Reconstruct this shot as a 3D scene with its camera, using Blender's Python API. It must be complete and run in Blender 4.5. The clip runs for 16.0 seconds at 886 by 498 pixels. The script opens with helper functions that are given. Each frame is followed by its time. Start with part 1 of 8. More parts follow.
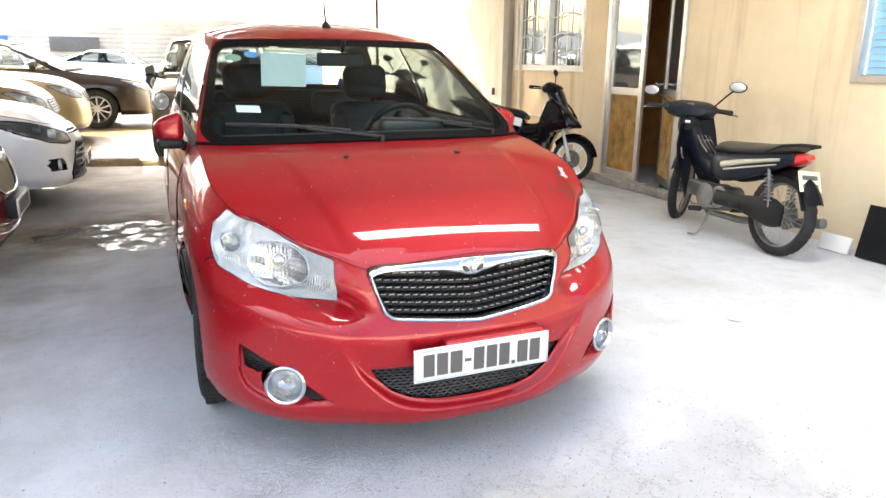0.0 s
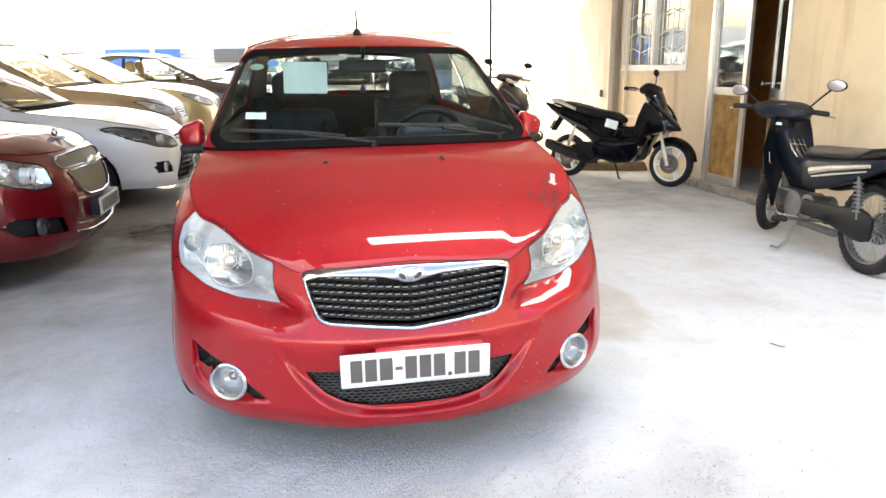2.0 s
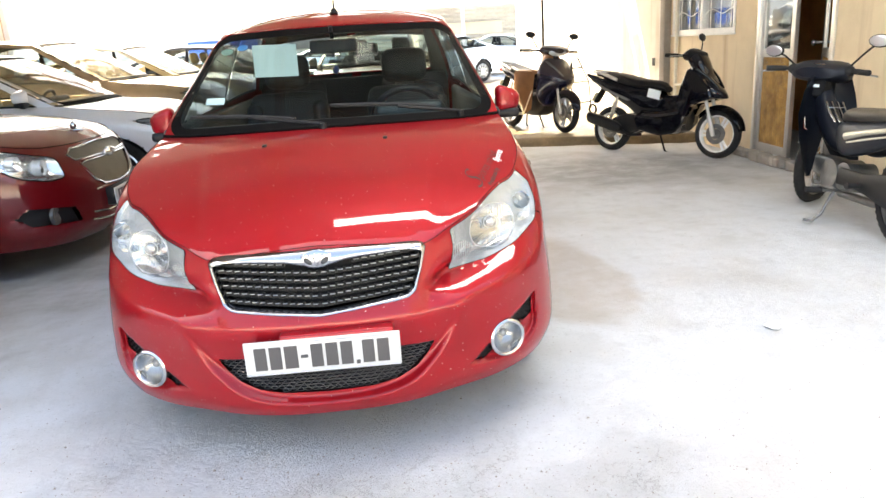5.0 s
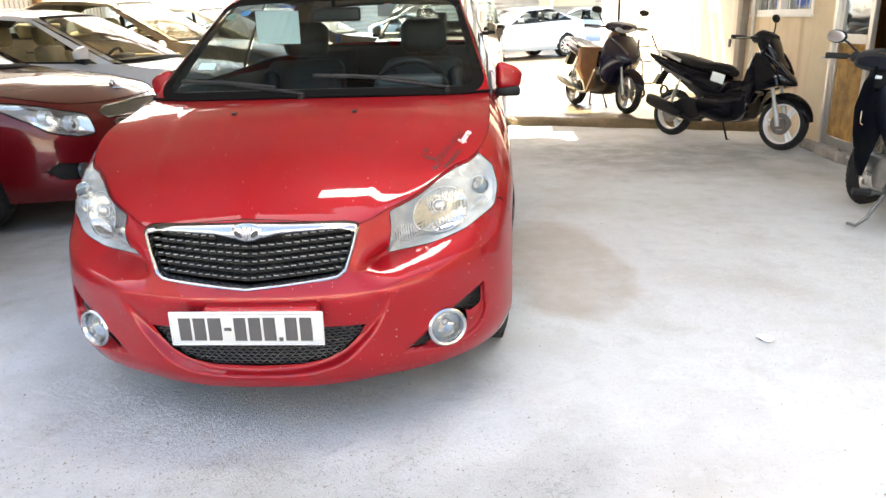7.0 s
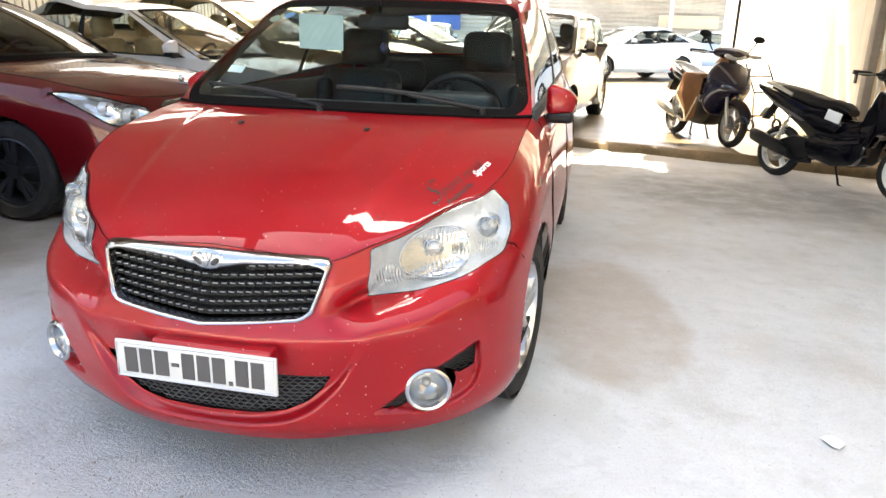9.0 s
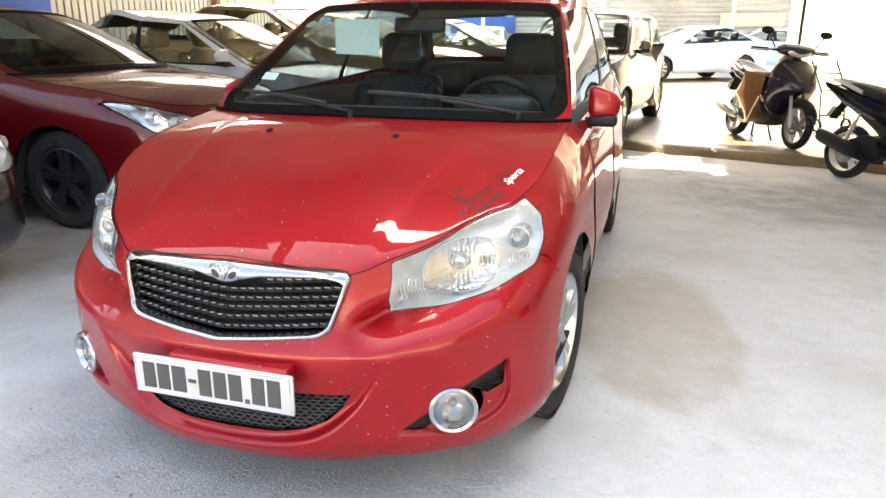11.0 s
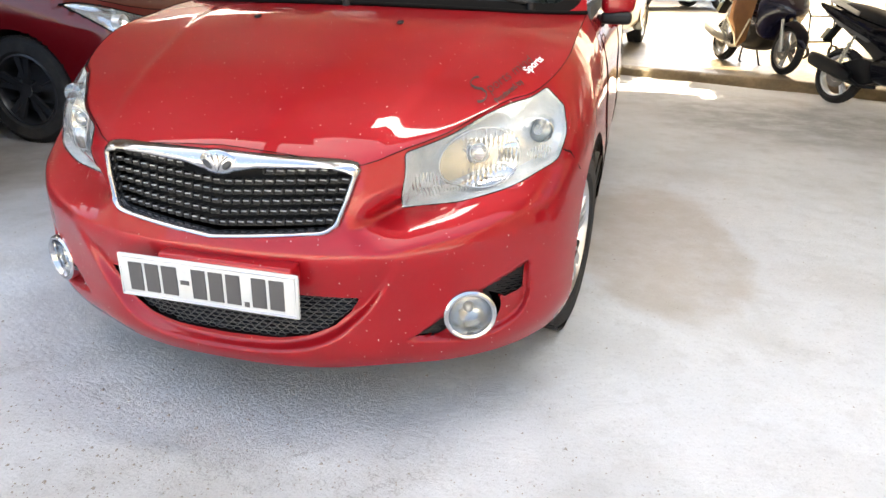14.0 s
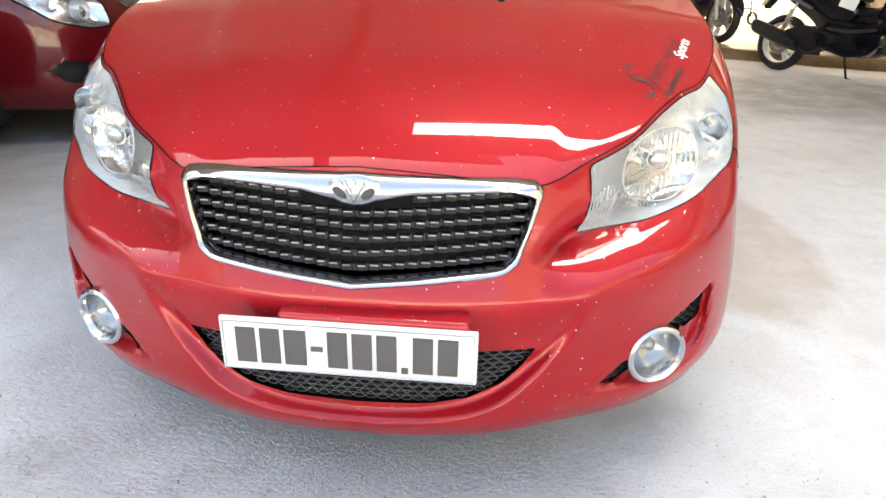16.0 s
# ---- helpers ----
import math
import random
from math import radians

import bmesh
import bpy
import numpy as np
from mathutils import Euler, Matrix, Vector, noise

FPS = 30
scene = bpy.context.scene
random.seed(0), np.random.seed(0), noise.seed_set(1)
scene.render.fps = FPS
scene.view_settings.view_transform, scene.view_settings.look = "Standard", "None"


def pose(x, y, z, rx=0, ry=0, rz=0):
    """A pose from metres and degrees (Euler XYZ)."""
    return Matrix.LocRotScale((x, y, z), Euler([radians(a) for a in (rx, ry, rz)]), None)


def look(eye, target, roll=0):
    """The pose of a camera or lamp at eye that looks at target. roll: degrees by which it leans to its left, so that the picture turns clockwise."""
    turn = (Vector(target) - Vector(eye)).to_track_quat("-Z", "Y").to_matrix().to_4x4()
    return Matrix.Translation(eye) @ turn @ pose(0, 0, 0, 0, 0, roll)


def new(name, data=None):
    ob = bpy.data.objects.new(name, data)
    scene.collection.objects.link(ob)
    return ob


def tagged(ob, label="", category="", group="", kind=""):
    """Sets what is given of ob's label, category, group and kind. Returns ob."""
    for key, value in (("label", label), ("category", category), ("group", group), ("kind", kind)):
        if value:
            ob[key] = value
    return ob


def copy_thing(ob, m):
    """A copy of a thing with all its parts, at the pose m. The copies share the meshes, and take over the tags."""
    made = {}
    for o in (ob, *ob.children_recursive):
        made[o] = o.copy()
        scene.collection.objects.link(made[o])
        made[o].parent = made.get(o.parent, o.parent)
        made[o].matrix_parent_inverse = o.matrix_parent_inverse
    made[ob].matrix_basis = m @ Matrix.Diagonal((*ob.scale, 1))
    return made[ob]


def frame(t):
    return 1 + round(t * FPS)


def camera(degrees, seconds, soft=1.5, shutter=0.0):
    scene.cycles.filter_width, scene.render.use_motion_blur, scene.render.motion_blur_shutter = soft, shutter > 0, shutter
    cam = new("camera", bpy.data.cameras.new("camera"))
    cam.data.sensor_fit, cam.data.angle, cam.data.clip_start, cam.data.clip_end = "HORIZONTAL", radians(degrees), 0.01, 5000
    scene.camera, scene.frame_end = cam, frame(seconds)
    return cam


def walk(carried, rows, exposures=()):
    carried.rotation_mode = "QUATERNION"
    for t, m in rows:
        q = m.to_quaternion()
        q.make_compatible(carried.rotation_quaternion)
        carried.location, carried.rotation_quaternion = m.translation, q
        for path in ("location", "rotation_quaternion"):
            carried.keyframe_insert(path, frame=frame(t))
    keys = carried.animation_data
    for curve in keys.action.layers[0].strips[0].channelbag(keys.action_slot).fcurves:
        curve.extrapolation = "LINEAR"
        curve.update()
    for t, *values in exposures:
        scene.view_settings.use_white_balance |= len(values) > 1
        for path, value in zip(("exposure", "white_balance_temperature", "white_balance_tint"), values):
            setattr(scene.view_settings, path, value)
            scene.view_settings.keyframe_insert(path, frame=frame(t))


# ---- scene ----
cam = camera(64.4, 16.0)
EXPOSURES = [(0.0, 2.89, 7350, 8), (4.0, 2.89, 7400, 8), (6.5, 2.68, 7400, 8), (9.5, 2.67, 7450, 8), (13.0, 2.67, 7550, 8), (15.0, 2.68, 7650, 8), (15.5, 2.66, 7700, 8), (16.0, 2.89, 7750, 8)]
PATH = [
    (0, (-0.922, -1.861, 1.295), (-0.172, -0.082, 0.777), 0.6),
    (0.5, (-0.763, -1.861, 1.307), (-0.183, -0.025, 0.767), -1.4),
    (1, (-0.58, -1.82, 1.302), (-0.151, 0.063, 0.781), -1.9),
    (1.5, (-0.454, -1.884, 1.302), (-0.015, 0.0, 0.795), -1.8),
    (2, (-0.286, -2.019, 1.301), (0.069, -0.118, 0.791), -0.8),
    (2.5, (-0.178, -2.092, 1.308), (0.001, -0.169, 0.788), -1.3),
    (3, (-0.029, -2.047, 1.307), (0.143, -0.135, 0.745), -0.0),
    (3.5, (0.106, -1.976, 1.276), (0.272, -0.074, 0.681), -1.1),
    (4, (0.161, -1.96, 1.266), (0.339, -0.059, 0.67), -2.2),
    (4.2, (0.173, -1.971, 1.258), (0.343, -0.068, 0.667), -2.7),
    (6.3, (0.603, -2.002, 1.283), (0.511, -0.073, 0.763), -0.3),
    (6.5, (0.662, -1.962, 1.264), (0.543, -0.036, 0.74), 0.7),
    (7, (0.728, -1.904, 1.255), (0.597, -0.007, 0.635), -1.8),
    (7.5, (0.784, -1.792, 1.246), (0.629, 0.099, 0.615), -0.9),
    (8, (0.825, -1.655, 1.261), (0.655, 0.237, 0.636), 0.5),
    (8.5, (0.871, -1.604, 1.269), (0.662, 0.297, 0.682), -0.5),
    (9, (0.991, -1.522, 1.257), (0.586, 0.346, 0.667), 1.5),
    (9.5, (1.056, -1.452, 1.249), (0.532, 0.385, 0.659), 1.5),
    (12, (1.038, -1.39, 1.248), (0.489, 0.445, 0.671), -0.4),
    (12.5, (1.05, -1.386, 1.223), (0.558, 0.441, 0.575), -0.6),
    (13, (1.061, -1.38, 1.187), (0.603, 0.451, 0.526), 1.1),
    (13.5, (1.039, -1.349, 1.146), (0.605, 0.457, 0.406), 1.3),
    (14, (0.905, -1.317, 1.101), (0.442, 0.477, 0.349), 1.3),
    (14.5, (0.684, -1.313, 1.103), (0.251, 0.481, 0.332), 0.2),
    (15, (0.503, -1.284, 1.098), (0.204, 0.537, 0.328), 1.1),
    (15.5, (0.385, -1.196, 1.089), (0.17, 0.638, 0.321), 2.1),
    (16, (0.266, -1.077, 1.079), (0.1, 0.742, 0.264), 1.2),
]
walk(cam, [(t, look(eye, target, roll)) for t, eye, target, roll in PATH], EXPOSURES)
from mathutils import bvhtree

# ---- world and sun ----
STRIP_W = 14.5                     # watts of daylight through the roof light
SUN_AZ, SUN_EL = -35.0, 52.0          # degrees: azimuth from +y towards +x, height
world = bpy.data.worlds.new("World")
scene.world = world
world.use_nodes = True
_wn = world.node_tree.nodes
_sky = _wn.new("ShaderNodeTexSky")
_sky.sky_type, _sky.sun_disc = "NISHITA", False
_sky.sun_elevation, _sky.sun_rotation = radians(SUN_EL), radians(SUN_AZ)
_sky.air_density, _sky.dust_density = 1.0, 5.0
_wn["Background"].inputs[1].default_value = 0.15
world.node_tree.links.new(_sky.outputs[0], _wn["Background"].inputs[0])
_sun = new("sun", bpy.data.lights.new("sun", "SUN"))
_sun.data.energy, _sun.data.angle, _sun.data.color = 5.0, radians(0.6), (1.0, 0.9, 0.74)
_sv = Vector((math.sin(radians(SUN_AZ)) * math.cos(radians(SUN_EL)), math.cos(radians(SUN_AZ)) * math.cos(radians(SUN_EL)), math.sin(radians(SUN_EL))))
_sun.matrix_world = look(_sv * 30, (0, 0, 0))


# ---- materials ----
def mat(name, color, rough=0.5, metal=0.0, coat=0.0, var=0.12, scale=8.0, bump=0.0, bscale=60.0, dirt=None, dirt_amt=0.0, dirt_scale=2.0,
        dust=None, dust_amt=0.0, spec=0.5, island=0.0, coat_rough=0.04):
    """A procedural material: base colour with variation at two scales, optional stains, settled dust on upward faces and fine relief."""
    m = bpy.data.materials.new(name)
    m.use_nodes = True
    nt = m.node_tree
    N, L = nt.nodes, nt.links
    b = N["Principled BSDF"]
    b.inputs["Roughness"].default_value, b.inputs["Metallic"].default_value = rough, metal
    b.inputs["Coat Weight"].default_value, b.inputs["Coat Roughness"].default_value = coat, coat_rough
    b.inputs["Specular IOR Level"].default_value = spec
    tc = N.new("ShaderNodeTexCoord")

    def tex(sc, det=5.0):
        n = N.new("ShaderNodeTexNoise")
        n.inputs["Scale"].default_value, n.inputs["Detail"].default_value = sc, det
        L.new(tc.outputs["Object"], n.inputs["Vector"])
        return n.outputs["Fac"]

    def mix(a, c, f):
        n = N.new("ShaderNodeMix")
        n.data_type = "RGBA"
        for i, v in ((6, a), (7, c)):
            if hasattr(v, "links"):
                L.new(v, n.inputs[i])
            else:
                n.inputs[i].default_value = (*v, 1)
        L.new(f, n.inputs[0])
        return n.outputs[2]

    def ramp(f, lo, hi, amt=1.0):
        n = N.new("ShaderNodeMapRange")
        n.inputs[1].default_value, n.inputs[2].default_value, n.inputs[4].default_value = lo, hi, amt
        L.new(f, n.inputs[0])
        return n.outputs[0]

    c = color
    if var > 0:
        dark, light = [v * (1 - var) for v in color], [min(1, v * (1 + var)) for v in color]
        c = mix(dark, light, ramp(tex(scale), 0.3, 0.7))
        fine = mix([v * (1 - var * 0.6) for v in (1, 1, 1)], (1, 1, 1), ramp(tex(scale * 11), 0.35, 0.65))
        n = N.new("ShaderNodeMix")
        n.data_type, n.blend_type = "RGBA", "MULTIPLY"
        n.inputs[0].default_value = 1.0
        L.new(c, n.inputs[6])
        L.new(fine, n.inputs[7])
        c = n.outputs[2]
    if dirt is not None:
        c = mix(c, dirt, ramp(tex(dirt_scale, 8.0), 0.52, 0.72, dirt_amt))
    if dust is not None:
        g = N.new("ShaderNodeNewGeometry")
        s = N.new("ShaderNodeSeparateXYZ")
        L.new(g.outputs["Normal"], s.inputs[0])
        k = N.new("ShaderNodeMath")
        k.operation = "MULTIPLY"
        L.new(ramp(s.outputs[2], 0.1, 0.75, dust_amt), k.inputs[0])
        L.new(ramp(tex(3.0), 0.2, 0.65), k.inputs[1])
        c = mix(c, dust, k.outputs[0])
        r = N.new("ShaderNodeMath")
        r.operation = "MULTIPLY_ADD"
        L.new(k.outputs[0], r.inputs[0])
        r.inputs[1].default_value, r.inputs[2].default_value = 0.35, rough
        L.new(r.outputs[0], b.inputs["Roughness"])
        q = N.new("ShaderNodeMath")
        q.operation = "MULTIPLY_ADD"
        L.new(k.outputs[0], q.inputs[0])
        q.inputs[1].default_value, q.inputs[2].default_value = 0.2, coat_rough
        L.new(q.outputs[0], b.inputs["Coat Roughness"])
    if hasattr(c, "links"):
        L.new(c, b.inputs["Base Color"])
    else:
        b.inputs["Base Color"].default_value = (*c, 1)
    if bump > 0:
        bp = N.new("ShaderNodeBump")
        bp.inputs["Strength"].default_value, bp.inputs["Distance"].default_value = bump, 0.01
        L.new(tex(bscale, 8.0), bp.inputs["Height"])
        L.new(bp.outputs[0], b.inputs["Normal"])
    return m


def glass(name, color=(1, 1, 1), rough=0.0, tint=0.85, haze=0.0, film=(0.86, 0.87, 0.86), ior=1.5):
    """Thin glass: clear with a mirror-like gloss that grows at grazing angles."""
    m = bpy.data.materials.new(name)
    m.use_nodes = True
    N, L = m.node_tree.nodes, m.node_tree.links
    N.remove(N["Principled BSDF"])
    tr, gl, mx, fr = N.new("ShaderNodeBsdfTransparent"), N.new("ShaderNodeBsdfGlossy"), N.new("ShaderNodeMixShader"), N.new("ShaderNodeLayerWeight")
    tr.inputs[0].default_value = (*[v * tint for v in color], 1)
    gl.inputs["Roughness"].default_value = rough
    fr.inputs[0].default_value = 0.5
    f0 = ((ior - 1) / (ior + 1)) ** 2
    pw, ad = N.new("ShaderNodeMath"), N.new("ShaderNodeMath")
    pw.operation, ad.operation = "POWER", "MULTIPLY_ADD"
    pw.inputs[1].default_value = 5.0
    ad.inputs[1].default_value, ad.inputs[2].default_value = 1 - f0, f0
    L.new(fr.outputs["Facing"], pw.inputs[0])
    L.new(pw.outputs[0], ad.inputs[0])
    L.new(ad.outputs[0], mx.inputs[0])
    L.new(tr.outputs[0], mx.inputs[1])
    L.new(gl.outputs[0], mx.inputs[2])
    out = mx.outputs[0]
    if haze:      # a clouded, weathered surface
        df, m2, tc, nz, mr = N.new("ShaderNodeBsdfDiffuse"), N.new("ShaderNodeMixShader"), N.new("ShaderNodeTexCoord"), N.new("ShaderNodeTexNoise"), N.new("ShaderNodeMapRange")
        df.inputs[0].default_value = (*film, 1)
        nz.inputs["Scale"].default_value = 14.0
        mr.inputs[3].default_value, mr.inputs[4].default_value = haze * 0.6, haze * 1.4
        L.new(tc.outputs["Object"], nz.inputs["Vector"])
        L.new(nz.outputs["Fac"], mr.inputs[0])
        L.new(mr.outputs[0], m2.inputs[0])
        L.new(out, m2.inputs[1])
        L.new(df.outputs[0], m2.inputs[2])
        out = m2.outputs[0]
    L.new(out, N["Material Output"].inputs[0])
    return m


DUST = (0.34, 0.27, 0.19)
M = {}
def speck(m, color, scale, size, keep, at=None, reach=0.35):
    """Small dried specks over a paint, everywhere or thickening round a place."""
    N, L = m.node_tree.nodes, m.node_tree.links
    b = N["Principled BSDF"]
    tc, vo, rd, sel, k, mx = N.new("ShaderNodeTexCoord"), N.new("ShaderNodeTexVoronoi"), N.new("ShaderNodeMath"), N.new("ShaderNodeMath"), N.new("ShaderNodeMath"), N.new("ShaderNodeMix")
    vo.inputs["Scale"].default_value = scale
    L.new(tc.outputs["Object"], vo.inputs["Vector"])
    sx = N.new("ShaderNodeSeparateColor")
    L.new(vo.outputs["Color"], sx.inputs[0])
    sz = N.new("ShaderNodeMath")
    sz.operation = "MULTIPLY"
    L.new(sx.outputs[1], sz.inputs[0])
    sz.inputs[1].default_value = size
    rd.operation, sel.operation, k.operation = "LESS_THAN", "LESS_THAN", "MULTIPLY"
    L.new(vo.outputs["Distance"], rd.inputs[0])
    L.new(sz.outputs[0], rd.inputs[1])
    L.new(sx.outputs[0], sel.inputs[0])
    sel.inputs[1].default_value = keep
    if at is not None:
        sb, ln, mr = N.new("ShaderNodeVectorMath"), N.new("ShaderNodeVectorMath"), N.new("ShaderNodeMapRange")
        sb.operation, ln.operation = "SUBTRACT", "LENGTH"
        sb.inputs[1].default_value = at
        L.new(tc.outputs["Object"], sb.inputs[0])
        L.new(sb.outputs[0], ln.inputs[0])
        mr.inputs[1].default_value, mr.inputs[2].default_value, mr.inputs[3].default_value, mr.inputs[4].default_value = 0.0, reach, keep, 0.0
        L.new(ln.outputs["Value"], mr.inputs[0])
        L.new(mr.outputs[0], sel.inputs[1])
    L.new(rd.outputs[0], k.inputs[0])
    L.new(sel.outputs[0], k.inputs[1])
    mx.data_type = "RGBA"
    L.new(b.inputs["Base Color"].links[0].from_socket, mx.inputs[6])
    mx.inputs[7].default_value = (*color, 1)
    L.new(k.outputs[0], mx.inputs[0])
    L.new(mx.outputs[2], b.inputs["Base Color"])


M["red"] = mat("red_paint", (0.285, 0.0026, 0.0085), 0.45, 0.25, 0.78, 0.05, 1.5, dust=(0.36, 0.15, 0.12), dust_amt=0.03, coat_rough=0.015, spec=0.1)
speck(M["red"], (0.55, 0.42, 0.38), 44.0, 0.11, 0.27)
speck(M["red"], (0.48, 0.25, 0.22), 130.0, 0.22, 0.10)
speck(M["red"], (0.50, 0.36, 0.30), 190.0, 0.22, 0.55, (-0.66, 0.20, 0.36), 0.36)
M["cruze"] = mat("dark_red_paint", (0.105, 0.0015, 0.0045), 0.45, 0.25, 0.95, 0.06, 1.5, dust=(0.115, 0.050, 0.030), dust_amt=0.45, spec=0.1, coat_rough=0.03)
M["white"] = mat("white_paint", (0.74, 0.76, 0.78), 0.35, 0.0, 1.0, 0.03, 2.0, dust=(0.62, 0.54, 0.42), dust_amt=0.4)
M["brown"] = mat("brown_paint", (0.16, 0.11, 0.07), 0.4, 0.4, 1.0, 0.06, 2.0, dust=(0.45, 0.36, 0.22), dust_amt=0.7)
M["gold"] = mat("gold_paint", (0.52, 0.45, 0.26), 0.4, 0.4, 1.0, 0.06, 2.0, dust=(0.62, 0.55, 0.36), dust_amt=0.7)
M["blackgloss"] = mat("deep_black_paint", (0.008, 0.008, 0.009), 0.2, 0, 1.0, 0.05, 2.0)
M["blackcar"] = mat("black_paint", (0.018, 0.013, 0.010), 0.3, 0.2, 0.6, 0.06, 2.0, dust=DUST, dust_amt=0.10)
M["greycar"] = mat("bronze_grey_paint", (0.10, 0.082, 0.060), 0.35, 0.4, 1.0, 0.06, 2.0, dust=DUST, dust_amt=0.25)
M["bluecar"] = mat("pale_blue_paint", (0.55, 0.66, 0.78), 0.35, 0.1, 1.0, 0.04, 2.0, dust=(0.6, 0.55, 0.45), dust_amt=0.4)
M["plastic"] = mat("black_plastic", (0.008, 0.0085, 0.010), 0.45, 0, 0, 0.15, 12, 0.12, 300, spec=0.25)
M["trim"] = mat("dark_grey_trim", (0.030, 0.034, 0.040), 0.6, 0, 0, 0.15, 12)
M["rubber"] = mat("rubber", (0.026, 0.026, 0.027), 0.8, 0, 0, 0.2, 20, 0.2, 90, dirt=(0.11, 0.10, 0.085), dirt_amt=0.2, dirt_scale=6, spec=0.2)
M["ring"] = mat("polished_chrome", (0.56, 0.57, 0.59), 0.13, 1.0, 0, 0.03, 10)
M["chrome"] = mat("chrome", (0.44, 0.45, 0.47), 0.16, 1.0, 0, 0.03, 10)
M["mirror"] = mat("mirror_glass", (0.75, 0.76, 0.78), 0.4, 1.0, 0, 0.03, 10)
M["gold_mesh"] = mat("dusty_mesh", (0.26, 0.23, 0.17), 0.5, 0.5, 0, 0.1, 10)
M["alloy"] = mat("alloy", (0.60, 0.61, 0.63), 0.28, 1.0, 0, 0.06, 10)
M["darkalloy"] = mat("dark_alloy", (0.035, 0.038, 0.045), 0.35, 0.5, 0, 0.06, 10)
M["seam"] = mat("panel_gap", (0.003, 0.0025, 0.0025), 0.8, 0, 0, 0, spec=0.1)
M["dash"] = mat("dashboard_plastic", (0.022, 0.026, 0.029), 0.5, 0, 0, 0.15, 12, 0.1, 200)
M["under"] = mat("underbody", (0.02, 0.02, 0.02), 0.9, 0, 0, 0.1, 5)
M["seat"] = mat("grey_upholstery", (0.020, 0.026, 0.030), 0.6, 0, 0, 0.15, 6, 0.1, 120)
M["beige"] = mat("beige_upholstery", (0.42, 0.32, 0.17), 0.75, 0, 0, 0.15, 6, 0.1, 120)
M["lamp_in"] = mat("lamp_reflector", (0.80, 0.84, 0.88), 0.16, 0.55, 0, 0.12, 25, 0.6, 45)
M["lamp_rib"] = mat("lamp_ribs", (0.62, 0.64, 0.66), 0.15, 0.9, 0, 0.1, 25)
M["lamp_facet"] = mat("lamp_facets", (0.74, 0.76, 0.78), 0.07, 1.0, 0, 0.1, 25)
M["lamp_cap"] = mat("lamp_bulb_cap", (0.55, 0.56, 0.57), 0.25, 0.8, 0, 0.1, 25)
M["lamp_dark"] = mat("lamp_housing", (0.10, 0.11, 0.12), 0.3, 0.5, 0, 0.1, 25)
M["glass"] = glass("car_glass", (0.90, 0.95, 0.94), 0.0, 0.93)
M["sideglass"] = glass("side_glass", (0.90, 0.95, 0.94), 0.0, 0.90, ior=1.2)
M["filmglass"] = glass("filmed_side_glass", (0.80, 0.90, 0.95), 0.0, 0.30, ior=1.3)
M["greenglass"] = glass("green_windshield_glass", (0.76, 0.88, 0.86), 0.0, 0.90)
M["tint"] = glass("tinted_car_glass", (0.50, 0.55, 0.50), 0.0, 0.55)
M["lens"] = glass("lamp_lens", (0.97, 0.97, 0.94), 0.03, 0.88, 0.05, (0.88, 0.92, 0.96))
M["dustglass"] = glass("dusty_car_glass", (0.85, 0.82, 0.70), 0.02, 0.85, 0.16, (0.62, 0.54, 0.38))
M["clearlens"] = glass("clear_lens", (0.97, 0.97, 0.95), 0.02, 0.92, 0.03)
M["foglens"] = glass("fog_lens", (0.9, 0.9, 0.88), 0.02, 0.78, 0.03)
M["amber"] = mat("amber_lens", (0.65, 0.2, 0.03), 0.2, 0, 1, 0.05, 8)
M["redlens"] = mat("red_lens", (0.5, 0.02, 0.02), 0.15, 0, 1, 0.05, 20)
M["plate"] = mat("plate_white", (0.50, 0.52, 0.53), 0.45, 0, 0.3, 0.03, 20, dirt=(0.5, 0.47, 0.42), dirt_amt=0.3, dirt_scale=20)
M["ink"] = mat("plate_ink", (0.055, 0.055, 0.06), 0.5, 0, 0, 0.05, 30)
M["paper"] = mat("paper", (0.86, 0.93, 0.95), 0.8, 0, 0, 0.02, 6)
M["blue"] = mat("blue_plastic", (0.04, 0.14, 0.55), 0.4, 0, 0.2, 0.06, 10)
M["charm"] = mat("navy_charm", (0.01, 0.015, 0.07), 0.4, 0, 0.2, 0.06, 10)
M["slatedge"] = mat("pale_slat_edge", (0.30, 0.31, 0.33), 0.3, 0.6, 0, 0.2, 60)
M["green"] = mat("green_plastic", (0.05, 0.42, 0.20), 0.4, 0, 0.2, 0.06, 10)
M["sticker_g"] = mat("pale_green_sticker", (0.28, 0.40, 0.34), 0.6, 0, 0, 0.04, 20)


# ---- building tools ----
def obj(name, me, parent=None, material=None, smooth=True, label=""):
    o = new(name, me)
    if material is not None:
        me.materials.append(material)
    if smooth:
        me.shade_smooth()
    if parent is not None:
        o.parent = parent
    if label:
        tagged(o, label)
    return o


def part(name, bm, material, parent=None, label="", smooth=True, sharp=0.7):
    """Links a bmesh as one mesh object under a thing."""
    me = bpy.data.meshes.new(name)
    bm.normal_update()
    for e in bm.edges:
        if len(e.link_faces) == 2 and e.calc_face_angle(0) > sharp:
            e.smooth = False
    bm.to_mesh(me)
    bm.free()
    return obj(name, me, parent, material, smooth, label)


def raw(name, verts, faces, material, parent=None, label="", smooth=True):
    me = bpy.data.meshes.new(name)
    me.from_pydata([tuple(v) for v in verts], [], [tuple(f) for f in faces])
    me.update()
    return obj(name, me, parent, material, smooth, label)


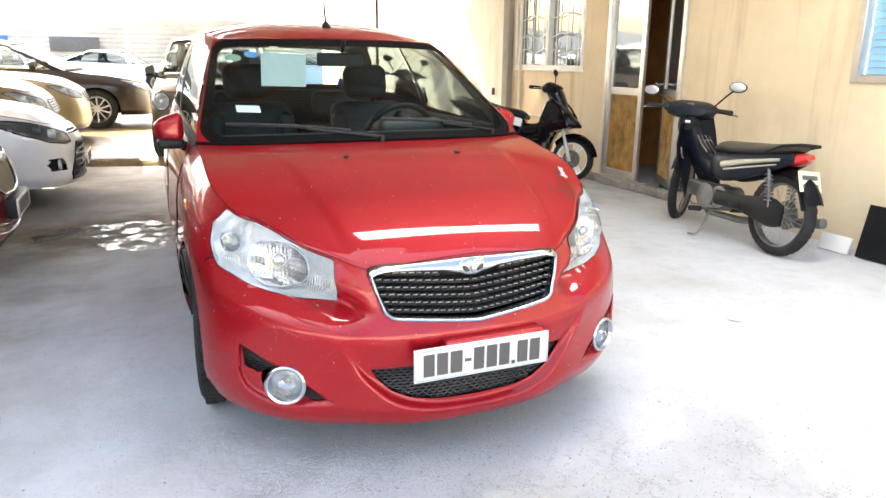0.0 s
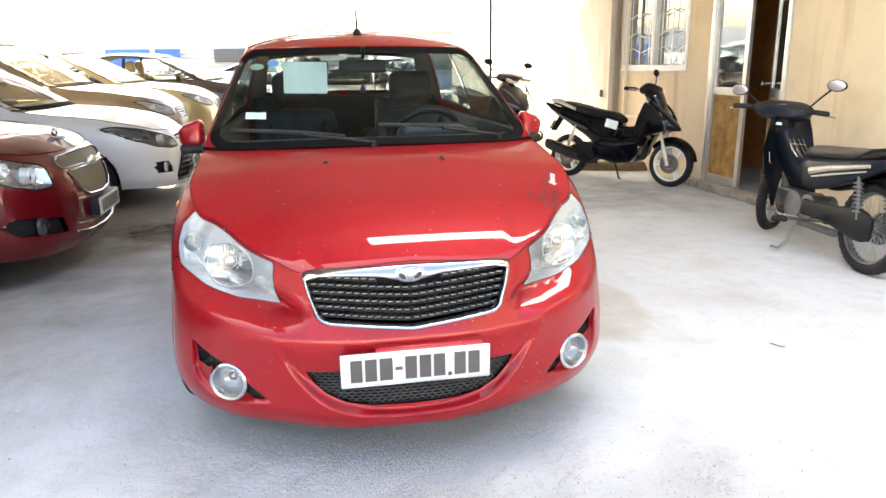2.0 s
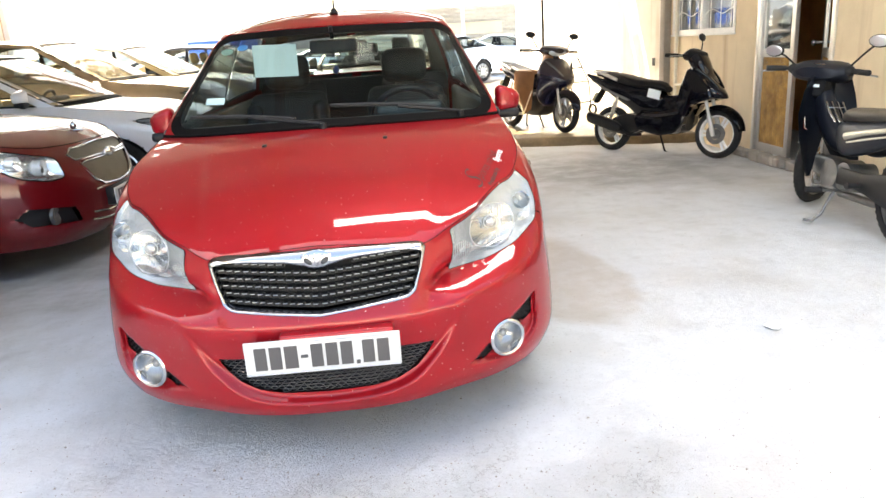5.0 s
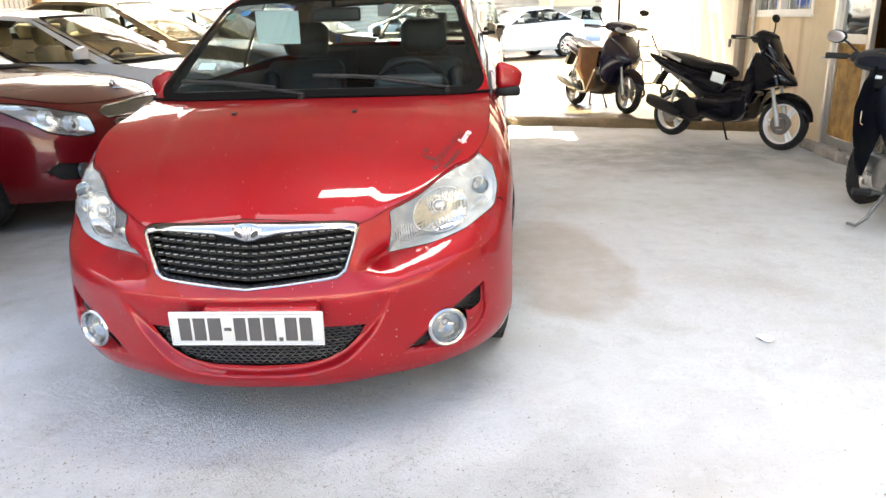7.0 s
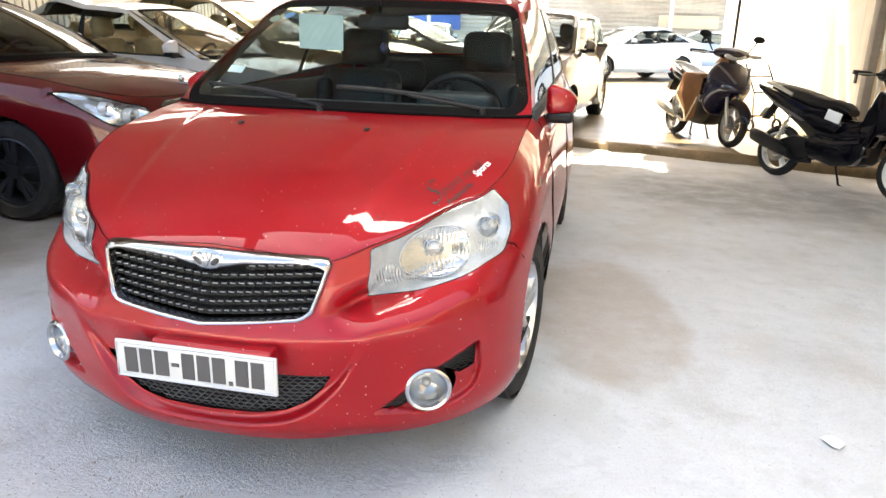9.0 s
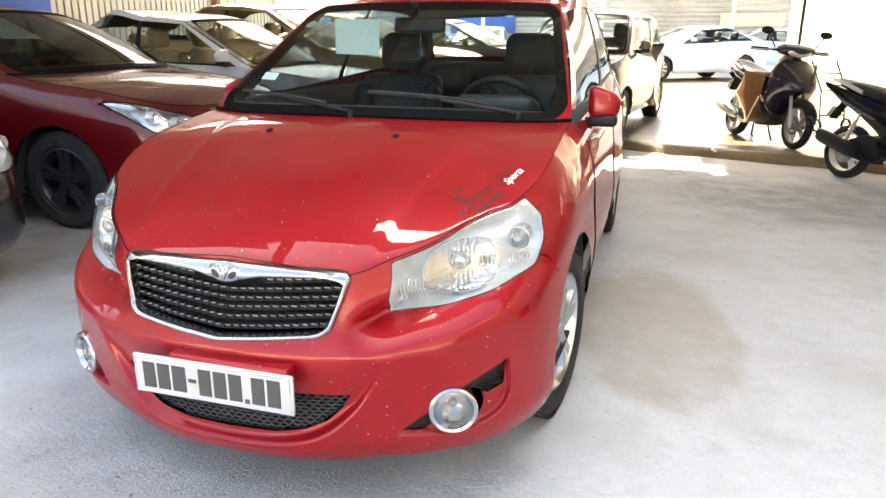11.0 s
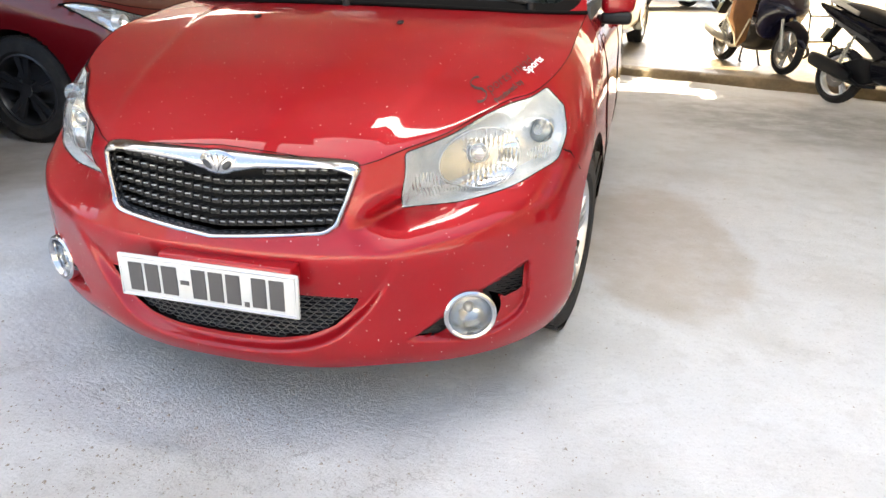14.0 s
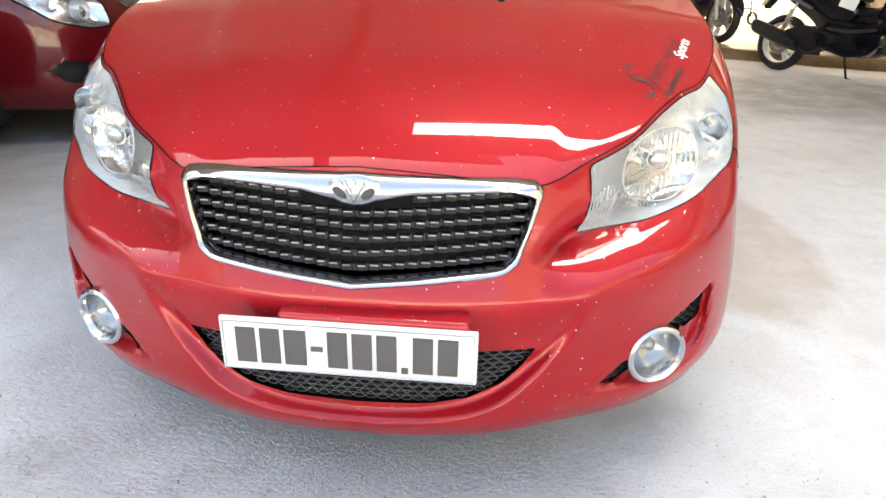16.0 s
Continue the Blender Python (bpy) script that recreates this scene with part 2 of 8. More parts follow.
def thing(name, m=None, label="", category="", group="", kind=""):
    o = new(name)
    o.empty_display_size = 0.2
    if m is not None:
        o.matrix_basis = m
    return tagged(o, label, category, group, kind)


def box(bm, c, size, bevel=0.0, rot=None, seg=2):
    """A bevelled box with its centre at c."""
    r = bmesh.ops.create_cube(bm, size=1.0)
    vs = r["verts"]
    bmesh.ops.scale(bm, vec=size, verts=vs)
    if bevel > 0:
        es = list({e for v in vs for e in v.link_edges})
        r = bmesh.ops.bevel(bm, geom=es, offset=bevel, segments=seg, affect="EDGES", profile=0.5)
        vs = list({v for f in r["faces"] for v in f.verts} | {v for v in vs if v.is_valid})
    if rot is not None:
        bmesh.ops.rotate(bm, cent=(0, 0, 0), matrix=Euler([radians(a) for a in rot]).to_matrix(), verts=vs)
    bmesh.ops.translate(bm, vec=c, verts=vs)
    return vs


def boxb(c, size, bevel=0.0, rot=None, seg=2):
    bm = bmesh.new()
    box(bm, c, size, bevel, rot, seg)
    return bm


def cyl(bm, a, b, r1, r2=None, n=16):
    """A rod from a to b."""
    a, b = Vector(a), Vector(b)
    d = b - a
    m = Matrix.Translation((a + b) / 2) @ d.to_track_quat("Z", "Y").to_matrix().to_4x4()
    return bmesh.ops.create_cone(bm, cap_ends=True, segments=n, radius1=r1, radius2=r1 if r2 is None else r2, depth=d.length, matrix=m)["verts"]


def ball(bm, c, size, n=12, rot=None):
    m = Matrix.Translation(c)
    if rot is not None:
        m = m @ Euler([radians(a) for a in rot]).to_matrix().to_4x4()
    m = m @ Matrix.Diagonal((*size, 1))
    return bmesh.ops.create_uvsphere(bm, u_segments=n * 2, v_segments=n, radius=1.0, matrix=m)["verts"]


def tube(bm, pts, r, n=8, closed=False, taper=None):
    """A round tube along points."""
    pts = [Vector(p) for p in pts]
    k = len(pts)
    rings = []
    up = Vector((0.13, 0.31, 0.94))
    for i, p in enumerate(pts):
        a, b = (pts[i - 1], pts[(i + 1) % k]) if closed else (pts[max(i - 1, 0)], pts[min(i + 1, k - 1)])
        t = (b - a).normalized()
        s = t.cross(up)
        if s.length < 0.1:
            s = t.cross(Vector((1, 0, 0)))
        s.normalize()
        u = s.cross(t)
        rr = r if taper is None else r * (1 + (taper - 1) * i / max(k - 1, 1))
        rings.append([bm.verts.new(p + rr * (math.cos(2 * math.pi * j / n) * s + math.sin(2 * math.pi * j / n) * u)) for j in range(n)])
    for i in range(k if closed else k - 1):
        A, B = rings[i], rings[(i + 1) % k]
        for j in range(n):
            bm.faces.new((A[j], A[(j + 1) % n], B[(j + 1) % n], B[j]))
    if not closed:
        bm.faces.new(rings[0][::-1])
        bm.faces.new(rings[-1])


def spin(bm, prof, n=48, axis="x", c=(0, 0, 0), closed=True):
    """A ring or dish: a profile of (radius, along) turned about an axis through c."""
    rings = []
    for i in range(n):
        a = 2 * math.pi * i / n
        ring = []
        for r, h in prof:
            p = {"x": (h, r * math.cos(a), r * math.sin(a)), "y": (r * math.cos(a), h, r * math.sin(a)), "z": (r * math.cos(a), r * math.sin(a), h)}[axis]
            ring.append(bm.verts.new((p[0] + c[0], p[1] + c[1], p[2] + c[2])))
        rings.append(ring)
    k = len(prof)
    for i in range(n):
        A, B = rings[i], rings[(i + 1) % n]
        for j in range(k if closed else k - 1):
            bm.faces.new((A[j], A[(j + 1) % k], B[(j + 1) % k], B[j]))
    bmesh.ops.recalc_face_normals(bm, faces=bm.faces[:])


def curve(ts, vs):
    """A smooth curve through values vs at ts (Hermite with limited slopes)."""
    ts, vs = np.asarray(ts, float), np.asarray(vs, float)
    d = np.diff(vs) / np.diff(ts)
    m = np.zeros(len(ts))
    m[0], m[-1] = d[0], d[-1]
    for i in range(1, len(ts) - 1):
        h0, h1 = ts[i] - ts[i - 1], ts[i + 1] - ts[i]
        m[i] = (d[i - 1] * h1 + d[i] * h0) / (h0 + h1)
        if d[i - 1] * d[i] <= 0:
            m[i] *= 0.3

    def f(t):
        t = np.clip(np.asarray(t, float), ts[0], ts[-1])
        i = np.clip(np.searchsorted(ts, t, side="right") - 1, 0, len(ts) - 2)
        h = ts[i + 1] - ts[i]
        s = (t - ts[i]) / h
        return (2 * s**3 - 3 * s**2 + 1) * vs[i] + (s**3 - 2 * s**2 + s) * h * m[i] + (-2 * s**3 + 3 * s**2) * vs[i + 1] + (s**3 - s**2) * h * m[i + 1]

    return f


def grid_mesh(P):
    """Vertices and quads of an array of points [i, j, 3]."""
    a, b = P.shape[:2]
    idx = np.arange(a * b).reshape(a, b)
    F = np.stack([idx[:-1, :-1], idx[1:, :-1], idx[1:, 1:], idx[:-1, 1:]], -1).reshape(-1, 4)
    return P.reshape(-1, 3), F


def inside(poly, x, y):
    """Which points lie in a polygon."""
    r = np.zeros(np.shape(x), bool)
    k = len(poly)
    for i in range(k):
        (x1, y1), (x2, y2) = poly[i], poly[(i + 1) % k]
        if y1 == y2:
            continue
        c = ((y1 > y) != (y2 > y)) & (x < (x2 - x1) * (y - y1) / (y2 - y1) + x1)
        r ^= c
    return r


def snap(poly, x, y, tol):
    """Moves points that lie within tol of a polygon's edge onto it."""
    best = np.full(np.shape(x), 1e9)
    nx, ny = x.copy(), y.copy()
    k = len(poly)
    for i in range(k):
        (x1, y1), (x2, y2) = poly[i], poly[(i + 1) % k]
        dx, dy = x2 - x1, y2 - y1
        L2 = dx * dx + dy * dy
        if L2 < 1e-12:
            continue
        t = np.clip(((x - x1) * dx + (y - y1) * dy) / L2, 0, 1)
        px, py = x1 + t * dx, y1 + t * dy
        d = np.hypot(px - x, py - y)
        k2 = (d < best) & (d < tol)
        nx, ny, best = np.where(k2, px, nx), np.where(k2, py, ny), np.minimum(best, d)
    return nx, ny


def round_poly(pts, r=0.02, n=4):
    """A polygon with rounded corners; r may be one radius or one for each corner."""
    out = []
    k = len(pts)
    for i in range(k):
        a, p, b = Vector(pts[i - 1]), Vector(pts[i]), Vector(pts[(i + 1) % k])
        rr = r[i] if isinstance(r, (list, tuple)) else r
        u, v = a - p, b - p
        ra, rb = min(rr, u.length * 0.45), min(rr, v.length * 0.45)
        A, B = p + u.normalized() * ra, p + v.normalized() * rb
        for j in range(n + 1):
            t = j / n
            out.append(tuple((1 - t) ** 2 * A + 2 * t * (1 - t) * p + t * t * B))
    return out


def resample(poly, step, closed=True):
    P = [Vector(p) for p in poly] + ([Vector(poly[0])] if closed else [])
    out = []
    for a, b in zip(P, P[1:]):
        k = max(1, int((b - a).length / step))
        out += [tuple(a.lerp(b, i / k)) for i in range(k)]
    if not closed:
        out.append(tuple(P[-1]))
    return out


# ---- cars ----
class Shell:
    """The outer skin of a car, front at y = 0 and heading -y, from a plan outline, profiles and a hood and roof line."""

    def __init__(self, c):
        self.c = c
        o = np.array(c["outline"], float)
        s = np.concatenate([[0], np.cumsum(np.hypot(*np.diff(o, axis=0).T))])
        self.S = s[-1]
        fx, fy = curve(s, o[:, 0]), curve(s, o[:, 1])
        sd = np.linspace(0, self.S, 3001)      # the outline, its curvature evened out
        g = np.exp(-0.5 * (np.arange(-80, 81) * (sd[1] - sd[0]) / 0.03) ** 2)
        X, Y = fx(sd), fy(sd)
        X = np.convolve(np.concatenate([-X[80:0:-1], X, -X[-2:-82:-1]]), g / g.sum(), "valid")
        Y = np.convolve(np.concatenate([Y[80:0:-1], Y, Y[-2:-82:-1]]), g / g.sum(), "valid")
        self.fx, self.fy = (lambda q: np.interp(q, sd, X)), (lambda q: np.interp(q, sd, Y))
        self.pf, self.ps = curve(*zip(*c["front_profile"])), curve(*zip(*c["side_profile"]))
        self.zc, self.kd = curve(*zip(*c["hood_line"])), curve(*zip(*c["hood_drop"]))
        self.belt = curve(*zip(*c["belt"]))
        ss = np.linspace(0, self.S, 600)
        _, T = self.top(ss)
        self.s_tip = float(np.interp(c["hood_tip"], T[:, 1], ss))
        self.s_cowl = float(np.interp(c["cowl"][1], T[:, 1], ss))

    def base(self, s):
        e = 0.008
        x, y = self.fx(s), self.fy(s)
        dx, dy = self.fx(np.minimum(s + e, self.S)) - self.fx(np.maximum(s - e, 0)), self.fy(np.minimum(s + e, self.S)) - self.fy(np.maximum(s - e, 0))
        l = np.hypot(dx, dy) + 1e-9
        return x, y, -dy / l, dx / l     # point and inward normal

    def weights(self, nx, ny):
        return np.clip(ny, 0, 1) ** 2, nx**2, np.clip(-ny, 0, 1) ** 2

    def hood_z(self, x, y):
        c = self.c
        z = self.zc(y) - self.kd(y) * (np.abs(x) / c["half"]) ** 2
        if "crease" in c:
            x0, x1, h = c["crease"]
            xc = x0 + (x1 - x0) * np.clip((y - 0.1) / 0.9, 0, 1)
            t = np.clip((xc - np.abs(x)) / 0.03 + 0.5, 0, 1)
            fade = np.clip((1.15 - y) / 0.5, 0, 1) * np.clip((y - 0.15) / 0.12, 0, 1)
            z = z + h * fade * (t * t * (3 - 2 * t) - 0.5)
        return z

    def top(self, s):
        x, y, nx, ny = self.base(s)
        wf, ws, wr = self.weights(nx, ny)
        d = wf * self.pf(1.0) + ws * self.ps(1.0) + wr * 0.1
        if "top_d" in self.c:
            td = curve(*zip(*self.c["top_d"]))
            k = np.clip((1.5 - s) / 0.3, 0, 1)
            d = k * td(s) + (1 - k) * d
        tx, ty = x + nx * d, y + ny * d
        tx = np.maximum(tx, 0)
        cy = self.c["cowl"][1]
        w = np.clip((ty - cy + 0.25) / 0.25, 0, 1)
        tz = (1 - w) * self.hood_z(tx, ty) + w * self.belt(ty)
        return d, np.stack([tx, ty, tz], -1)

    def wrap(self, s, v):
        """Points of the side and front skin; s along the outline from the front's middle, v from the bottom to the top."""
        x, y, nx, ny = self.base(s)
        wf, ws, wr = self.weights(nx, ny)
        dt, T = self.top(s)
        zb = wf * self.c["z_front"] + ws * self.c["z_sill"] + wr * self.c["z_rear"]
        z = zb + v * (T[..., 2] - zb)
        d = wf * self.pf(v) + ws * self.ps(v) + wr * np.interp(v, [0, 0.15, 0.5, 0.8, 1], [0.05, 0.01, 0, 0.02, 0.1])
        if "tuck" in self.c:      # the flanks draw in towards the sill
            d = d + self.c["tuck"] * np.clip((y - 0.95) / 0.4, 0, 1) * ws * np.clip(1 - v / 0.42, 0, 1) ** 1.5
        if "shelf" in self.c:      # a ledge under the head lamps
            t = np.clip((s - 0.31) / 0.16, 0, 1) * np.clip((1.08 - s) / 0.2, 0, 1)
            d = d + t * t * (3 - 2 * t) * curve((0.30, 0.36, 0.42, 0.48, 0.54, 0.60, 0.66, 0.72, 0.78, 0.84, 0.92, 1.1), (1.0, 1.9, 2.3, 2.1, 1.95, 1.88, 1.65, 1.3, 1.0, 0.7, 0.4, 0.3))(s) * curve(*zip(*self.c["shelf"]))(v)
        d = d + (dt - (wf * self.pf(1.0) + ws * self.ps(1.0) + wr * 0.1)) * v**3
        return np.stack([np.maximum(x + nx * d, 0), y + ny * d, z], -1)


def mirror_pts(V, F):
    """Adds the other half."""
    V2 = V.copy()
    V2[:, 0] *= -1
    n = len(V)
    return np.concatenate([V, V2]), np.concatenate([F, F[:, ::-1] + n])


def weld(name, V, F, material, parent, label="", dist=0.0006):
    bm = bmesh.new()
    vs = [bm.verts.new(p) for p in V]
    used = set()
    for f in F:
        k = tuple(dict.fromkeys(int(i) for i in f))
        if len(k) < 3:
            continue
        try:
            bm.faces.new([vs[i] for i in k])
        except ValueError:
            pass
    for v in [v for v in bm.verts if not v.link_faces]:
        bm.verts.remove(v)
    bmesh.ops.remove_doubles(bm, verts=bm.verts[:], dist=dist)
    bmesh.ops.recalc_face_normals(bm, faces=bm.faces[:])
    return part(name, bm, material, parent, label)


def wheel(parent, c, r, w, rim_r, style, side, tyre_mat, rim_mat, turn=0.0):
    """A car wheel at c; side +1 shows its face towards +x."""
    W = new("wheel")
    W.parent = parent
    W.matrix_basis = pose(*c, 0, 0, turn)
    bm = bmesh.new()
    h = w / 2
    prof = [(rim_r, -h * 0.8), (rim_r + 0.02, -h), (r - 0.03, -h), (r - 0.008, -h * 0.8), (r, -h * 0.55), (r, -0.012), (r - 0.006, -0.009), (r - 0.006, 0.009), (r, 0.012), (r, h * 0.55), (r - 0.008, h * 0.8), (r - 0.03, h), (rim_r + 0.02, h), (rim_r, h * 0.8)]
    spin(bm, prof, 64, "x")
    for i in range(64):     # tread blocks
        a = 2 * math.pi * i / 64
        for k, xx in enumerate((-h * 0.62, 0.3 * h, h * 0.68)):
            b = a + 0.03 * k
            m = Matrix.Rotation(b, 4, "X") @ Matrix.Translation((xx, 0, r - 0.001))
            vs = bmesh.ops.create_cube(bm, size=1.0)["verts"]
            bmesh.ops.scale(bm, vec=(h * 0.42, 2 * math.pi * r / 64 * 0.7, 0.008), verts=vs)
            bmesh.ops.transform(bm, matrix=m, verts=vs)
    part("tyre", bm, tyre_mat, W)
    bm = bmesh.new()
    f = side * h
    spin(bm, [(rim_r, -f * 0.8), (rim_r + 0.008, f * 0.86), (rim_r - 0.006, f * 0.92), (rim_r - 0.02, f * 0.7), (rim_r - 0.03, -f * 0.7)], 56, "x")
    n = style
    for i in range(n):
        a = 2 * math.pi * i / n
        wd = rim_r * (1.15 if n <= 5 else 0.62) / n * 2.0
        for sgn in ((-1, 1) if n <= 5 else (0,)):
            vs = bmesh.ops.create_cube(bm, size=1.0)["verts"]
            es = list({e for v in vs for e in v.link_edges})
            bmesh.ops.scale(bm, vec=(0.022, wd * (0.4 if n <= 5 else 1.0), rim_r - 0.02), verts=vs)
            for v in vs:
                if v.co.z < 0:
                    v.co.y *= 0.55
            m = Matrix.Rotation(a + sgn * 0.16, 4, "X") @ Matrix.Translation((f * 0.72, 0, rim_r * 0.5))
            bmesh.ops.transform(bm, matrix=m, verts=vs)
    cyl(bm, (f * 0.3, 0, 0), (f * 0.86, 0, 0), rim_r * 0.24, rim_r * 0.19, 24)
    for i in range(5):
        a = 2 * math.pi * (i + 0.5) / 5
        cyl(bm, (f * 0.7, 0.16 * rim_r * math.cos(a) * 2.0, 0.16 * rim_r * math.sin(a) * 2.0), (f * 0.82, 0.16 * rim_r * math.cos(a) * 2.0, 0.16 * rim_r * math.sin(a) * 2.0), 0.009, 0.009, 8)
    part("rim", bm, rim_mat, W)
    bm = bmesh.new()
    spin(bm, [(0.01, -f * 0.1), (rim_r * 0.72, -f * 0.1), (rim_r * 0.72, f * 0.0), (0.01, f * 0.0)], 32, "x")
    part("brake_disc", bm, M["trim"], W)
    return W


def hexes(x0, x1, z0, z1, a, poly, put, thick=0.006, deep=0.012):
    """A honeycomb of cells inside a polygon, laid on a surface by put(x, z)."""
    bm = bmesh.new()
    dx, dz = a * 1.75, a * 0.78
    row = 0
    z = z0
    while z < z1:
        x = x0 + (dx / 2 if row % 2 else 0)
        while x < x1:
            ring = [(x + a * 0.95 * math.cos(k * math.pi / 3), z + a * 0.42 * math.sin(k * math.pi / 3) * 1.15) for k in range(6)]
            if inside(poly, np.array([x]), np.array([z]))[0]:
                o, i2, b = [], [], []
                for px, pz in ring:
                    q = put(px, pz)
                    o.append(bm.verts.new(q))
                    ix, iz = x + (px - x) * 0.78, z + (pz - z) * 0.68
                    i2.append(bm.verts.new(put(ix, iz)))
                    b.append(bm.verts.new(put(ix, iz) + Vector((0, deep, 0))))
                for k in range(6):
                    l = (k + 1) % 6
                    bm.faces.new((o[k], o[l], i2[l], i2[k]))
                    bm.faces.new((i2[k], i2[l], b[l], b[k]))
            x += dx
        z += dz
        row += 1
    bmesh.ops.recalc_face_normals(bm, faces=bm.faces[:])
    return bm


def seat_part(parent, x, y, z, m, tilt=12, w=0.46, name="front_seat"):
    s = new(name)
    s.parent = parent
    s.matrix_basis = pose(x, y, z)
    bm = bmesh.new()
    box(bm, (0, 0, 0.0), (w, 0.5, 0.16), 0.06, None, 3)
    box(bm, (0, 0.30, 0.30), (w, 0.14, 0.62), 0.06, (-tilt, 0, 0), 3)
    for k in (-1, 1):
        box(bm, (k * w * 0.42, 0.25, 0.30), (0.09, 0.16, 0.5), 0.04, (-tilt, 0, 0), 3)
    part("seat_cushion", bm, m, s)
    bm = bmesh.new()
    box(bm, (0, 0.40, 0.72), (0.27, 0.12, 0.20), 0.058, (-tilt, 0, 0), 5)
    cyl(bm, (-0.06, 0.375, 0.56), (-0.06, 0.39, 0.66), 0.006)
    cyl(bm, (0.06, 0.375, 0.56), (0.06, 0.39, 0.66), 0.006)
    part("headrest", bm, m, s)
    return s


def make_car(c, m, label, group="parked cars"):
    """A whole car from its sizes c, at pose m."""
    car = thing(c.get("name", "car"), m, label, "car", group)
    sh = Shell(c)
    st = c.get("step", 0.02)
    paint = c["paint"]
    S1 = float(np.interp(1.6, sh.fy(np.linspace(0, sh.S, 800)), np.linspace(0, sh.S, 800)))
    ss = np.concatenate([np.arange(0, S1, st), np.linspace(S1, sh.S, 60)])
    vv = np.linspace(0, 1, max(24, int(c.get("fine", 0.6) / st)))
    P = sh.wrap(ss[:, None] * np.ones((1, len(vv))), np.ones((len(ss), 1)) * vv[None, :])
    for poly, depth, soft, z_full, z_none in c.get("recess", ()):
        dist = np.full(P.shape[:2], 1e9)
        for (xa, za), (xb, zb2) in zip(poly, poly[1:] + poly[:1]):
            dx, dz = xb - xa, zb2 - za
            t = np.clip(((P[..., 0] - xa) * dx + (P[..., 2] - za) * dz) / (dx * dx + dz * dz), 0, 1)
            dist = np.minimum(dist, np.hypot(P[..., 0] - xa - t * dx, P[..., 2] - za - t * dz))
        t = np.clip(dist / soft, 0, 1) * inside(poly, P[..., 0], P[..., 2]) * (P[..., 1] < 0.6)
        fade = np.clip((z_none - P[..., 2]) / (z_none - z_full), 0, 1)
        P[..., 1] += depth * t * t * (3 - 2 * t) * fade
    Vf, Ff = grid_mesh(P)
    tree = bvhtree.BVHTree.FromPolygons([tuple(p) for p in Vf], [tuple(int(i) for i in f) for f in Ff])

    def front(x, z, out=0.0):
        """The place on the front skin at x, z."""
        for i in range(30):
            h = tree.ray_cast(Vector((abs(x) + 1e-4, -3, z - 0.004 * i)), Vector((0, 1, 0)))
            if h[0] is not None and h[0].y < 0.9:
                return Vector((x, h[0].y - out + 0.004 * i, z))
        return Vector((x, 0.5 - out, z))

    def sidep(y, z, k=1, out=0.0):
        h = tree.ray_cast(Vector((3, y, z)), Vector((-1, 0, 0)))
        return Vector((k * ((h[0].x if h[0] is not None else 0.8) + out), y, z))

    # openings: front ones in x, z; wheel arches in y, z
    P = P.copy()
    fr = (P[..., 1] < 0.75)
    hole = np.zeros(P.shape[:2], bool)
    cx, cz = np.zeros(1), np.zeros(1)
    for poly in c["front_holes"]:
        x2, z2 = snap(poly, P[..., 0], P[..., 2], st * 0.6)
        P[..., 0], P[..., 2] = np.where(fr, x2, P[..., 0]), np.where(fr, z2, P[..., 2])
    wr = c["wheel_r"]
    for wy in c["axles"]:
        arch = [(wy + (wr + c.get("arch", 0.045)) * math.cos(a), wr - 0.005 + (wr + c.get("arch", 0.045)) * math.sin(a)) for a in np.linspace(0, 2 * math.pi, 40)[:-1]]
        sd = (P[..., 0] > c["half"] * 0.8)
        y2, z2 = snap(arch, P[..., 1], P[..., 2], st * 0.6)
        P[..., 1], P[..., 2] = np.where(sd, y2, P[..., 1]), np.where(sd, z2, P[..., 2])
    C = (P[:-1, :-1] + P[1:, :-1] + P[1:, 1:] + P[:-1, 1:]) / 4
    cut = np.zeros(C.shape[:2], bool)
    for poly in c["front_holes"]:
        cut |= inside(poly, C[..., 0], C[..., 2]) & (C[..., 1] < 0.75)
    for wy in c["axles"]:
        cut |= (np.hypot(C[..., 1] - wy, C[..., 2] - (wr - 0.005)) < wr + c.get("arch", 0.045)) & (C[..., 0] > c["half"] * 0.75)
    V, F = grid_mesh(P)
    bl = c["bumper_line"]      # y where the bumper ends, z of its top there
    Cy, Cz = C[..., 1], C[..., 2]
    d1, d2, d3 = c["doors"]
    zsill = c["z_sill"] + 0.06
    zones = {
        "front_bumper": (Cy < bl[0]) & (Cz < bl[1] + (bl[0] - Cy) * 0.1 + (C[..., 0] < c["half"] * 0.55) * 1.0),
        "rear_quarter": Cy >= d3,
        "front_door": (Cy >= d1) & (Cy < d2) & (Cz > zsill),
        "rear_door": (Cy >= d2) & (Cy < d3) & (Cz > zsill),
        "sill": (Cy >= d1) & (Cy < d3) & (Cz <= zsill),
    }
    left = ~cut
    for name, z in zones.items():
        k = (z & left).reshape(-1)
        left &= ~z
        if not k.any():
            continue
        if name in ("front_bumper",):
            V2, F2 = mirror_pts(V, F[k])
            weld(name, V2, F2, paint, car)
        else:
            for side in (1, -1):
                V2 = V * np.array([side, 1, 1])
                weld(name, V2, F[k] if side > 0 else F[k][:, ::-1], paint, car)
    for side in (1, -1):
        weld("front_fender", V * np.array([side, 1, 1]), F[left.reshape(-1)] if side > 0 else F[left.reshape(-1)][:, ::-1], paint, car)

    # hood
    na, nb = (56, 48) if st < 0.015 else (30, 26)
    a = np.linspace(0, 1, na)
    sF = a * sh.s_tip
    _, E0 = sh.top(sF)
    a_rear = E0[:, 0] / E0[-1, 0]
    cw = c["cowl"]
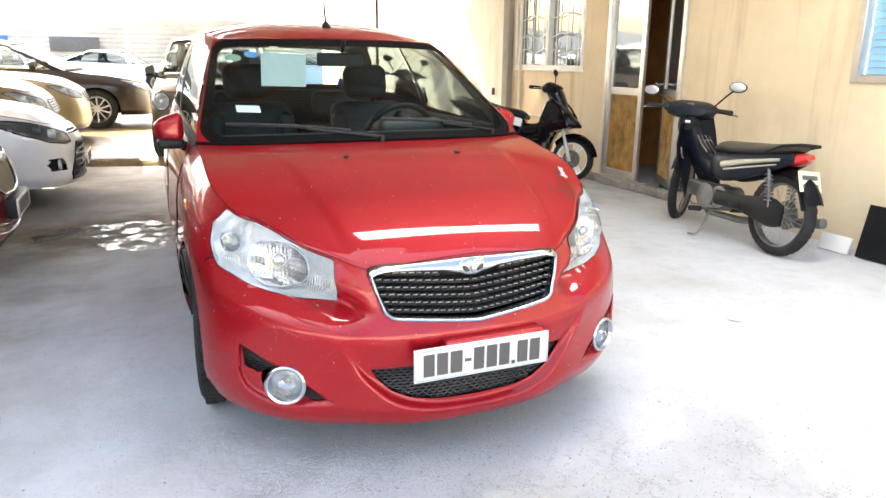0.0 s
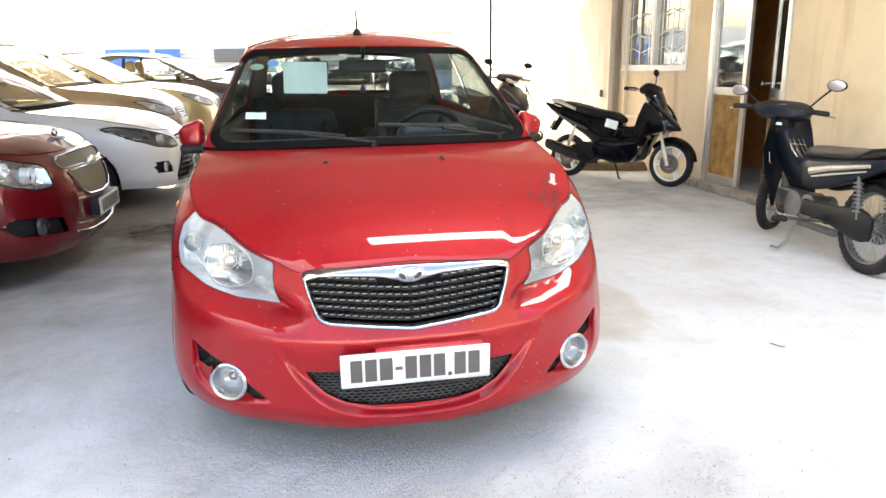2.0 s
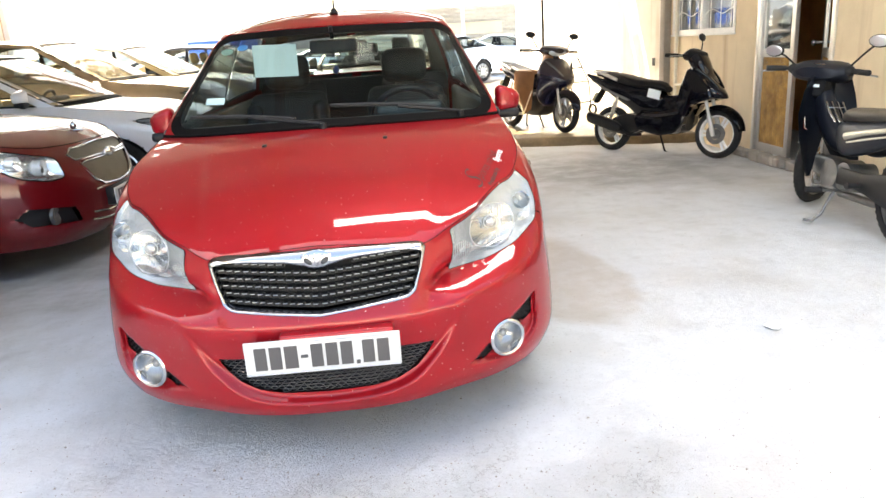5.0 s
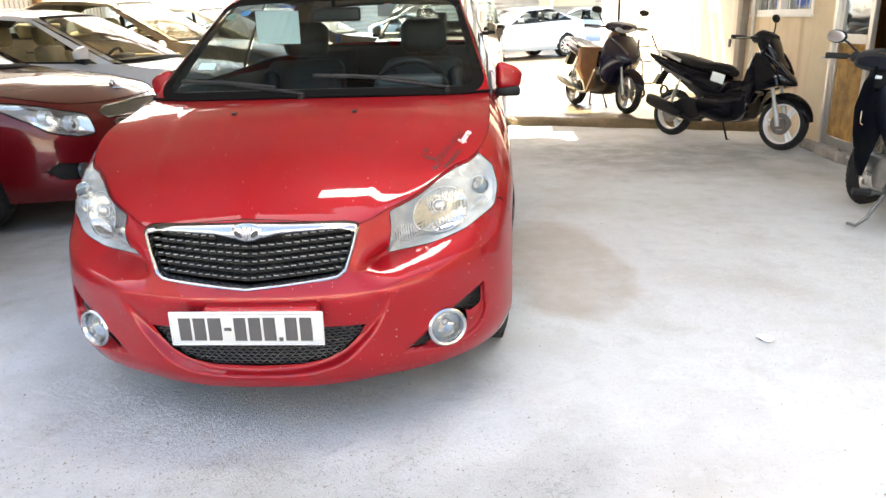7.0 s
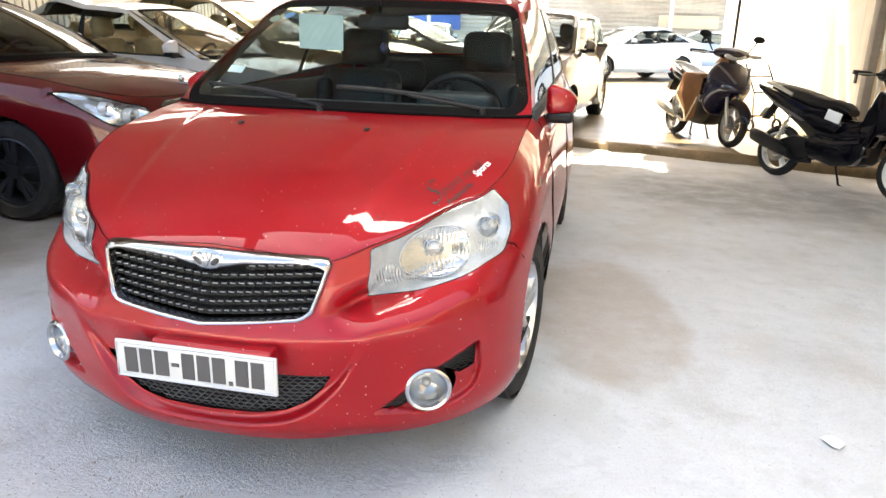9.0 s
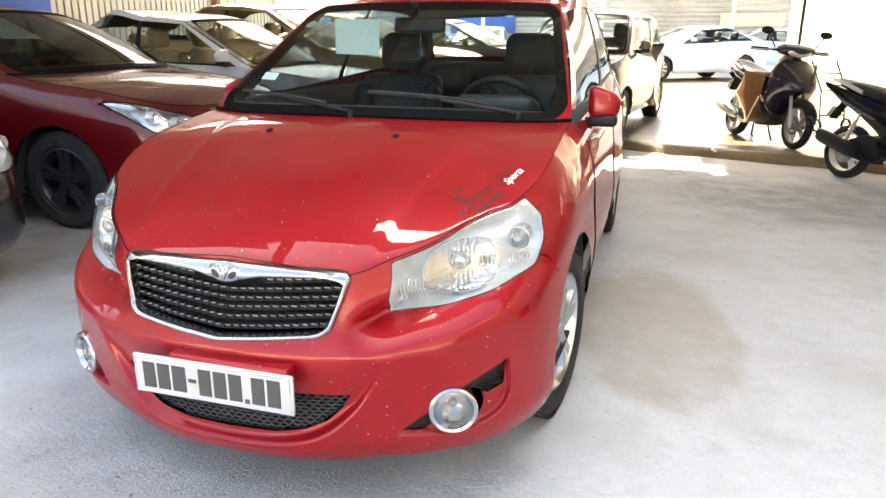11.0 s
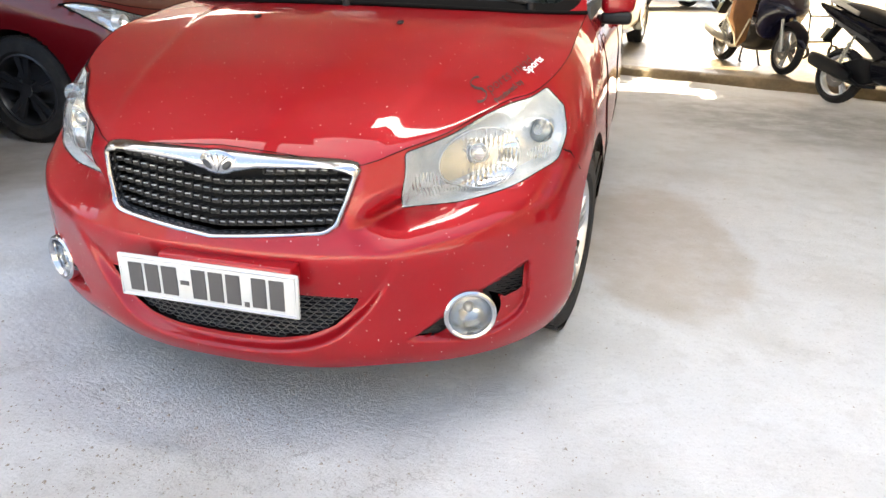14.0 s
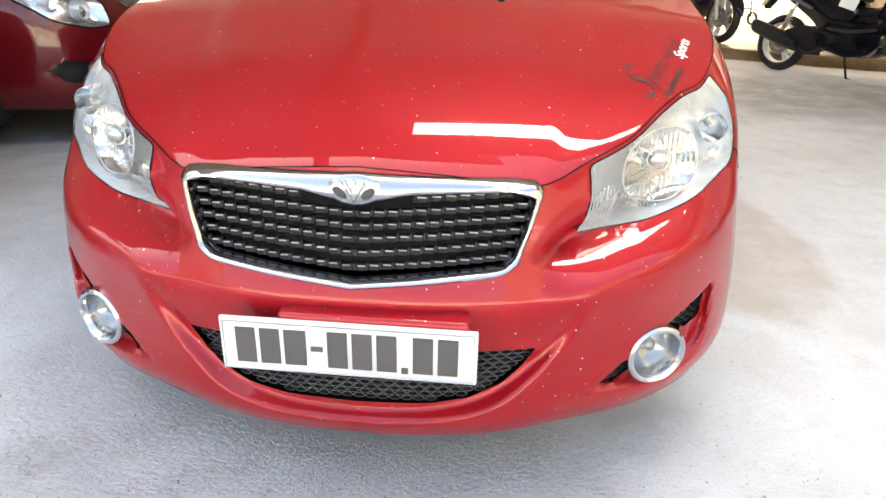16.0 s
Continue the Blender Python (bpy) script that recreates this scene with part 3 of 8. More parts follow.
    _, Tc = sh.top(np.array([sh.s_cowl]))
    x1 = a_rear * Tc[0, 0]
    y1 = cw[0] + (cw[1] - cw[0]) * a_rear**2.2
    b = np.linspace(0, 1, nb)
    bb = b**1.15
    X = E0[:, None, 0] * (1 - bb) + x1[:, None] * bb
    Y = E0[:, None, 1] * (1 - bb) + y1[:, None] * bb
    sedge = sh.s_tip + (sh.s_cowl - sh.s_tip) * bb
    _, Te = sh.top(sedge)
    ce = (a_rear[:, None] ** 4)
    X += ce * (Te[None, :, 0] - X[-1:, :])
    Y += ce * (Te[None, :, 1] - Y[-1:, :])
    Z = sh.hood_z(X, Y)
    Z += ce * (Te[None, :, 2] - Z[-1:, :])
    lip = np.clip(1 - b / 0.04, 0, 1)[None, :]
    Pm = np.stack([X, Y, Z - 0.004 * lip], -1)
    V2, F2 = mirror_pts(*grid_mesh(Pm[:, ::-1]))
    weld("hood", V2, F2, paint, car)
    sh.hood_tree = bvhtree.BVHTree.FromPolygons([tuple(q) for q in V2], [tuple(int(i) for i in f) for f in F2])
    # dark gaps along the hood's edge
    gap = bmesh.new()
    for k in (1, -1):
        pts = [(k * p[0], p[1], p[2] + 0.0005) for p in np.concatenate([E0[:: max(1, na // 20)], Te[1:: max(1, nb // 14)]])]
        tube(gap, pts, c.get("gap", 0.003), 6)
    part("hood_gap", gap, M["seam"], car)

    # greenhouse
    rf, rs, rr = c["roof_front"], c["roof_side"], c["roof_rear"]
    rx, rz = curve([p[1] for p in rs], [p[0] for p in rs]), curve([p[1] for p in rs], [p[2] for p in rs])
    nl, nw = 24, 14
    roof_c = curve(*zip(*c["roof_line"])) if "roof_line" in c else (lambda y: rf[1] + (rr[1] - rf[1]) * (y - rf[0]) / (rr[0] + 0.06 - rf[0]) + c["crown"] * 4 * (y - rf[0]) * (rr[0] + 0.06 - y) / (rr[0] + 0.06 - rf[0]) ** 2)
    al = np.linspace(0, 1, nl)
    wbase = np.stack([al * Tc[0, 0], cw[0] + (cw[1] - cw[0]) * al**2.2, 0 * al], -1)
    wbase[:, 2] = sh.hood_z(wbase[:, 0], np.minimum(wbase[:, 1], cw[1])) * (1 - al**4) + al**4 * Tc[0, 2] + 0.004
    rc = np.array(rs[0], float)
    wtop = np.stack([al * rc[0], rf[0] + (rc[1] - rf[0]) * al**2.0, rf[1] + (rc[2] - rf[1]) * al**2.4], -1)
    w = np.linspace(0, 1, nw)

    def ruled(A, B, wv, bulge):
        n = np.array(bulge, float)
        return A[:, None] * (1 - wv)[None, :, None] + B[:, None] * wv[None, :, None] + n * (4 * wv * (1 - wv))[None, :, None]

    Wd = ruled(wbase, wtop, w, (0, -0.02, 0.02))
    Wd[..., 0] += 0.018 * (al**3)[:, None] * (4 * w * (1 - w))[None, :]
    V2, F2 = mirror_pts(*grid_mesh(Wd[:, ::-1]))
    o = weld("windshield", V2, F2, c.get("ws_glass", M["glass"]), car, "clear windshield glass")
    o.visible_shadow = False
    # painted pillars beside the windshield and the black band round its rounded edge
    wx, ww = np.linspace(0, 1, nl), np.linspace(0, 1, nw)

    def on_ws(u, v, out):
        i, j = min(int(abs(u) * (nl - 1)), nl - 2), min(int(v * (nw - 1)), nw - 2)
        fu, fv = abs(u) * (nl - 1) - i, v * (nw - 1) - j
        q = (Wd[i, j] * (1 - fu) + Wd[i + 1, j] * fu) * (1 - fv) + (Wd[i, j + 1] * (1 - fu) + Wd[i + 1, j + 1] * fu) * fv
        return (math.copysign(q[0], u), q[1] - out * 0.6, q[2] + out * 0.8)

    def rounded(u1, v0, v1, ru, rv, n=9):
        pts = []
        for cu, cv, a0 in ((u1 - ru, v1 - rv, 90), (u1 - ru, v0 + rv, 0)):
            for i in range(n):
                t = radians(a0 - 90.0 * i / (n - 1))
                pts.append((cu + ru * math.cos(t), cv + rv * math.sin(t)))
        top = [(u1 * k / 12, v1) for k in range(12) if u1 * k / 12 < u1 - ru]
        bot = [(p[0], v0) for p in top[::-1]]
        return top + pts + bot

    u_in = c.get("ws_inner", 0.945)
    R1 = rounded(u_in, 0.0, 0.985, 0.09, 0.12)
    R2 = rounded(u_in - c.get("frit", 0.03), 0.055, c.get("frit_top", 0.93), 0.08, 0.10)
    n1 = len(R1)
    i_top, i_bot = next(i for i, p in enumerate(R1) if p[1] < 0.985 - 1e-6), n1 - 1 - next(i for i, p in enumerate(R1[::-1]) if p[1] > 1e-6)
    R0 = [(p[0], 1.0) if i < i_top else ((p[0], 0.0) if i > i_bot else (1.0, p[1])) for i, p in enumerate(R1)]
    R0[i_top - 1] = (1.0, 1.0)
    R0[i_bot + 1 if i_bot + 1 < n1 else i_bot] = (1.0, 0.0)
    for k in (1, -1):
        bm = bmesh.new()
        A0, A1 = [bm.verts.new(on_ws(k * max(p[0], 1e-5), p[1], 0.002)) for p in R0], [bm.verts.new(on_ws(k * max(p[0], 1e-5), p[1], 0.006)) for p in R1]
        A2 = [bm.verts.new(on_ws(k * max(p[0], 1e-5), p[1], -0.006)) for p in R1]
        for i in range(n1 - 1):
            for X, Y in ((A0, A1), (A1, A2)):
                try:
                    bm.faces.new((X[i], X[i + 1], Y[i + 1], Y[i]))
                except ValueError:
                    pass
        bmesh.ops.recalc_face_normals(bm, faces=bm.faces[:])
        part("windshield_pillar", bm, paint, car)
    frit = bmesh.new()
    for k in (1, -1):
        A1, A2 = [frit.verts.new(on_ws(k * max(p[0], 1e-5), p[1], 0.0015)) for p in R1], [frit.verts.new(on_ws(k * max(p[0], 1e-5), p[1], 0.0015)) for p in R2]
        for i in range(n1 - 1):
            frit.faces.new((A1[i], A1[i + 1], A2[i + 1], A2[i]))
    bmesh.ops.recalc_face_normals(frit, faces=frit.faces[:])
    part("windshield_seal", frit, M["seam"], car)
    bm = bmesh.new()
    base_l = [(x, y - 0.004, z + 0.002) for x, y, z in wbase]
    tube(bm, [(-x, y, z) for x, y, z in base_l[:0:-1]] + base_l, 0.007, 8)
    part("cowl_strip", bm, M["seam"], car)
    # sides
    sb = np.linspace(sh.s_cowl, sh.S * c["rear_s"], 60)
    _, B = sh.top(sb)
    p = (sb - sb[0]) / (sb[-1] - sb[0])
    ty = rc[1] + (rr[0] - rc[1]) * p
    Tt = np.stack([rx(ty), ty, rz(ty)], -1)
    w2 = np.linspace(0, 1, 16)
    Sd = ruled(B, Tt, w2, (0.018, 0, 0.0))
    p1, p2, p3, p4 = c["side_glass"]
    wl, wh = 0.04, c.get("glass_top", 0.90)

    def region(lo, hi, a0, a1):
        i = np.where((p >= lo - 1e-6) & (p <= hi + 1e-6))[0]
        pp = np.concatenate([[lo], p[i], [hi]])
        q = np.stack([np.stack([np.interp(pp, p, Sd[:, j, k]) for k in range(3)], -1) for j in range(16)], 1)
        ww = np.linspace(a0, a1, 10)
        return np.stack([np.stack([np.array([np.interp(x, w2, q[r, :, k]) for x in ww]) for k in range(3)], -1) for r in range(len(pp))], 0)

    for k in (1, -1):
        sg = np.array([k, 1, 1])

        def panel(name, lo, hi, a0, a1, mt, inset=0.0, lab=""):
            R = region(lo, hi, a0, a1) * sg - np.array([k * inset, 0, 0])
            V3, F3 = grid_mesh(R)
            q = weld(name, V3, F3 if k < 0 else F3[:, ::-1], mt, car, lab)
            if mt is paint:
                R = region(lo, hi, a0, a1)
                V3, F3 = grid_mesh(R[sorted(set(range(0, len(R), 3)) | {len(R) - 1})][:, ::3] * sg - np.array([k * 0.025, 0, 0]))
                weld("pillar_trim", V3, F3, c.get("liner", M["seat"]), car)
            return q

        panel("front_pillar", 0, p1, 0, 1, paint)
        panel("roof_rail", p1, p4, wh, 1, paint)
        panel("belt_moulding", p1, p4, 0, wl, M["plastic"])
        panel("middle_pillar", p2, p3, wl, wh, M["plastic"])
        panel("rear_pillar", p4, 1, 0, 1, paint)
        for lo, hi, nm in ((p1, p2, "front_side_window"), (p3, p4, "rear_side_window")):
            q = panel(nm, lo, hi, wl, wh, c.get("glazing", M["sideglass"]) if c.get("clear") else M["tint"], 0.004, "side window glass")
            q.visible_shadow = False
    # roof
    e1 = np.concatenate([wtop[:-1], Tt])      # half ring from the front's middle to the rear corner
    yr = np.linspace(0, 1, 20)
    R = []
    for t in np.linspace(0, 1, 30):
        # lines across the roof: from the middle to the edge
        yc = rf[0] + (rr[0] + 0.06 - rf[0]) * t
        ye = rc[1] + (rr[0] - rc[1]) * t
        ex, ez = float(rx(ye)), float(rz(ye))
        zc = float(roof_c(yc))
        if t == 0:
            row = [(al[int(i)] * rc[0], wtop[int(i), 1], wtop[int(i), 2]) for i in np.linspace(0, nl - 1, 20)]
        else:
            row = [(ex * u, yc + (ye - yc) * u**2.0, zc + (ez - zc) * u**2.6) for u in yr]
        R.append(row)
    V2, F2 = mirror_pts(*grid_mesh(np.array(R)))
    weld("roof", V2, F2, paint, car)
    V2, F2 = mirror_pts(*grid_mesh(np.array(R)[::2, ::2] * np.array([0.96, 1, 1]) - np.array([0, 0, 0.03])))
    weld("headliner", V2, F2, c.get("liner", M["seat"]), car)
    # tailgate and rear window
    sr = np.linspace(sh.S * c["rear_s"], sh.S, 20)
    _, B3 = sh.top(sr)
    last = np.array(R[-1])[::-1]
    T3 = np.stack([np.interp(np.linspace(0, 1, 20), np.linspace(0, 1, 20), last[:, k]) for k in range(3)], -1)
    Rr = ruled(B3, T3, np.linspace(0, 1, 12), (0, 0.02, 0.02))
    gl = Rr[:, 2:11]
    V2, F2 = mirror_pts(*grid_mesh(gl))
    q = weld("rear_window", V2, F2, M["glass"], car, "rear window glass")
    q.visible_shadow = False
    for sl in (Rr[:, :3], Rr[:, 10:]):
        V2, F2 = mirror_pts(*grid_mesh(sl))
        weld("tailgate_panel", V2, F2, paint, car)
        V2, F2 = mirror_pts(*grid_mesh(sl[::2] - np.array([0, 0.03, 0.01])))
        weld("tailgate_trim", V2, F2, c.get("liner", M["seat"]), car)

    # floor pan and wheel wells
    us = np.linspace(0, sh.S, 60)
    lo = sh.wrap(us, np.zeros(60))
    ring = [(q[0] * 0.97, q[1] * 0.99 + 0.02, q[2] + 0.03) for q in lo]
    bm = bmesh.new()
    top = []
    for k in range(60):
        top.append((bm.verts.new(ring[k]), bm.verts.new((-ring[k][0], ring[k][1], ring[k][2]))))
    for k in range(59):
        try:
            bm.faces.new((top[k][0], top[k + 1][0], top[k + 1][1], top[k][1]))
        except ValueError:
            pass
    part("underbody", bm, M["under"], car)
    for wy in c["axles"]:
        for k in (1, -1):
            bm = bmesh.new()
            ar = [(wy + (wr + 0.05) * math.cos(t), wr + (wr + 0.05) * math.sin(t)) for t in np.linspace(-0.18, math.pi + 0.18, 22)]
            xo = [min(c["half"] - 0.012, float(np.interp(y, sh.fy(us)[:45], sh.fx(us)[:45])) - 0.03) for y, z in ar]
            A = [bm.verts.new((k * xo[i], y, z)) for i, (y, z) in enumerate(ar)]
            D = [bm.verts.new((k * (c["half"] - 0.30), y, z)) for y, z in ar]
            for i in range(21):
                bm.faces.new((A[i], A[i + 1], D[i + 1], D[i]))
            bm.faces.new(D)
            part("wheel_well", bm, M["under"], car)
    for i, wy in enumerate(c["axles"]):
        for k in (1, -1):
            wheel(car, (k * (c["half"] - c["tyre_w"] / 2 - c.get("inset", 0.04)), wy, wr), wr, c["tyre_w"], c["rim_r"], c["spokes"], k, M["rubber"], c["rim"], c.get("steered", 0.0) if i == 0 else 0.0)

    # lamps
    for k in (1, -1):
        head_lamp(car, c["lamp"], front, k, c)
    # mirrors
    mx, my, mz = c["mirror"]
    for k in (1, -1):
        q = new("side_mirror")
        q.parent = car
        q.matrix_basis = pose(k * mx, my, mz)
        bm = bmesh.new()
        box(bm, (0, 0, 0.026), (0.112, 0.088, 0.122), 0.030, None, 5)
        for v in bm.verts:      # tall and upright at the door, drawn down and back towards the tip
            t = 0.5 + k * v.co.x / 0.112
            v.co.z = -0.035 + (v.co.z + 0.035) * (1.02 - 0.34 * t * t)
            v.co.y += 0.035 * t * t
            v.co.x += k * 0.012 * math.sin(max(0.0, min(1.0, (v.co.z + 0.03) / 0.11)) * math.pi) * t
        part("mirror_cap", bm, c.get("mirror_paint", paint), q)
        bm = bmesh.new()
        box(bm, (k * 0.002, 0.012, -0.046), (0.112, 0.095, 0.044), 0.016, None, 3)
        box(bm, (-k * 0.09, 0.03, -0.056), (0.11, 0.06, 0.042), 0.014, (0, k * 8, 0), 3)
        part("mirror_foot", bm, M["plastic"], q)
        bm = bmesh.new()
        box(bm, (0, 0.046, 0.012), (0.100, 0.004, 0.070), 0.0015, (0, 0, k * 12))
        part("mirror_glass", bm, M["chrome"], q)
    # cabin
    hx = c["half"] * 0.42
    yb = c["seat_y"]
    um = c.get("trim_mat", M["seat"])
    for k in (1, -1):
        seat_part(car, k * hx, yb, c.get('seat_z', 0.50), um)
        seat_part(car, k * hx * 0.95, yb + 0.82, c.get('seat_z', 0.50) - c.get('rear_drop', 0.05), um, 16, 0.5, "rear_seat")
    bm = bmesh.new()
    dz = c["cowl_z"]
    box(bm, (0, cw[1] + 0.30, dz - 0.09), (c["half"] * 1.62, 0.62, 0.16), 0.06, (-6, 0, 0), 4)
    box(bm, (hx, cw[1] + 0.50, dz - 0.02), (0.36, 0.22, 0.10), 0.045, (-10, 0, 0), 4)
    box(bm, (0, cw[1] + 0.62, dz - 0.3), (0.32, 0.3, 0.5), 0.05, None, 3)
    part("dashboard", bm, M["dash"], car)
    q = new("steering_wheel")
    q.parent = car
    q.matrix_basis = pose(*c["steer"]) if "steer" in c else pose(hx, cw[1] + 0.6, dz - 0.07, 117, 0, 0)
    bm = bmesh.new()
    tube(bm, [(0.185 * math.cos(t), 0.185 * math.sin(t), 0) for t in np.linspace(0, 2 * math.pi, 40)[:-1]], 0.017, 10, True)
    box(bm, (0, -0.02, -0.01), (0.16, 0.12, 0.05), 0.02)
    for t in (0.1, math.pi - 0.1, 1.5 * math.pi):
        tube(bm, [(0, -0.02, -0.01), (0.185 * math.cos(t), 0.185 * math.sin(t), 0)], 0.018, 8)
    part("steering_rim", bm, M["plastic"], q)
    # cabin floor and door linings keep the inside dark
    bm = bmesh.new()
    box(bm, (0, (d1 + d3) / 2, 0.36), (c["half"] * 1.75, d3 - d1 + 0.9, 0.04), 0.01)
    for k in (1, -1):
        box(bm, (k * (c["half"] - 0.115), (d1 + d3) / 2, 0.675), (0.05, d3 - d1 + 0.16, 0.62), 0.02)
    box(bm, (0, d3 + 0.30, 0.39 + c.get("rear_lining", 0.62) / 2), (c["half"] * 1.66, 0.05, c.get("rear_lining", 0.62)), 0.02)
    part("cabin_lining", bm, um, car)
    wt = bvhtree.BVHTree.FromPolygons([tuple(p) for p in Wd.reshape(-1, 3)], [tuple(int(i) for i in f) for f in grid_mesh(Wd)[1]])

    def pane(x, z, out=0.0):
        """The place on the windshield at x, z."""
        h = wt.ray_cast(Vector((abs(x) + 1e-4, 0, z)), Vector((0, 1, 0)))
        return Vector((x, (h[0].y if h[0] is not None else 1.5) - out, z))

    return car, sh, front, sidep, pane


def head_lamp(car, L, front, k, c):
    """A head lamp: clear cover, dark rim, reflector bowl and bulbs."""
    poly, cups = L["poly"], L["cups"]
    q = new("head_lamp")
    q.parent = car
    pts = resample(poly, 0.012)
    cxm, czm = sum(p[0] for p in pts) / len(pts), sum(p[1] for p in pts) / len(pts)
    yref = front(cxm, czm).y

    def ringed(levels, fy):
        bm = bmesh.new()
        rings = []
        for t in levels:
            ring = []
            for x, z in pts:
                xx, zz = cxm + (x - cxm) * t, czm + (z - czm) * t
                ring.append(bm.verts.new(fy(k * xx, zz, t)))
            rings.append(ring)
        n = len(pts)
        for A, B in zip(rings, rings[1:]):
            for i in range(n):
                bm.faces.new((A[i], A[(i + 1) % n], B[(i + 1) % n], B[i]))
        bm.faces.new(rings[-1])
        bmesh.ops.recalc_face_normals(bm, faces=bm.faces[:])
        return bm

    o = part("lamp_cover", ringed((1.0, 0.985, 0.93, 0.8, 0.6, 0.4, 0.2, 0.05), lambda x, z, t: front(x, z, 0.004 + 0.006 * (1 - t) ** 0.5)), L.get("lens", M["clearlens"]), q, "clear lamp cover")
    o.visible_shadow = False
    depth = L.get("depth", 0.07)
    part("reflector", ringed((1.0, 0.97, 0.93, 0.8, 0.6, 0.4, 0.2, 0.05), lambda x, z, t: front(x, z, -depth * min(1.0, (1 - t) * 9) - 0.002)), L.get("bowl", c.get("bowl", M["lamp_in"])), q)
    bm = bmesh.new()
    tube(bm, [front(k * x, z, 0.002) for x, z in pts], L.get("rim", 0.0045), 6, True)
    part("lamp_gasket", bm, L.get("rim_mat", M["seam"]), q)
    for x, z, r, mt in cups:
        bm = bmesh.new()
        y0 = front(k * x, z).y
        spin(bm, [(r * 1.06, y0 + 0.018), (r, y0 + 0.016), (r * 0.9, y0 + 0.04), (r * 0.6, y0 + 0.062), (r * 0.25, y0 + 0.07), (r * 0.25, y0 + 0.075), (r * 1.06, y0 + 0.07)], 28, "y", (k * x, 0, z))
        part("reflector_cup", bm, M[mt], q)
        bm = bmesh.new()
        cyl(bm, (k * x, y0 + 0.074, z), (k * x, y0 + 0.036, z), r * 0.24, r * 0.2, 12)
        ball(bm, (k * x, y0 + 0.036, z), (r * 0.2, r * 0.15, r * 0.2), 6)
        part("bulb", bm, M["alloy"], q)
    for cx, cz, rx, rz, n, bx, bz, br in L.get("bowls", ()):      # a bowl with upright cut flutes and a capped bulb
        bm = bmesh.new()
        nu, nr = n * 6, 14
        rings = []
        for j in range(nr + 1):
            t = 0.14 + 0.86 * j / nr
            ring = []
            for i in range(nu):
                a = 2 * math.pi * i / nu
                ca, sa = math.cos(a), math.sin(a)
                ex, ez = math.copysign(abs(ca) ** 0.75, ca), math.copysign(abs(sa) ** 0.75, sa)
                x, z = cx + rx * t * ex, cz + rz * t * ez
                cutd = 0.0042 * abs(math.sin(math.pi * (x - cx) / 0.0105)) * min(1.0, max(0.0, (t - 0.22) * 4))
                ring.append(bm.verts.new(front(k * x, z, -0.066 + 0.046 * t * t + cutd)))
            rings.append(ring)
        for A, B in zip(rings, rings[1:]):
            for i in range(nu):
                bm.faces.new((A[i], A[(i + 1) % nu], B[(i + 1) % nu], B[i]))
        bmesh.ops.recalc_face_normals(bm, faces=bm.faces[:])
        part("facet_bowl", bm, M["lamp_facet"], q)
        bm = bmesh.new()
        tube(bm, [front(k * (cx + rx * 1.01 * math.cos(a)), cz + rz * 1.01 * math.sin(a), -0.017) for a in np.linspace(0, 2 * math.pi, 36, endpoint=False)], 0.0014, 6, True)
        part("bowl_rim", bm, M["alloy"], q)
        bm = bmesh.new()
        p = front(k * bx, bz, -0.026)
        spin(bm, [(br * 0.05, p.y - 0.004), (br * 0.55, p.y - 0.003), (br * 0.9, p.y), (br, p.y + 0.006), (br * 0.8, p.y + 0.034)], 24, "y", (k * bx, 0, bz))
        part("bulb_cap", bm, M["lamp_cap"], q)
        bm = bmesh.new()
        tube(bm, [Vector((k * bx + br * 1.3 * math.cos(a), p.y + 0.006, bz + br * 1.3 * math.sin(a))) for a in np.linspace(0, 2 * math.pi, 24, endpoint=False)], 0.0018, 6, True)
        for s in (0.5, 2.6, 4.4):
            tube(bm, [Vector((k * bx + br * u * math.cos(s), p.y + 0.008 + 0.01 * (u - 1), bz + br * u * math.sin(s))) for u in (0.95, 1.3, 1.8)], 0.0014, 5)
        part("bulb_holder", bm, M["alloy"], q)
    for cx, cz, rx, rz, n in L.get("ribs", ()):      # upright cut ribs of the reflector
        bm = bmesh.new()
        for i in range(n):
            u = -0.95 + 1.9 * i / (n - 1)
            hz = rz * math.sqrt(1 - u * u)
            for s0, s1 in ((-1, -0.28), (0.28, 1)) if abs(u) < 0.3 else ((-1, 1),):
                tube(bm, [front(k * (cx + rx * u), cz + hz * s, -0.030) for s in np.linspace(s0, s1, 4)], rx / n * 0.55, 6)
        part("fluted_reflector", bm, M["lamp_rib"], q)
    return q


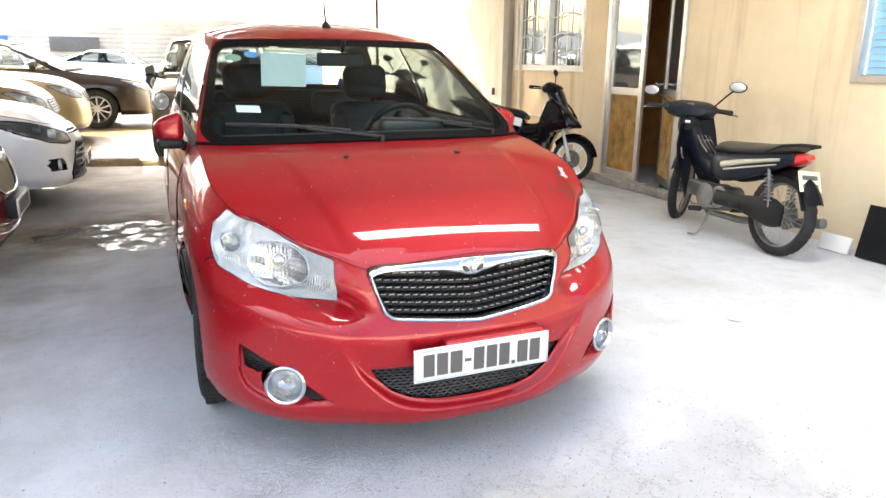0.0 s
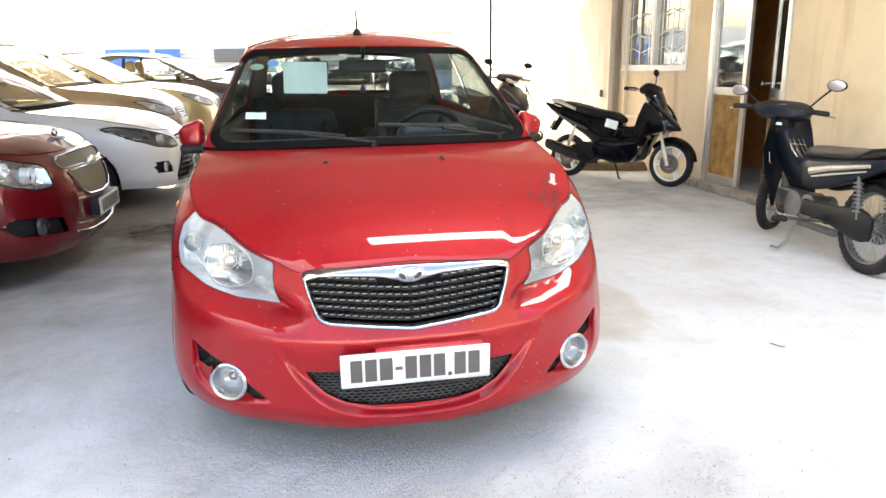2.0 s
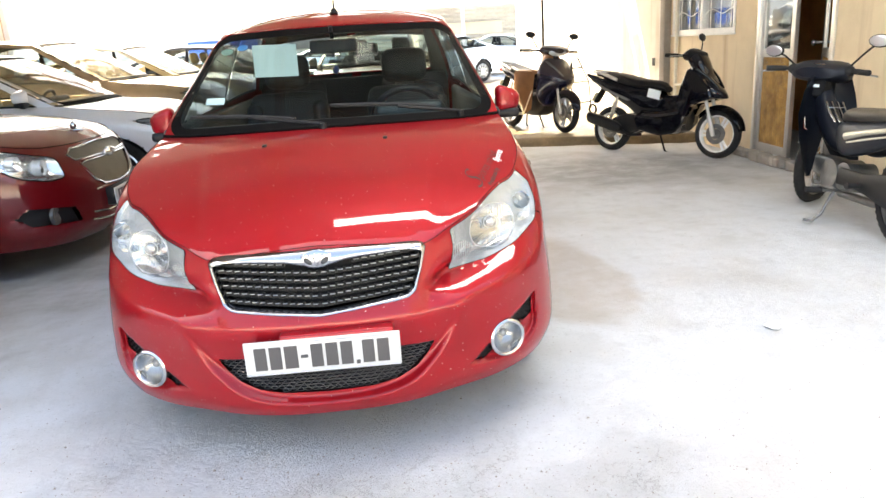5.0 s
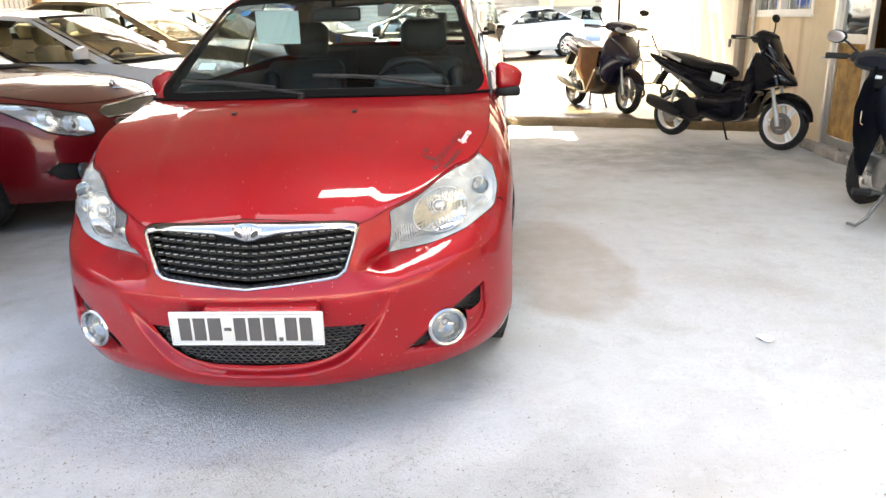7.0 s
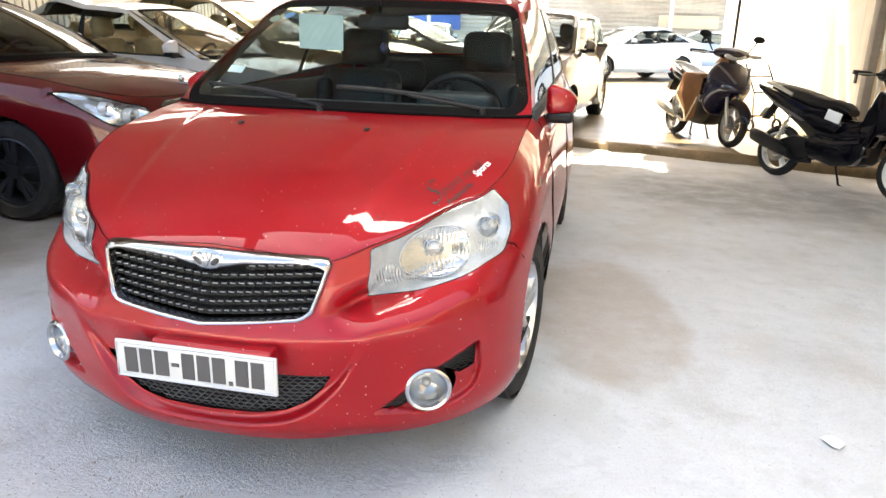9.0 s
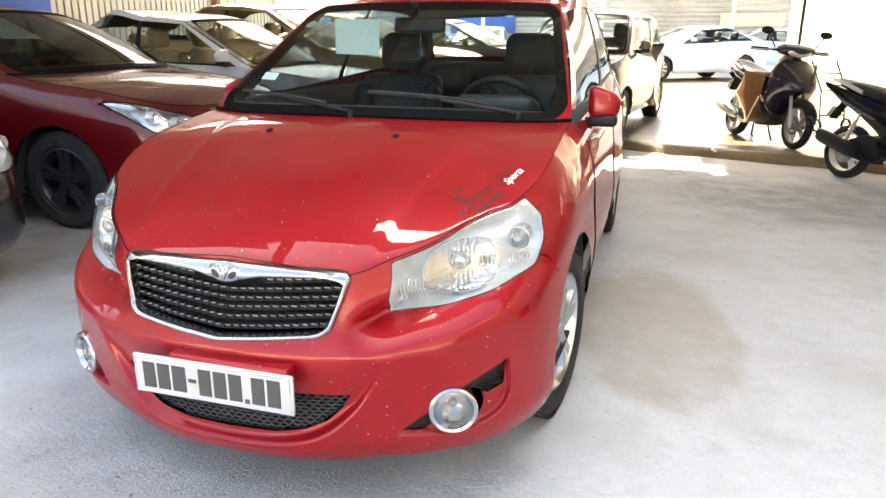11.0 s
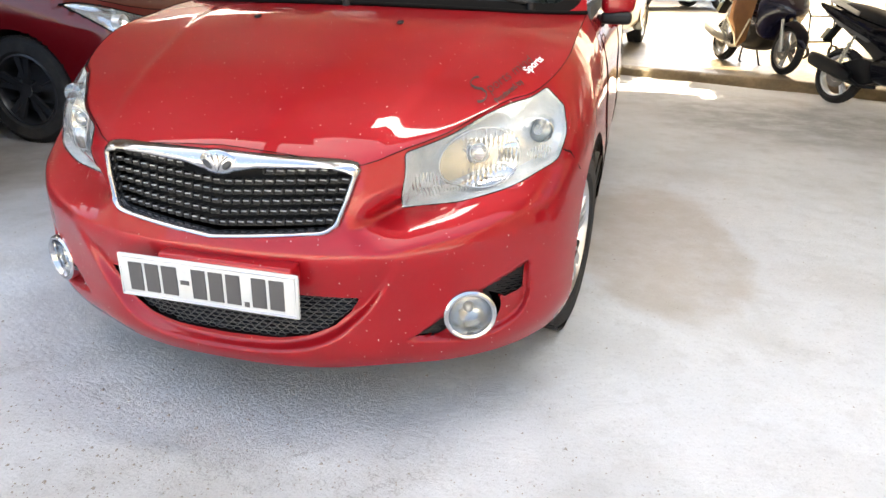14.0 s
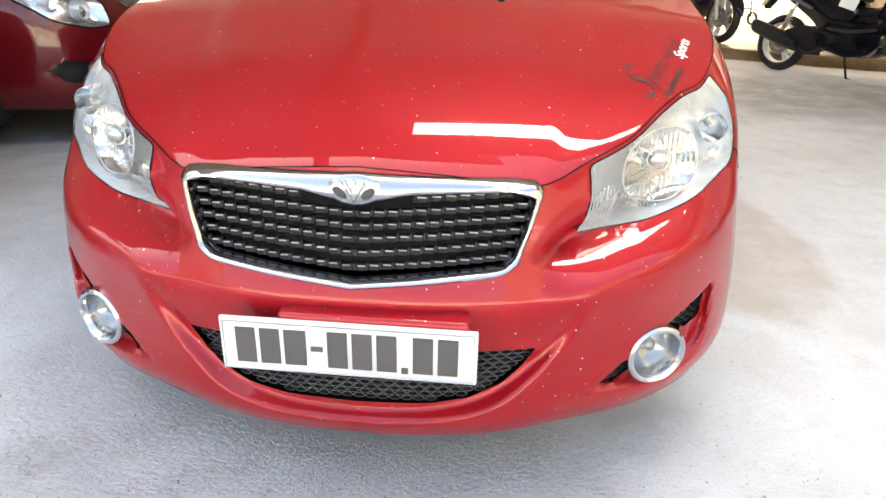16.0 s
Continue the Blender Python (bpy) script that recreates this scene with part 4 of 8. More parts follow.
# ---- the red hatchback ----
GRILLE = [(-0.02, 0.690), (0.285, 0.685), (0.325, 0.680), (0.338, 0.664), (0.322, 0.605), (0.300, 0.540), (0.276, 0.522), (-0.02, 0.496)]
LOWGR = [(-0.02, 0.372), (0.25, 0.366), (0.342, 0.362), (0.318, 0.322), (0.28, 0.284), (0.22, 0.256), (0.14, 0.243), (-0.02, 0.238)]
FOG_A = [(0.608, 0.366), (0.698, 0.412), (0.696, 0.345), (0.660, 0.330)]
FOG_B = [(0.462, 0.256), (0.525, 0.300), (0.548, 0.272), (0.515, 0.252)]
GENTRA = dict(
    name="hatchback_car", paint=M["red"], step=0.008, fine=1.0, gap=0.0012, half=0.84, clear=True, inset=0.040, tuck=0.06, arch=0.052, steered=-7,
    outline=[(0, 0.015), (0.15, 0.021), (0.30, 0.052), (0.45, 0.115), (0.59, 0.185), (0.703, 0.280), (0.776, 0.39), (0.815, 0.53), (0.832, 0.67), (0.840, 0.85), (0.843, 1.25),
             (0.842, 1.9), (0.842, 2.6), (0.836, 3.1), (0.822, 3.4), (0.78, 3.68), (0.68, 3.85), (0.45, 3.92), (0, 3.94)],
    front_profile=[(0, 0.030), (0.06, 0.010), (0.25, 0.002), (0.45, 0), (0.58, 0.006), (0.66, 0.024), (0.76, 0.052), (0.9, 0.077), (1, 0.095)],
    shelf=[(0, 0), (0.30, 0), (0.42, -0.003), (0.52, -0.008), (0.58, -0.0112), (0.615, -0.0120), (0.63, -0.0092), (0.645, -0.0049), (0.66, 0.0002), (0.675, 0.0061), (0.69, 0.0127), (0.705, 0.0199), (0.72, 0.0275), (0.735, 0.0285), (0.80, 0.010), (1, 0)],
    side_profile=[(0, 0.020), (0.08, 0.0), (0.25, -0.004), (0.42, 0.003), (0.58, 0.014), (0.70, 0.020), (0.8, 0.034), (0.9, 0.062), (1, 0.108)],
    hood_line=[(0.05, 0.665), (0.11, 0.697), (0.2, 0.752), (0.35, 0.822), (0.55, 0.887), (0.735, 0.937), (0.95, 0.968), (1.3, 0.995)],
    top_d=[(0, 0.095), (0.2, 0.085), (0.36, 0.062), (0.48, 0.09), (0.60, 0.122), (0.72, 0.153), (0.85, 0.160), (0.97, 0.134), (1.1, 0.112), (1.6, 0.108)],
    hood_drop=[(0.05, 0.24), (0.135, 0.23), (0.2, 0.185), (0.53, 0.093), (1.2, 0.05)], crease=(0.345, 0.50, 0.006),
    belt=[(0.8, 0.93), (1.2, 0.955), (2.0, 0.985), (3.2, 1.03), (3.94, 1.02)], z_front=0.163, z_sill=0.20, z_rear=0.28,
    hood_tip=0.53, cowl=(0.95, 1.18), cowl_z=0.965, bumper_line=(0.47, 0.64), doors=(1.28, 2.28, 3.15),
    
    recess=[(round_poly([(-0.1, 0.52), (0.30, 0.50), (0.450, 0.485), (0.415, 0.40), (0.360, 0.315), (0.27, 0.238), (0.15, 0.208), (-0.1, 0.200)], 0.09, 6), 0.028, 0.024, 0.33, 0.475),
            (round_poly([(0.446, 0.246), (0.60, 0.372), (0.712, 0.432), (0.724, 0.34), (0.705, 0.270), (0.62, 0.230)], [0.005, 0.03, 0.012, 0.05, 0.05, 0.06], 5), 0.028, 0.018, 0.5, 0.6)],
    axles=(0.83, 3.31), wheel_r=0.293, tyre_w=0.185, rim_r=0.195, spokes=5, rim=M["alloy"],
    roof_front=(1.67, 1.392), roof_line=[(1.67, 1.392), (1.78, 1.428), (1.93, 1.456), (2.3, 1.492), (2.8, 1.49), (3.3, 1.45), (3.56, 1.41)], roof_side=[(0.572, 1.90, 1.385), (0.594, 2.3, 1.425), (0.596, 2.8, 1.43), (0.58, 3.2, 1.41), (0.555, 3.5, 1.375)], roof_rear=(3.5, 1.415), crown=0.06, rear_s=0.865,
    side_glass=(0.05, 0.43, 0.455, 0.80), mirror=(0.822, 1.47, 0.975), frit=0.055, frit_top=0.89, seat_y=2.04, seat_z=0.445, rear_drop=0.19, rear_lining=0.69, glazing=M["filmglass"], ws_glass=M["greenglass"], ws_inner=0.985, steer=(0.345, 1.78, 0.90, 117, 0, 0),
    lamp=dict(cups=[(0.698, 0.716, 0.030, "lamp_facet")], bowls=[(0.574, 0.664, 0.084, 0.069, 32, 0.568, 0.678, 0.017)], depth=0.075, rim=0.0014, lens=M["lens"], ribs=[(0.575, 0.589, 0.085, 0.0065, 26), (0.462, 0.610, 0.030, 0.034, 9), (0.700, 0.664, 0.026, 0.016, 9)]),
)
_, edge = Shell(GENTRA).top(np.linspace(0.47, 1.035, 14))
LAMP = round_poly([(0.408, 0.558), (0.428, 0.640)] + [(e[0] + 0.002, e[2] - 0.007) for e in edge] + [(0.742, 0.766), (0.760, 0.705), (0.748, 0.646), (0.66, 0.602), (0.54, 0.572)], [0.006, 0.04] + [0.010] * 14 + [0.008, 0.02, 0.014, 0.03, 0.03], 3)
FOG_C0 = [(0.592 + 0.060 * math.cos(a), 0.309 + 0.062 * math.sin(a)) for a in np.linspace(0, 2 * math.pi, 25)[:-1]]
GENTRA["front_holes"] = [GRILLE, LOWGR, LAMP, FOG_A, FOG_B, FOG_C0]
GENTRA["lamp"]["poly"] = LAMP
gentra, g_shell, g_front, g_side, g_pane = make_car(GENTRA, pose(0, 0, 0), "glossy red five-door hatchback parked on the concrete floor", "parked cars")


def sheet(bm, poly, put, thick=0.0, n=1):
    """A polygon of the plane laid on a surface by put(x, z)."""
    vs = [bm.verts.new(put(x, z)) for x, z in poly]
    return bm.faces.new(vs)


def full(poly):
    """A half outline (from the middle to the middle) made whole."""
    h = [p for p in poly if p[0] > 0]
    top, bot = (0, poly[0][1]), (0, poly[-1][1])
    return [top] + h + [bot] + [(-x, z) for x, z in h[::-1]]


# chrome grille surround with the slats behind it
outer = resample(round_poly(full(GRILLE), 0.02, 4), 0.02)
inner_half = [(-0.02, 0.640), (0.045, 0.641), (0.085, 0.651), (0.15, 0.656), (0.27, 0.663), (0.318, 0.654), (0.304, 0.600), (0.284, 0.546), (0.266, 0.534), (-0.02, 0.510)]
bm = bmesh.new()
cz0 = 0.60
rings = []
for t, out in ((1.0, -0.004), (1.0, 0.003), (0.93, 0.010), (0.8, 0.015), (0.6, 0.0175), (0.4, 0.017), (0.2, 0.013), (0.06, 0.006), (0.0, -0.014)):
    ring = []
    for i in range(160):
        a = 2 * math.pi * i / 160
        d = Vector((math.cos(a) * 0.32, math.sin(a) * 0.09))

        def reach(poly):
            best = 1e9
            for (xa, za), (xb, zb) in zip(poly, poly[1:] + poly[:1]):
                ex, ez = xb - xa, zb - za
                den = d.x * ez - d.y * ex
                if abs(den) < 1e-9:
                    continue
                s1 = (xa * ez - (za - cz0) * ex) / den
                u1 = (xa * d.y - (za - cz0) * d.x) / den
                if s1 > 0 and -1e-6 <= u1 <= 1 + 1e-6:
                    best = min(best, s1)
            return best

        so, si = reach(full(GRILLE)), reach(full(inner_half))
        s1 = so * t + si * (1 - t)
        x, z = d.x * s1, cz0 + d.y * s1
        ring.append(bm.verts.new(g_front(x, z, out)))
    rings.append(ring)
for A, B in zip(rings, rings[1:]):
    for i in range(160):
        bm.faces.new((A[i], A[(i + 1) % 160], B[(i + 1) % 160], B[i]))
bmesh.ops.recalc_face_normals(bm, faces=bm.faces[:])
grille = part("grille", bm, M["chrome"], gentra, "chrome grille surround with black slats")


def slat_x(z):
    """Half the grille opening's width at a height."""
    return float(np.interp(z, [0.510, 0.534, 0.546, 0.600, 0.654, 0.662], [0.05, 0.262, 0.282, 0.302, 0.314, 0.27]))


for r in range(6):
    zc = 0.645 - r * 0.0222
    for k in (1, -1):
        bm = bmesh.new()
        w = slat_x(zc + 0.010)
        n = 12
        pts = []
        for i in range(n + 1):
            x = w * i / n
            z = zc - 0.012 + 0.024 * (x / 0.3)
            if r == 0 and x < 0.09:
                continue
            pts.append(g_front(k * x, z, -0.022))
        for p, q in zip(pts, pts[1:]):
            c = (p + q) / 2
            box(bm, c, ((q - p).length * 1.02, 0.016, 0.0115), 0.0015, None, 1)
        part("slat", bm, M["plastic"], grille)
        bm = bmesh.new()
        for i, p in enumerate(pts):
            box(bm, p + Vector((k * 0.003, -0.007, 0.005)), (0.007, 0.012, 0.013), 0.0015, None, 1)
        part("slat_studs", bm, M["plastic"], grille)
        bm = bmesh.new()
        for p, q in zip(pts, pts[1:]):
            c = (p + q) / 2
            # a pale dash along the upper front edge of each slat piece
            box(bm, c + Vector((k * 0.003, -0.0085, 0.0052)), ((q - p).length * 0.66, 0.003, 0.0028), 0.0006, None, 1)
        part("slat_edge", bm, M["slatedge"], grille)
bm = bmesh.new()
vs = [bm.verts.new(g_front(x, z, -0.05)) for x, z in full([(-0.02, 0.665), (0.31, 0.665), (0.27, 0.525), (-0.02, 0.505)])]
bm.faces.new(vs)
part("grille_backing", bm, M["under"], grille)
# emblem: a plain chrome oval with two dark insets
bm = bmesh.new()
ec = g_front(0, 0.660, 0.012)
ball(bm, ec + Vector((0, 0, 0.003)), (0.050, 0.009, 0.030), 12)
emb = part("emblem", bm, M["chrome"], grille, "plain chrome oval badge")
for k in (1, -1):
    bm = bmesh.new()
    ball(bm, ec + Vector((k * 0.025, -0.0070, -0.001)), (0.0085, 0.003, 0.015), 8, (0, k * 52, 0))
    part("emblem_inset", bm, M["trim"], emb)
bm = bmesh.new()
for x, z, w, h, a in ((0, 0.004, 0.006, 0.022, 0), (0.011, 0.008, 0.004, 0.018, 24), (-0.011, 0.008, 0.004, 0.018, -24), (0.020, 0.014, 0.003, 0.012, 44), (-0.020, 0.014, 0.003, 0.012, -44)):
    ball(bm, ec + Vector((x, -0.0095, z)), (w, 0.003, h), 8, (0, a, 0))
part("emblem_crest", bm, M["chrome"], emb)
# lower honeycomb
bm = hexes(-0.34, 0.34, 0.235, 0.375, 0.0135, [(x, z) for x, z in full(LOWGR)], lambda x, z: g_front(x, z, -0.012))
part("lower_grille", bm, M["trim"], gentra, "black honeycomb air intake")
bm = bmesh.new()
bm.faces.new([bm.verts.new(g_front(x * 1.0, z, -0.045)) for x, z in full(LOWGR)])
part("lower_grille_backing", bm, M["under"], gentra)
for k in (1, -1):
    for poly in (FOG_A, FOG_B):
        pp = [(x * k, z) for x, z in poly]
        bm = hexes(min(p[0] for p in pp), max(p[0] for p in pp), min(p[1] for p in pp), max(p[1] for p in pp), 0.011, pp, lambda x, z: g_front(x, z, -0.006))
        if len(bm.faces):
            part("fog_mesh", bm, M["plastic"], gentra)
        else:
            bm.free()
        bm = bmesh.new()
        cx, cz = sum(p[0] for p in pp) / 4, sum(p[1] for p in pp) / 4
        bm.faces.new([bm.verts.new(g_front(cx + (x - cx) * 1.15, cz + (z - cz) * 1.15, -0.02)) for x, z in pp])
        part("fog_backing", bm, M["under"], gentra)
    # fog lamp
    q = new("fog_lamp")
    q.parent = gentra
    q.matrix_basis = pose(k * 0.590, 0.182, 0.309, 0, 0, k * 22)
    bm = bmesh.new()
    spin(bm, [(0.065, 0.05), (0.0665, 0.002), (0.065, -0.006), (0.060, -0.010), (0.054, -0.008), (0.050, 0.000), (0.048, 0.010), (0.047, 0.03)], 48, "y", closed=False)
    part("fog_ring", bm, M["ring"], q, "chrome ring")
    bm = bmesh.new()
    spin(bm, [(0.052, 0.012), (0.040, 0.006), (0.024, 0.002), (0.001, 0.0)], 40, "y", closed=False)
    o = part("fog_lens", bm, M["foglens"], q)
    o.visible_shadow = False
    bm = bmesh.new()
    spin(bm, [(0.052, 0.014), (0.042, 0.035), (0.022, 0.05), (0.001, 0.054)], 40, "y", closed=False)
    part("fog_reflector", bm, M["lamp_rib"], q)
    bm = bmesh.new()
    ball(bm, (0, 0.03, 0.006), (0.014, 0.014, 0.014), 8)
    part("fog_bulb", bm, M["alloy"], q)
    # worn red reflector edge beside the fog mesh
    bm = bmesh.new()
    tube(bm, [g_front(k * 0.712, z, 0.003) for z in (0.345, 0.38, 0.415)], 0.003, 6)
    part("bumper_edge", bm, M["red"], gentra)
    # repeater on the fender
    bm = bmesh.new()
    p = g_side(0.86, 0.775, k, 0.002)
    ball(bm, p, (0.008, 0.032, 0.016), 8)
    part("side_repeater", bm, M["lens"] if k > 0 else M["amber"], gentra, "small clear side repeater")
    # door handles
    for y in (2.13, 3.02):
        bm = bmesh.new()
        p = g_side(y, 0.87, k, 0.012)
        box(bm, p, (0.022, 0.16, 0.03), 0.009, (0, 0, 0), 3)
        part("door_handle", bm, M["red"], gentra)
    # gaps between the panels
    bm = bmesh.new()
    for y, z0, z1 in ((1.28, 0.27, 0.93), (2.28, 0.27, 0.97), (3.15, 0.62, 1.0)):
        tube(bm, [g_side(y, z, k, 0.0005) for z in np.linspace(z0, z1, 10)], 0.003, 5)
    tube(bm, [g_side(y, 0.262, k, 0.0005) for y in np.linspace(1.28, 2.95, 12)], 0.003, 5)
    tube(bm, [g_front(k * 0.757, 0.665, 0.0005), g_side(0.50, 0.655, k, 0.0005), g_side(0.545, 0.60, k, 0.0005)], 0.0022, 5)
    part("panel_gap", bm, M["seam"], gentra)
    # washer jets
    bm = bmesh.new()
    z = float(g_shell.hood_z(0.23, 0.737))
    box(bm, (k * 0.23, 0.737, z + 0.004), (0.017, 0.022, 0.009), 0.0035, (8, 0, 0))
    part("washer_jet", bm, M["plastic"], gentra)

# number plate in its holder, with bars for its characters
bm = bmesh.new()
box(bm, (0, 0.018, 0.392), (0.47, 0.010, 0.110), 0.004, None, 2)
bmesh.ops.translate(bm, vec=(0, -0.030, 0), verts=bm.verts[:])
plate = part("number_plate", bm, M["plate"], gentra, "white plate with plain dark bars")
x = -0.205
for w, h in ((0.036, 0.072), (0.036, 0.072), (0.040, 0.072), (0.022, 0.010), (0.036, 0.074), (0.036, 0.074), (0.036, 0.074), (0.012, 0.012), (0.036, 0.074), (0.036, 0.074)):
    zc = 0.392 if h != 0.012 else 0.359
    part("plate_bar", boxb((x + w / 2, -0.0182, zc), (w, 0.002, h)), M["ink"], plate)
    x += w + 0.0088
bm = bmesh.new()
tube(bm, [(-0.228, -0.017, 0.343), (0.228, -0.017, 0.343), (0.228, -0.017, 0.441), (-0.228, -0.017, 0.441)], 0.003, 6, True)
part("plate_rim", bm, M["alloy"], plate)
bm = bmesh.new()
box(bm, (0.045, 0.014, 0.436), (0.345, 0.05, 0.046), 0.008, None, 3)
box(bm, (0, 0.022, 0.392), (0.30, 0.06, 0.06), 0.006)
part("plate_holder", bm, M["red"], gentra)

# antenna, wipers and what is seen on and behind the windshield
bm = bmesh.new()
cyl(bm, (0, 1.93, 1.452), (0, 1.94, 1.48), 0.026, 0.014, 20)
tube(bm, [(0, 1.94, 1.475), (0, 1.95, 1.52), (0, 1.965, 1.58)], 0.006, 8, taper=0.7)
part("roof_antenna", bm, M["plastic"], gentra)
for x0, xe, ze, zs in ((-0.02, -0.60, 1.03, 0.0), (0.56, 0.02, 1.05, 0.0)):
    q = new("wiper")
    q.parent = gentra
    bm = bmesh.new()
    b0 = g_pane(x0, 0.985, 0.012)
    b1 = g_pane((x0 + xe) / 2, (0.985 + ze) / 2 + 0.012, 0.022)
    b2 = g_pane(xe, ze, 0.012)
    tube(bm, [b0 + Vector((0, -0.01, -0.03)), b0, b1], 0.0095, 8, taper=0.7)
    cyl(bm, b0 + Vector((0, -0.01, -0.05)), b0 + Vector((0, -0.012, 0.005)), 0.016, 0.013)
    part("wiper_arm", bm, M["plastic"], q)
    bm = bmesh.new()
    tube(bm, [g_pane(xe + (x0 - xe) * t, ze + (0.995 - ze) * t + 0.012 * math.sin(math.pi * t), 0.010) for t in np.linspace(-0.02, 0.80, 14)], 0.0085, 6)
    part("wiper_blade", bm, M["rubber"], q)
bm = bmesh.new()
tube(bm, [(0, 1.58, 1.385), (0, 1.62, 1.33)], 0.01, 8)
box(bm, (0, 1.66, 1.293), (0.235, 0.03, 0.066), 0.014, (-8, 0, 0), 3)
part("inside_mirror", bm, M["plastic"], gentra)
bm = bmesh.new()
tube(bm, [(0.0, 1.665, 1.26), (0.0, 1.665, 1.20)], 0.002, 5)
ball(bm, (0.0, 1.665, 1.18), (0.016, 0.016, 0.024), 8)
part("hanging_charm", bm, M["charm"], gentra, "small dark blue hanging charm")
# papers and tags
part("paper_sheet", boxb((-0.286, 1.627, 1.242), (0.212, 0.002, 0.152), 0, (2, 1.5, 0)), mat("pale_blue_paper", (0.50, 0.58, 0.60), 0.8, 0, 0, 0.03, 9), gentra, "pale blue sheet of paper")


def tag(name, x, z, w, h, m, oval=True):
    bm = bmesh.new()
    n = 20 if oval else 4
    pts = [(x + w * math.cos(2 * math.pi * i / n), z + h * math.sin(2 * math.pi * i / n)) for i in range(n)] if oval else [(x - w, z - h), (x + w, z - h), (x + w, z + h), (x - w, z + h)]
    bm.faces.new([bm.verts.new(g_pane(a, b, -0.004)) for a, b in pts])
    return part(name, bm, m, gentra)


tag("round_sticker", -0.435, 1.312, 0.029, 0.014, mat("sky_blue_sticker", (0.08, 0.30, 0.66), 0.5, 0, 0, 0.04, 20))
tag("round_sticker", -0.515, 1.297, 0.034, 0.015, M["sticker_g"])
tag("label_sticker", -0.512, 1.088, 0.046, 0.013, M["paper"], False)


def lettering(text, at, size, spin_deg, m, name, shear=0.35, stretch=1.0, bold=0.0):
    """Words laid on the bonnet."""
    cu = bpy.data.curves.new(name, "FONT")
    cu.body, cu.size, cu.shear, cu.resolution_u, cu.offset = text, size, shear, 3, bold
    o = bpy.data.objects.new(name, cu)
    scene.collection.objects.link(o)
    me = bpy.data.meshes.new_from_object(o)
    bpy.data.objects.remove(o)
    bm = bmesh.new()
    bm.from_mesh(me)
    bmesh.ops.subdivide_edges(bm, edges=[e for e in bm.edges if e.calc_length() > size * 0.3], cuts=2)
    a = radians(spin_deg)
    for v in bm.verts:
        x, y = v.co.x * stretch, v.co.y
        px, py = at[0] + x * math.cos(a) - y * math.sin(a), at[1] + x * math.sin(a) + y * math.cos(a)
        h = g_shell.hood_tree.ray_cast(Vector((px, py, 2)), Vector((0, 0, -1)))[0]
        v.co = (px, py, (h.z if h is not None else 0.85) + 0.0015)
    return part(name, bm, m, gentra)


M["decal"] = mat("black_decal", (0.02, 0.012, 0.012), 0.4, 0, 0.5, 0.02, 10)
M["decal_w"] = mat("white_decal", (0.8, 0.8, 0.8), 0.4, 0, 0.5, 0.02, 10)
lettering("S", (0.545, 0.372), 0.135, 60, M["decal"], "bonnet_script", 0.7, 0.9, -0.0028)
lettering("ports mind", (0.566, 0.436), 0.050, 67, M["decal"], "bonnet_script", 0.6, 0.92, -0.0005)
lettering("Produced by", (0.592, 0.405), 0.024, 69, M["decal"], "bonnet_script_small", 0.2, 1.0, 0.0006)
lettering("Sports", (0.640, 0.560), 0.034, 71, M["decal_w"], "bonnet_script_white", 0.4, 1.0, 0.0008)


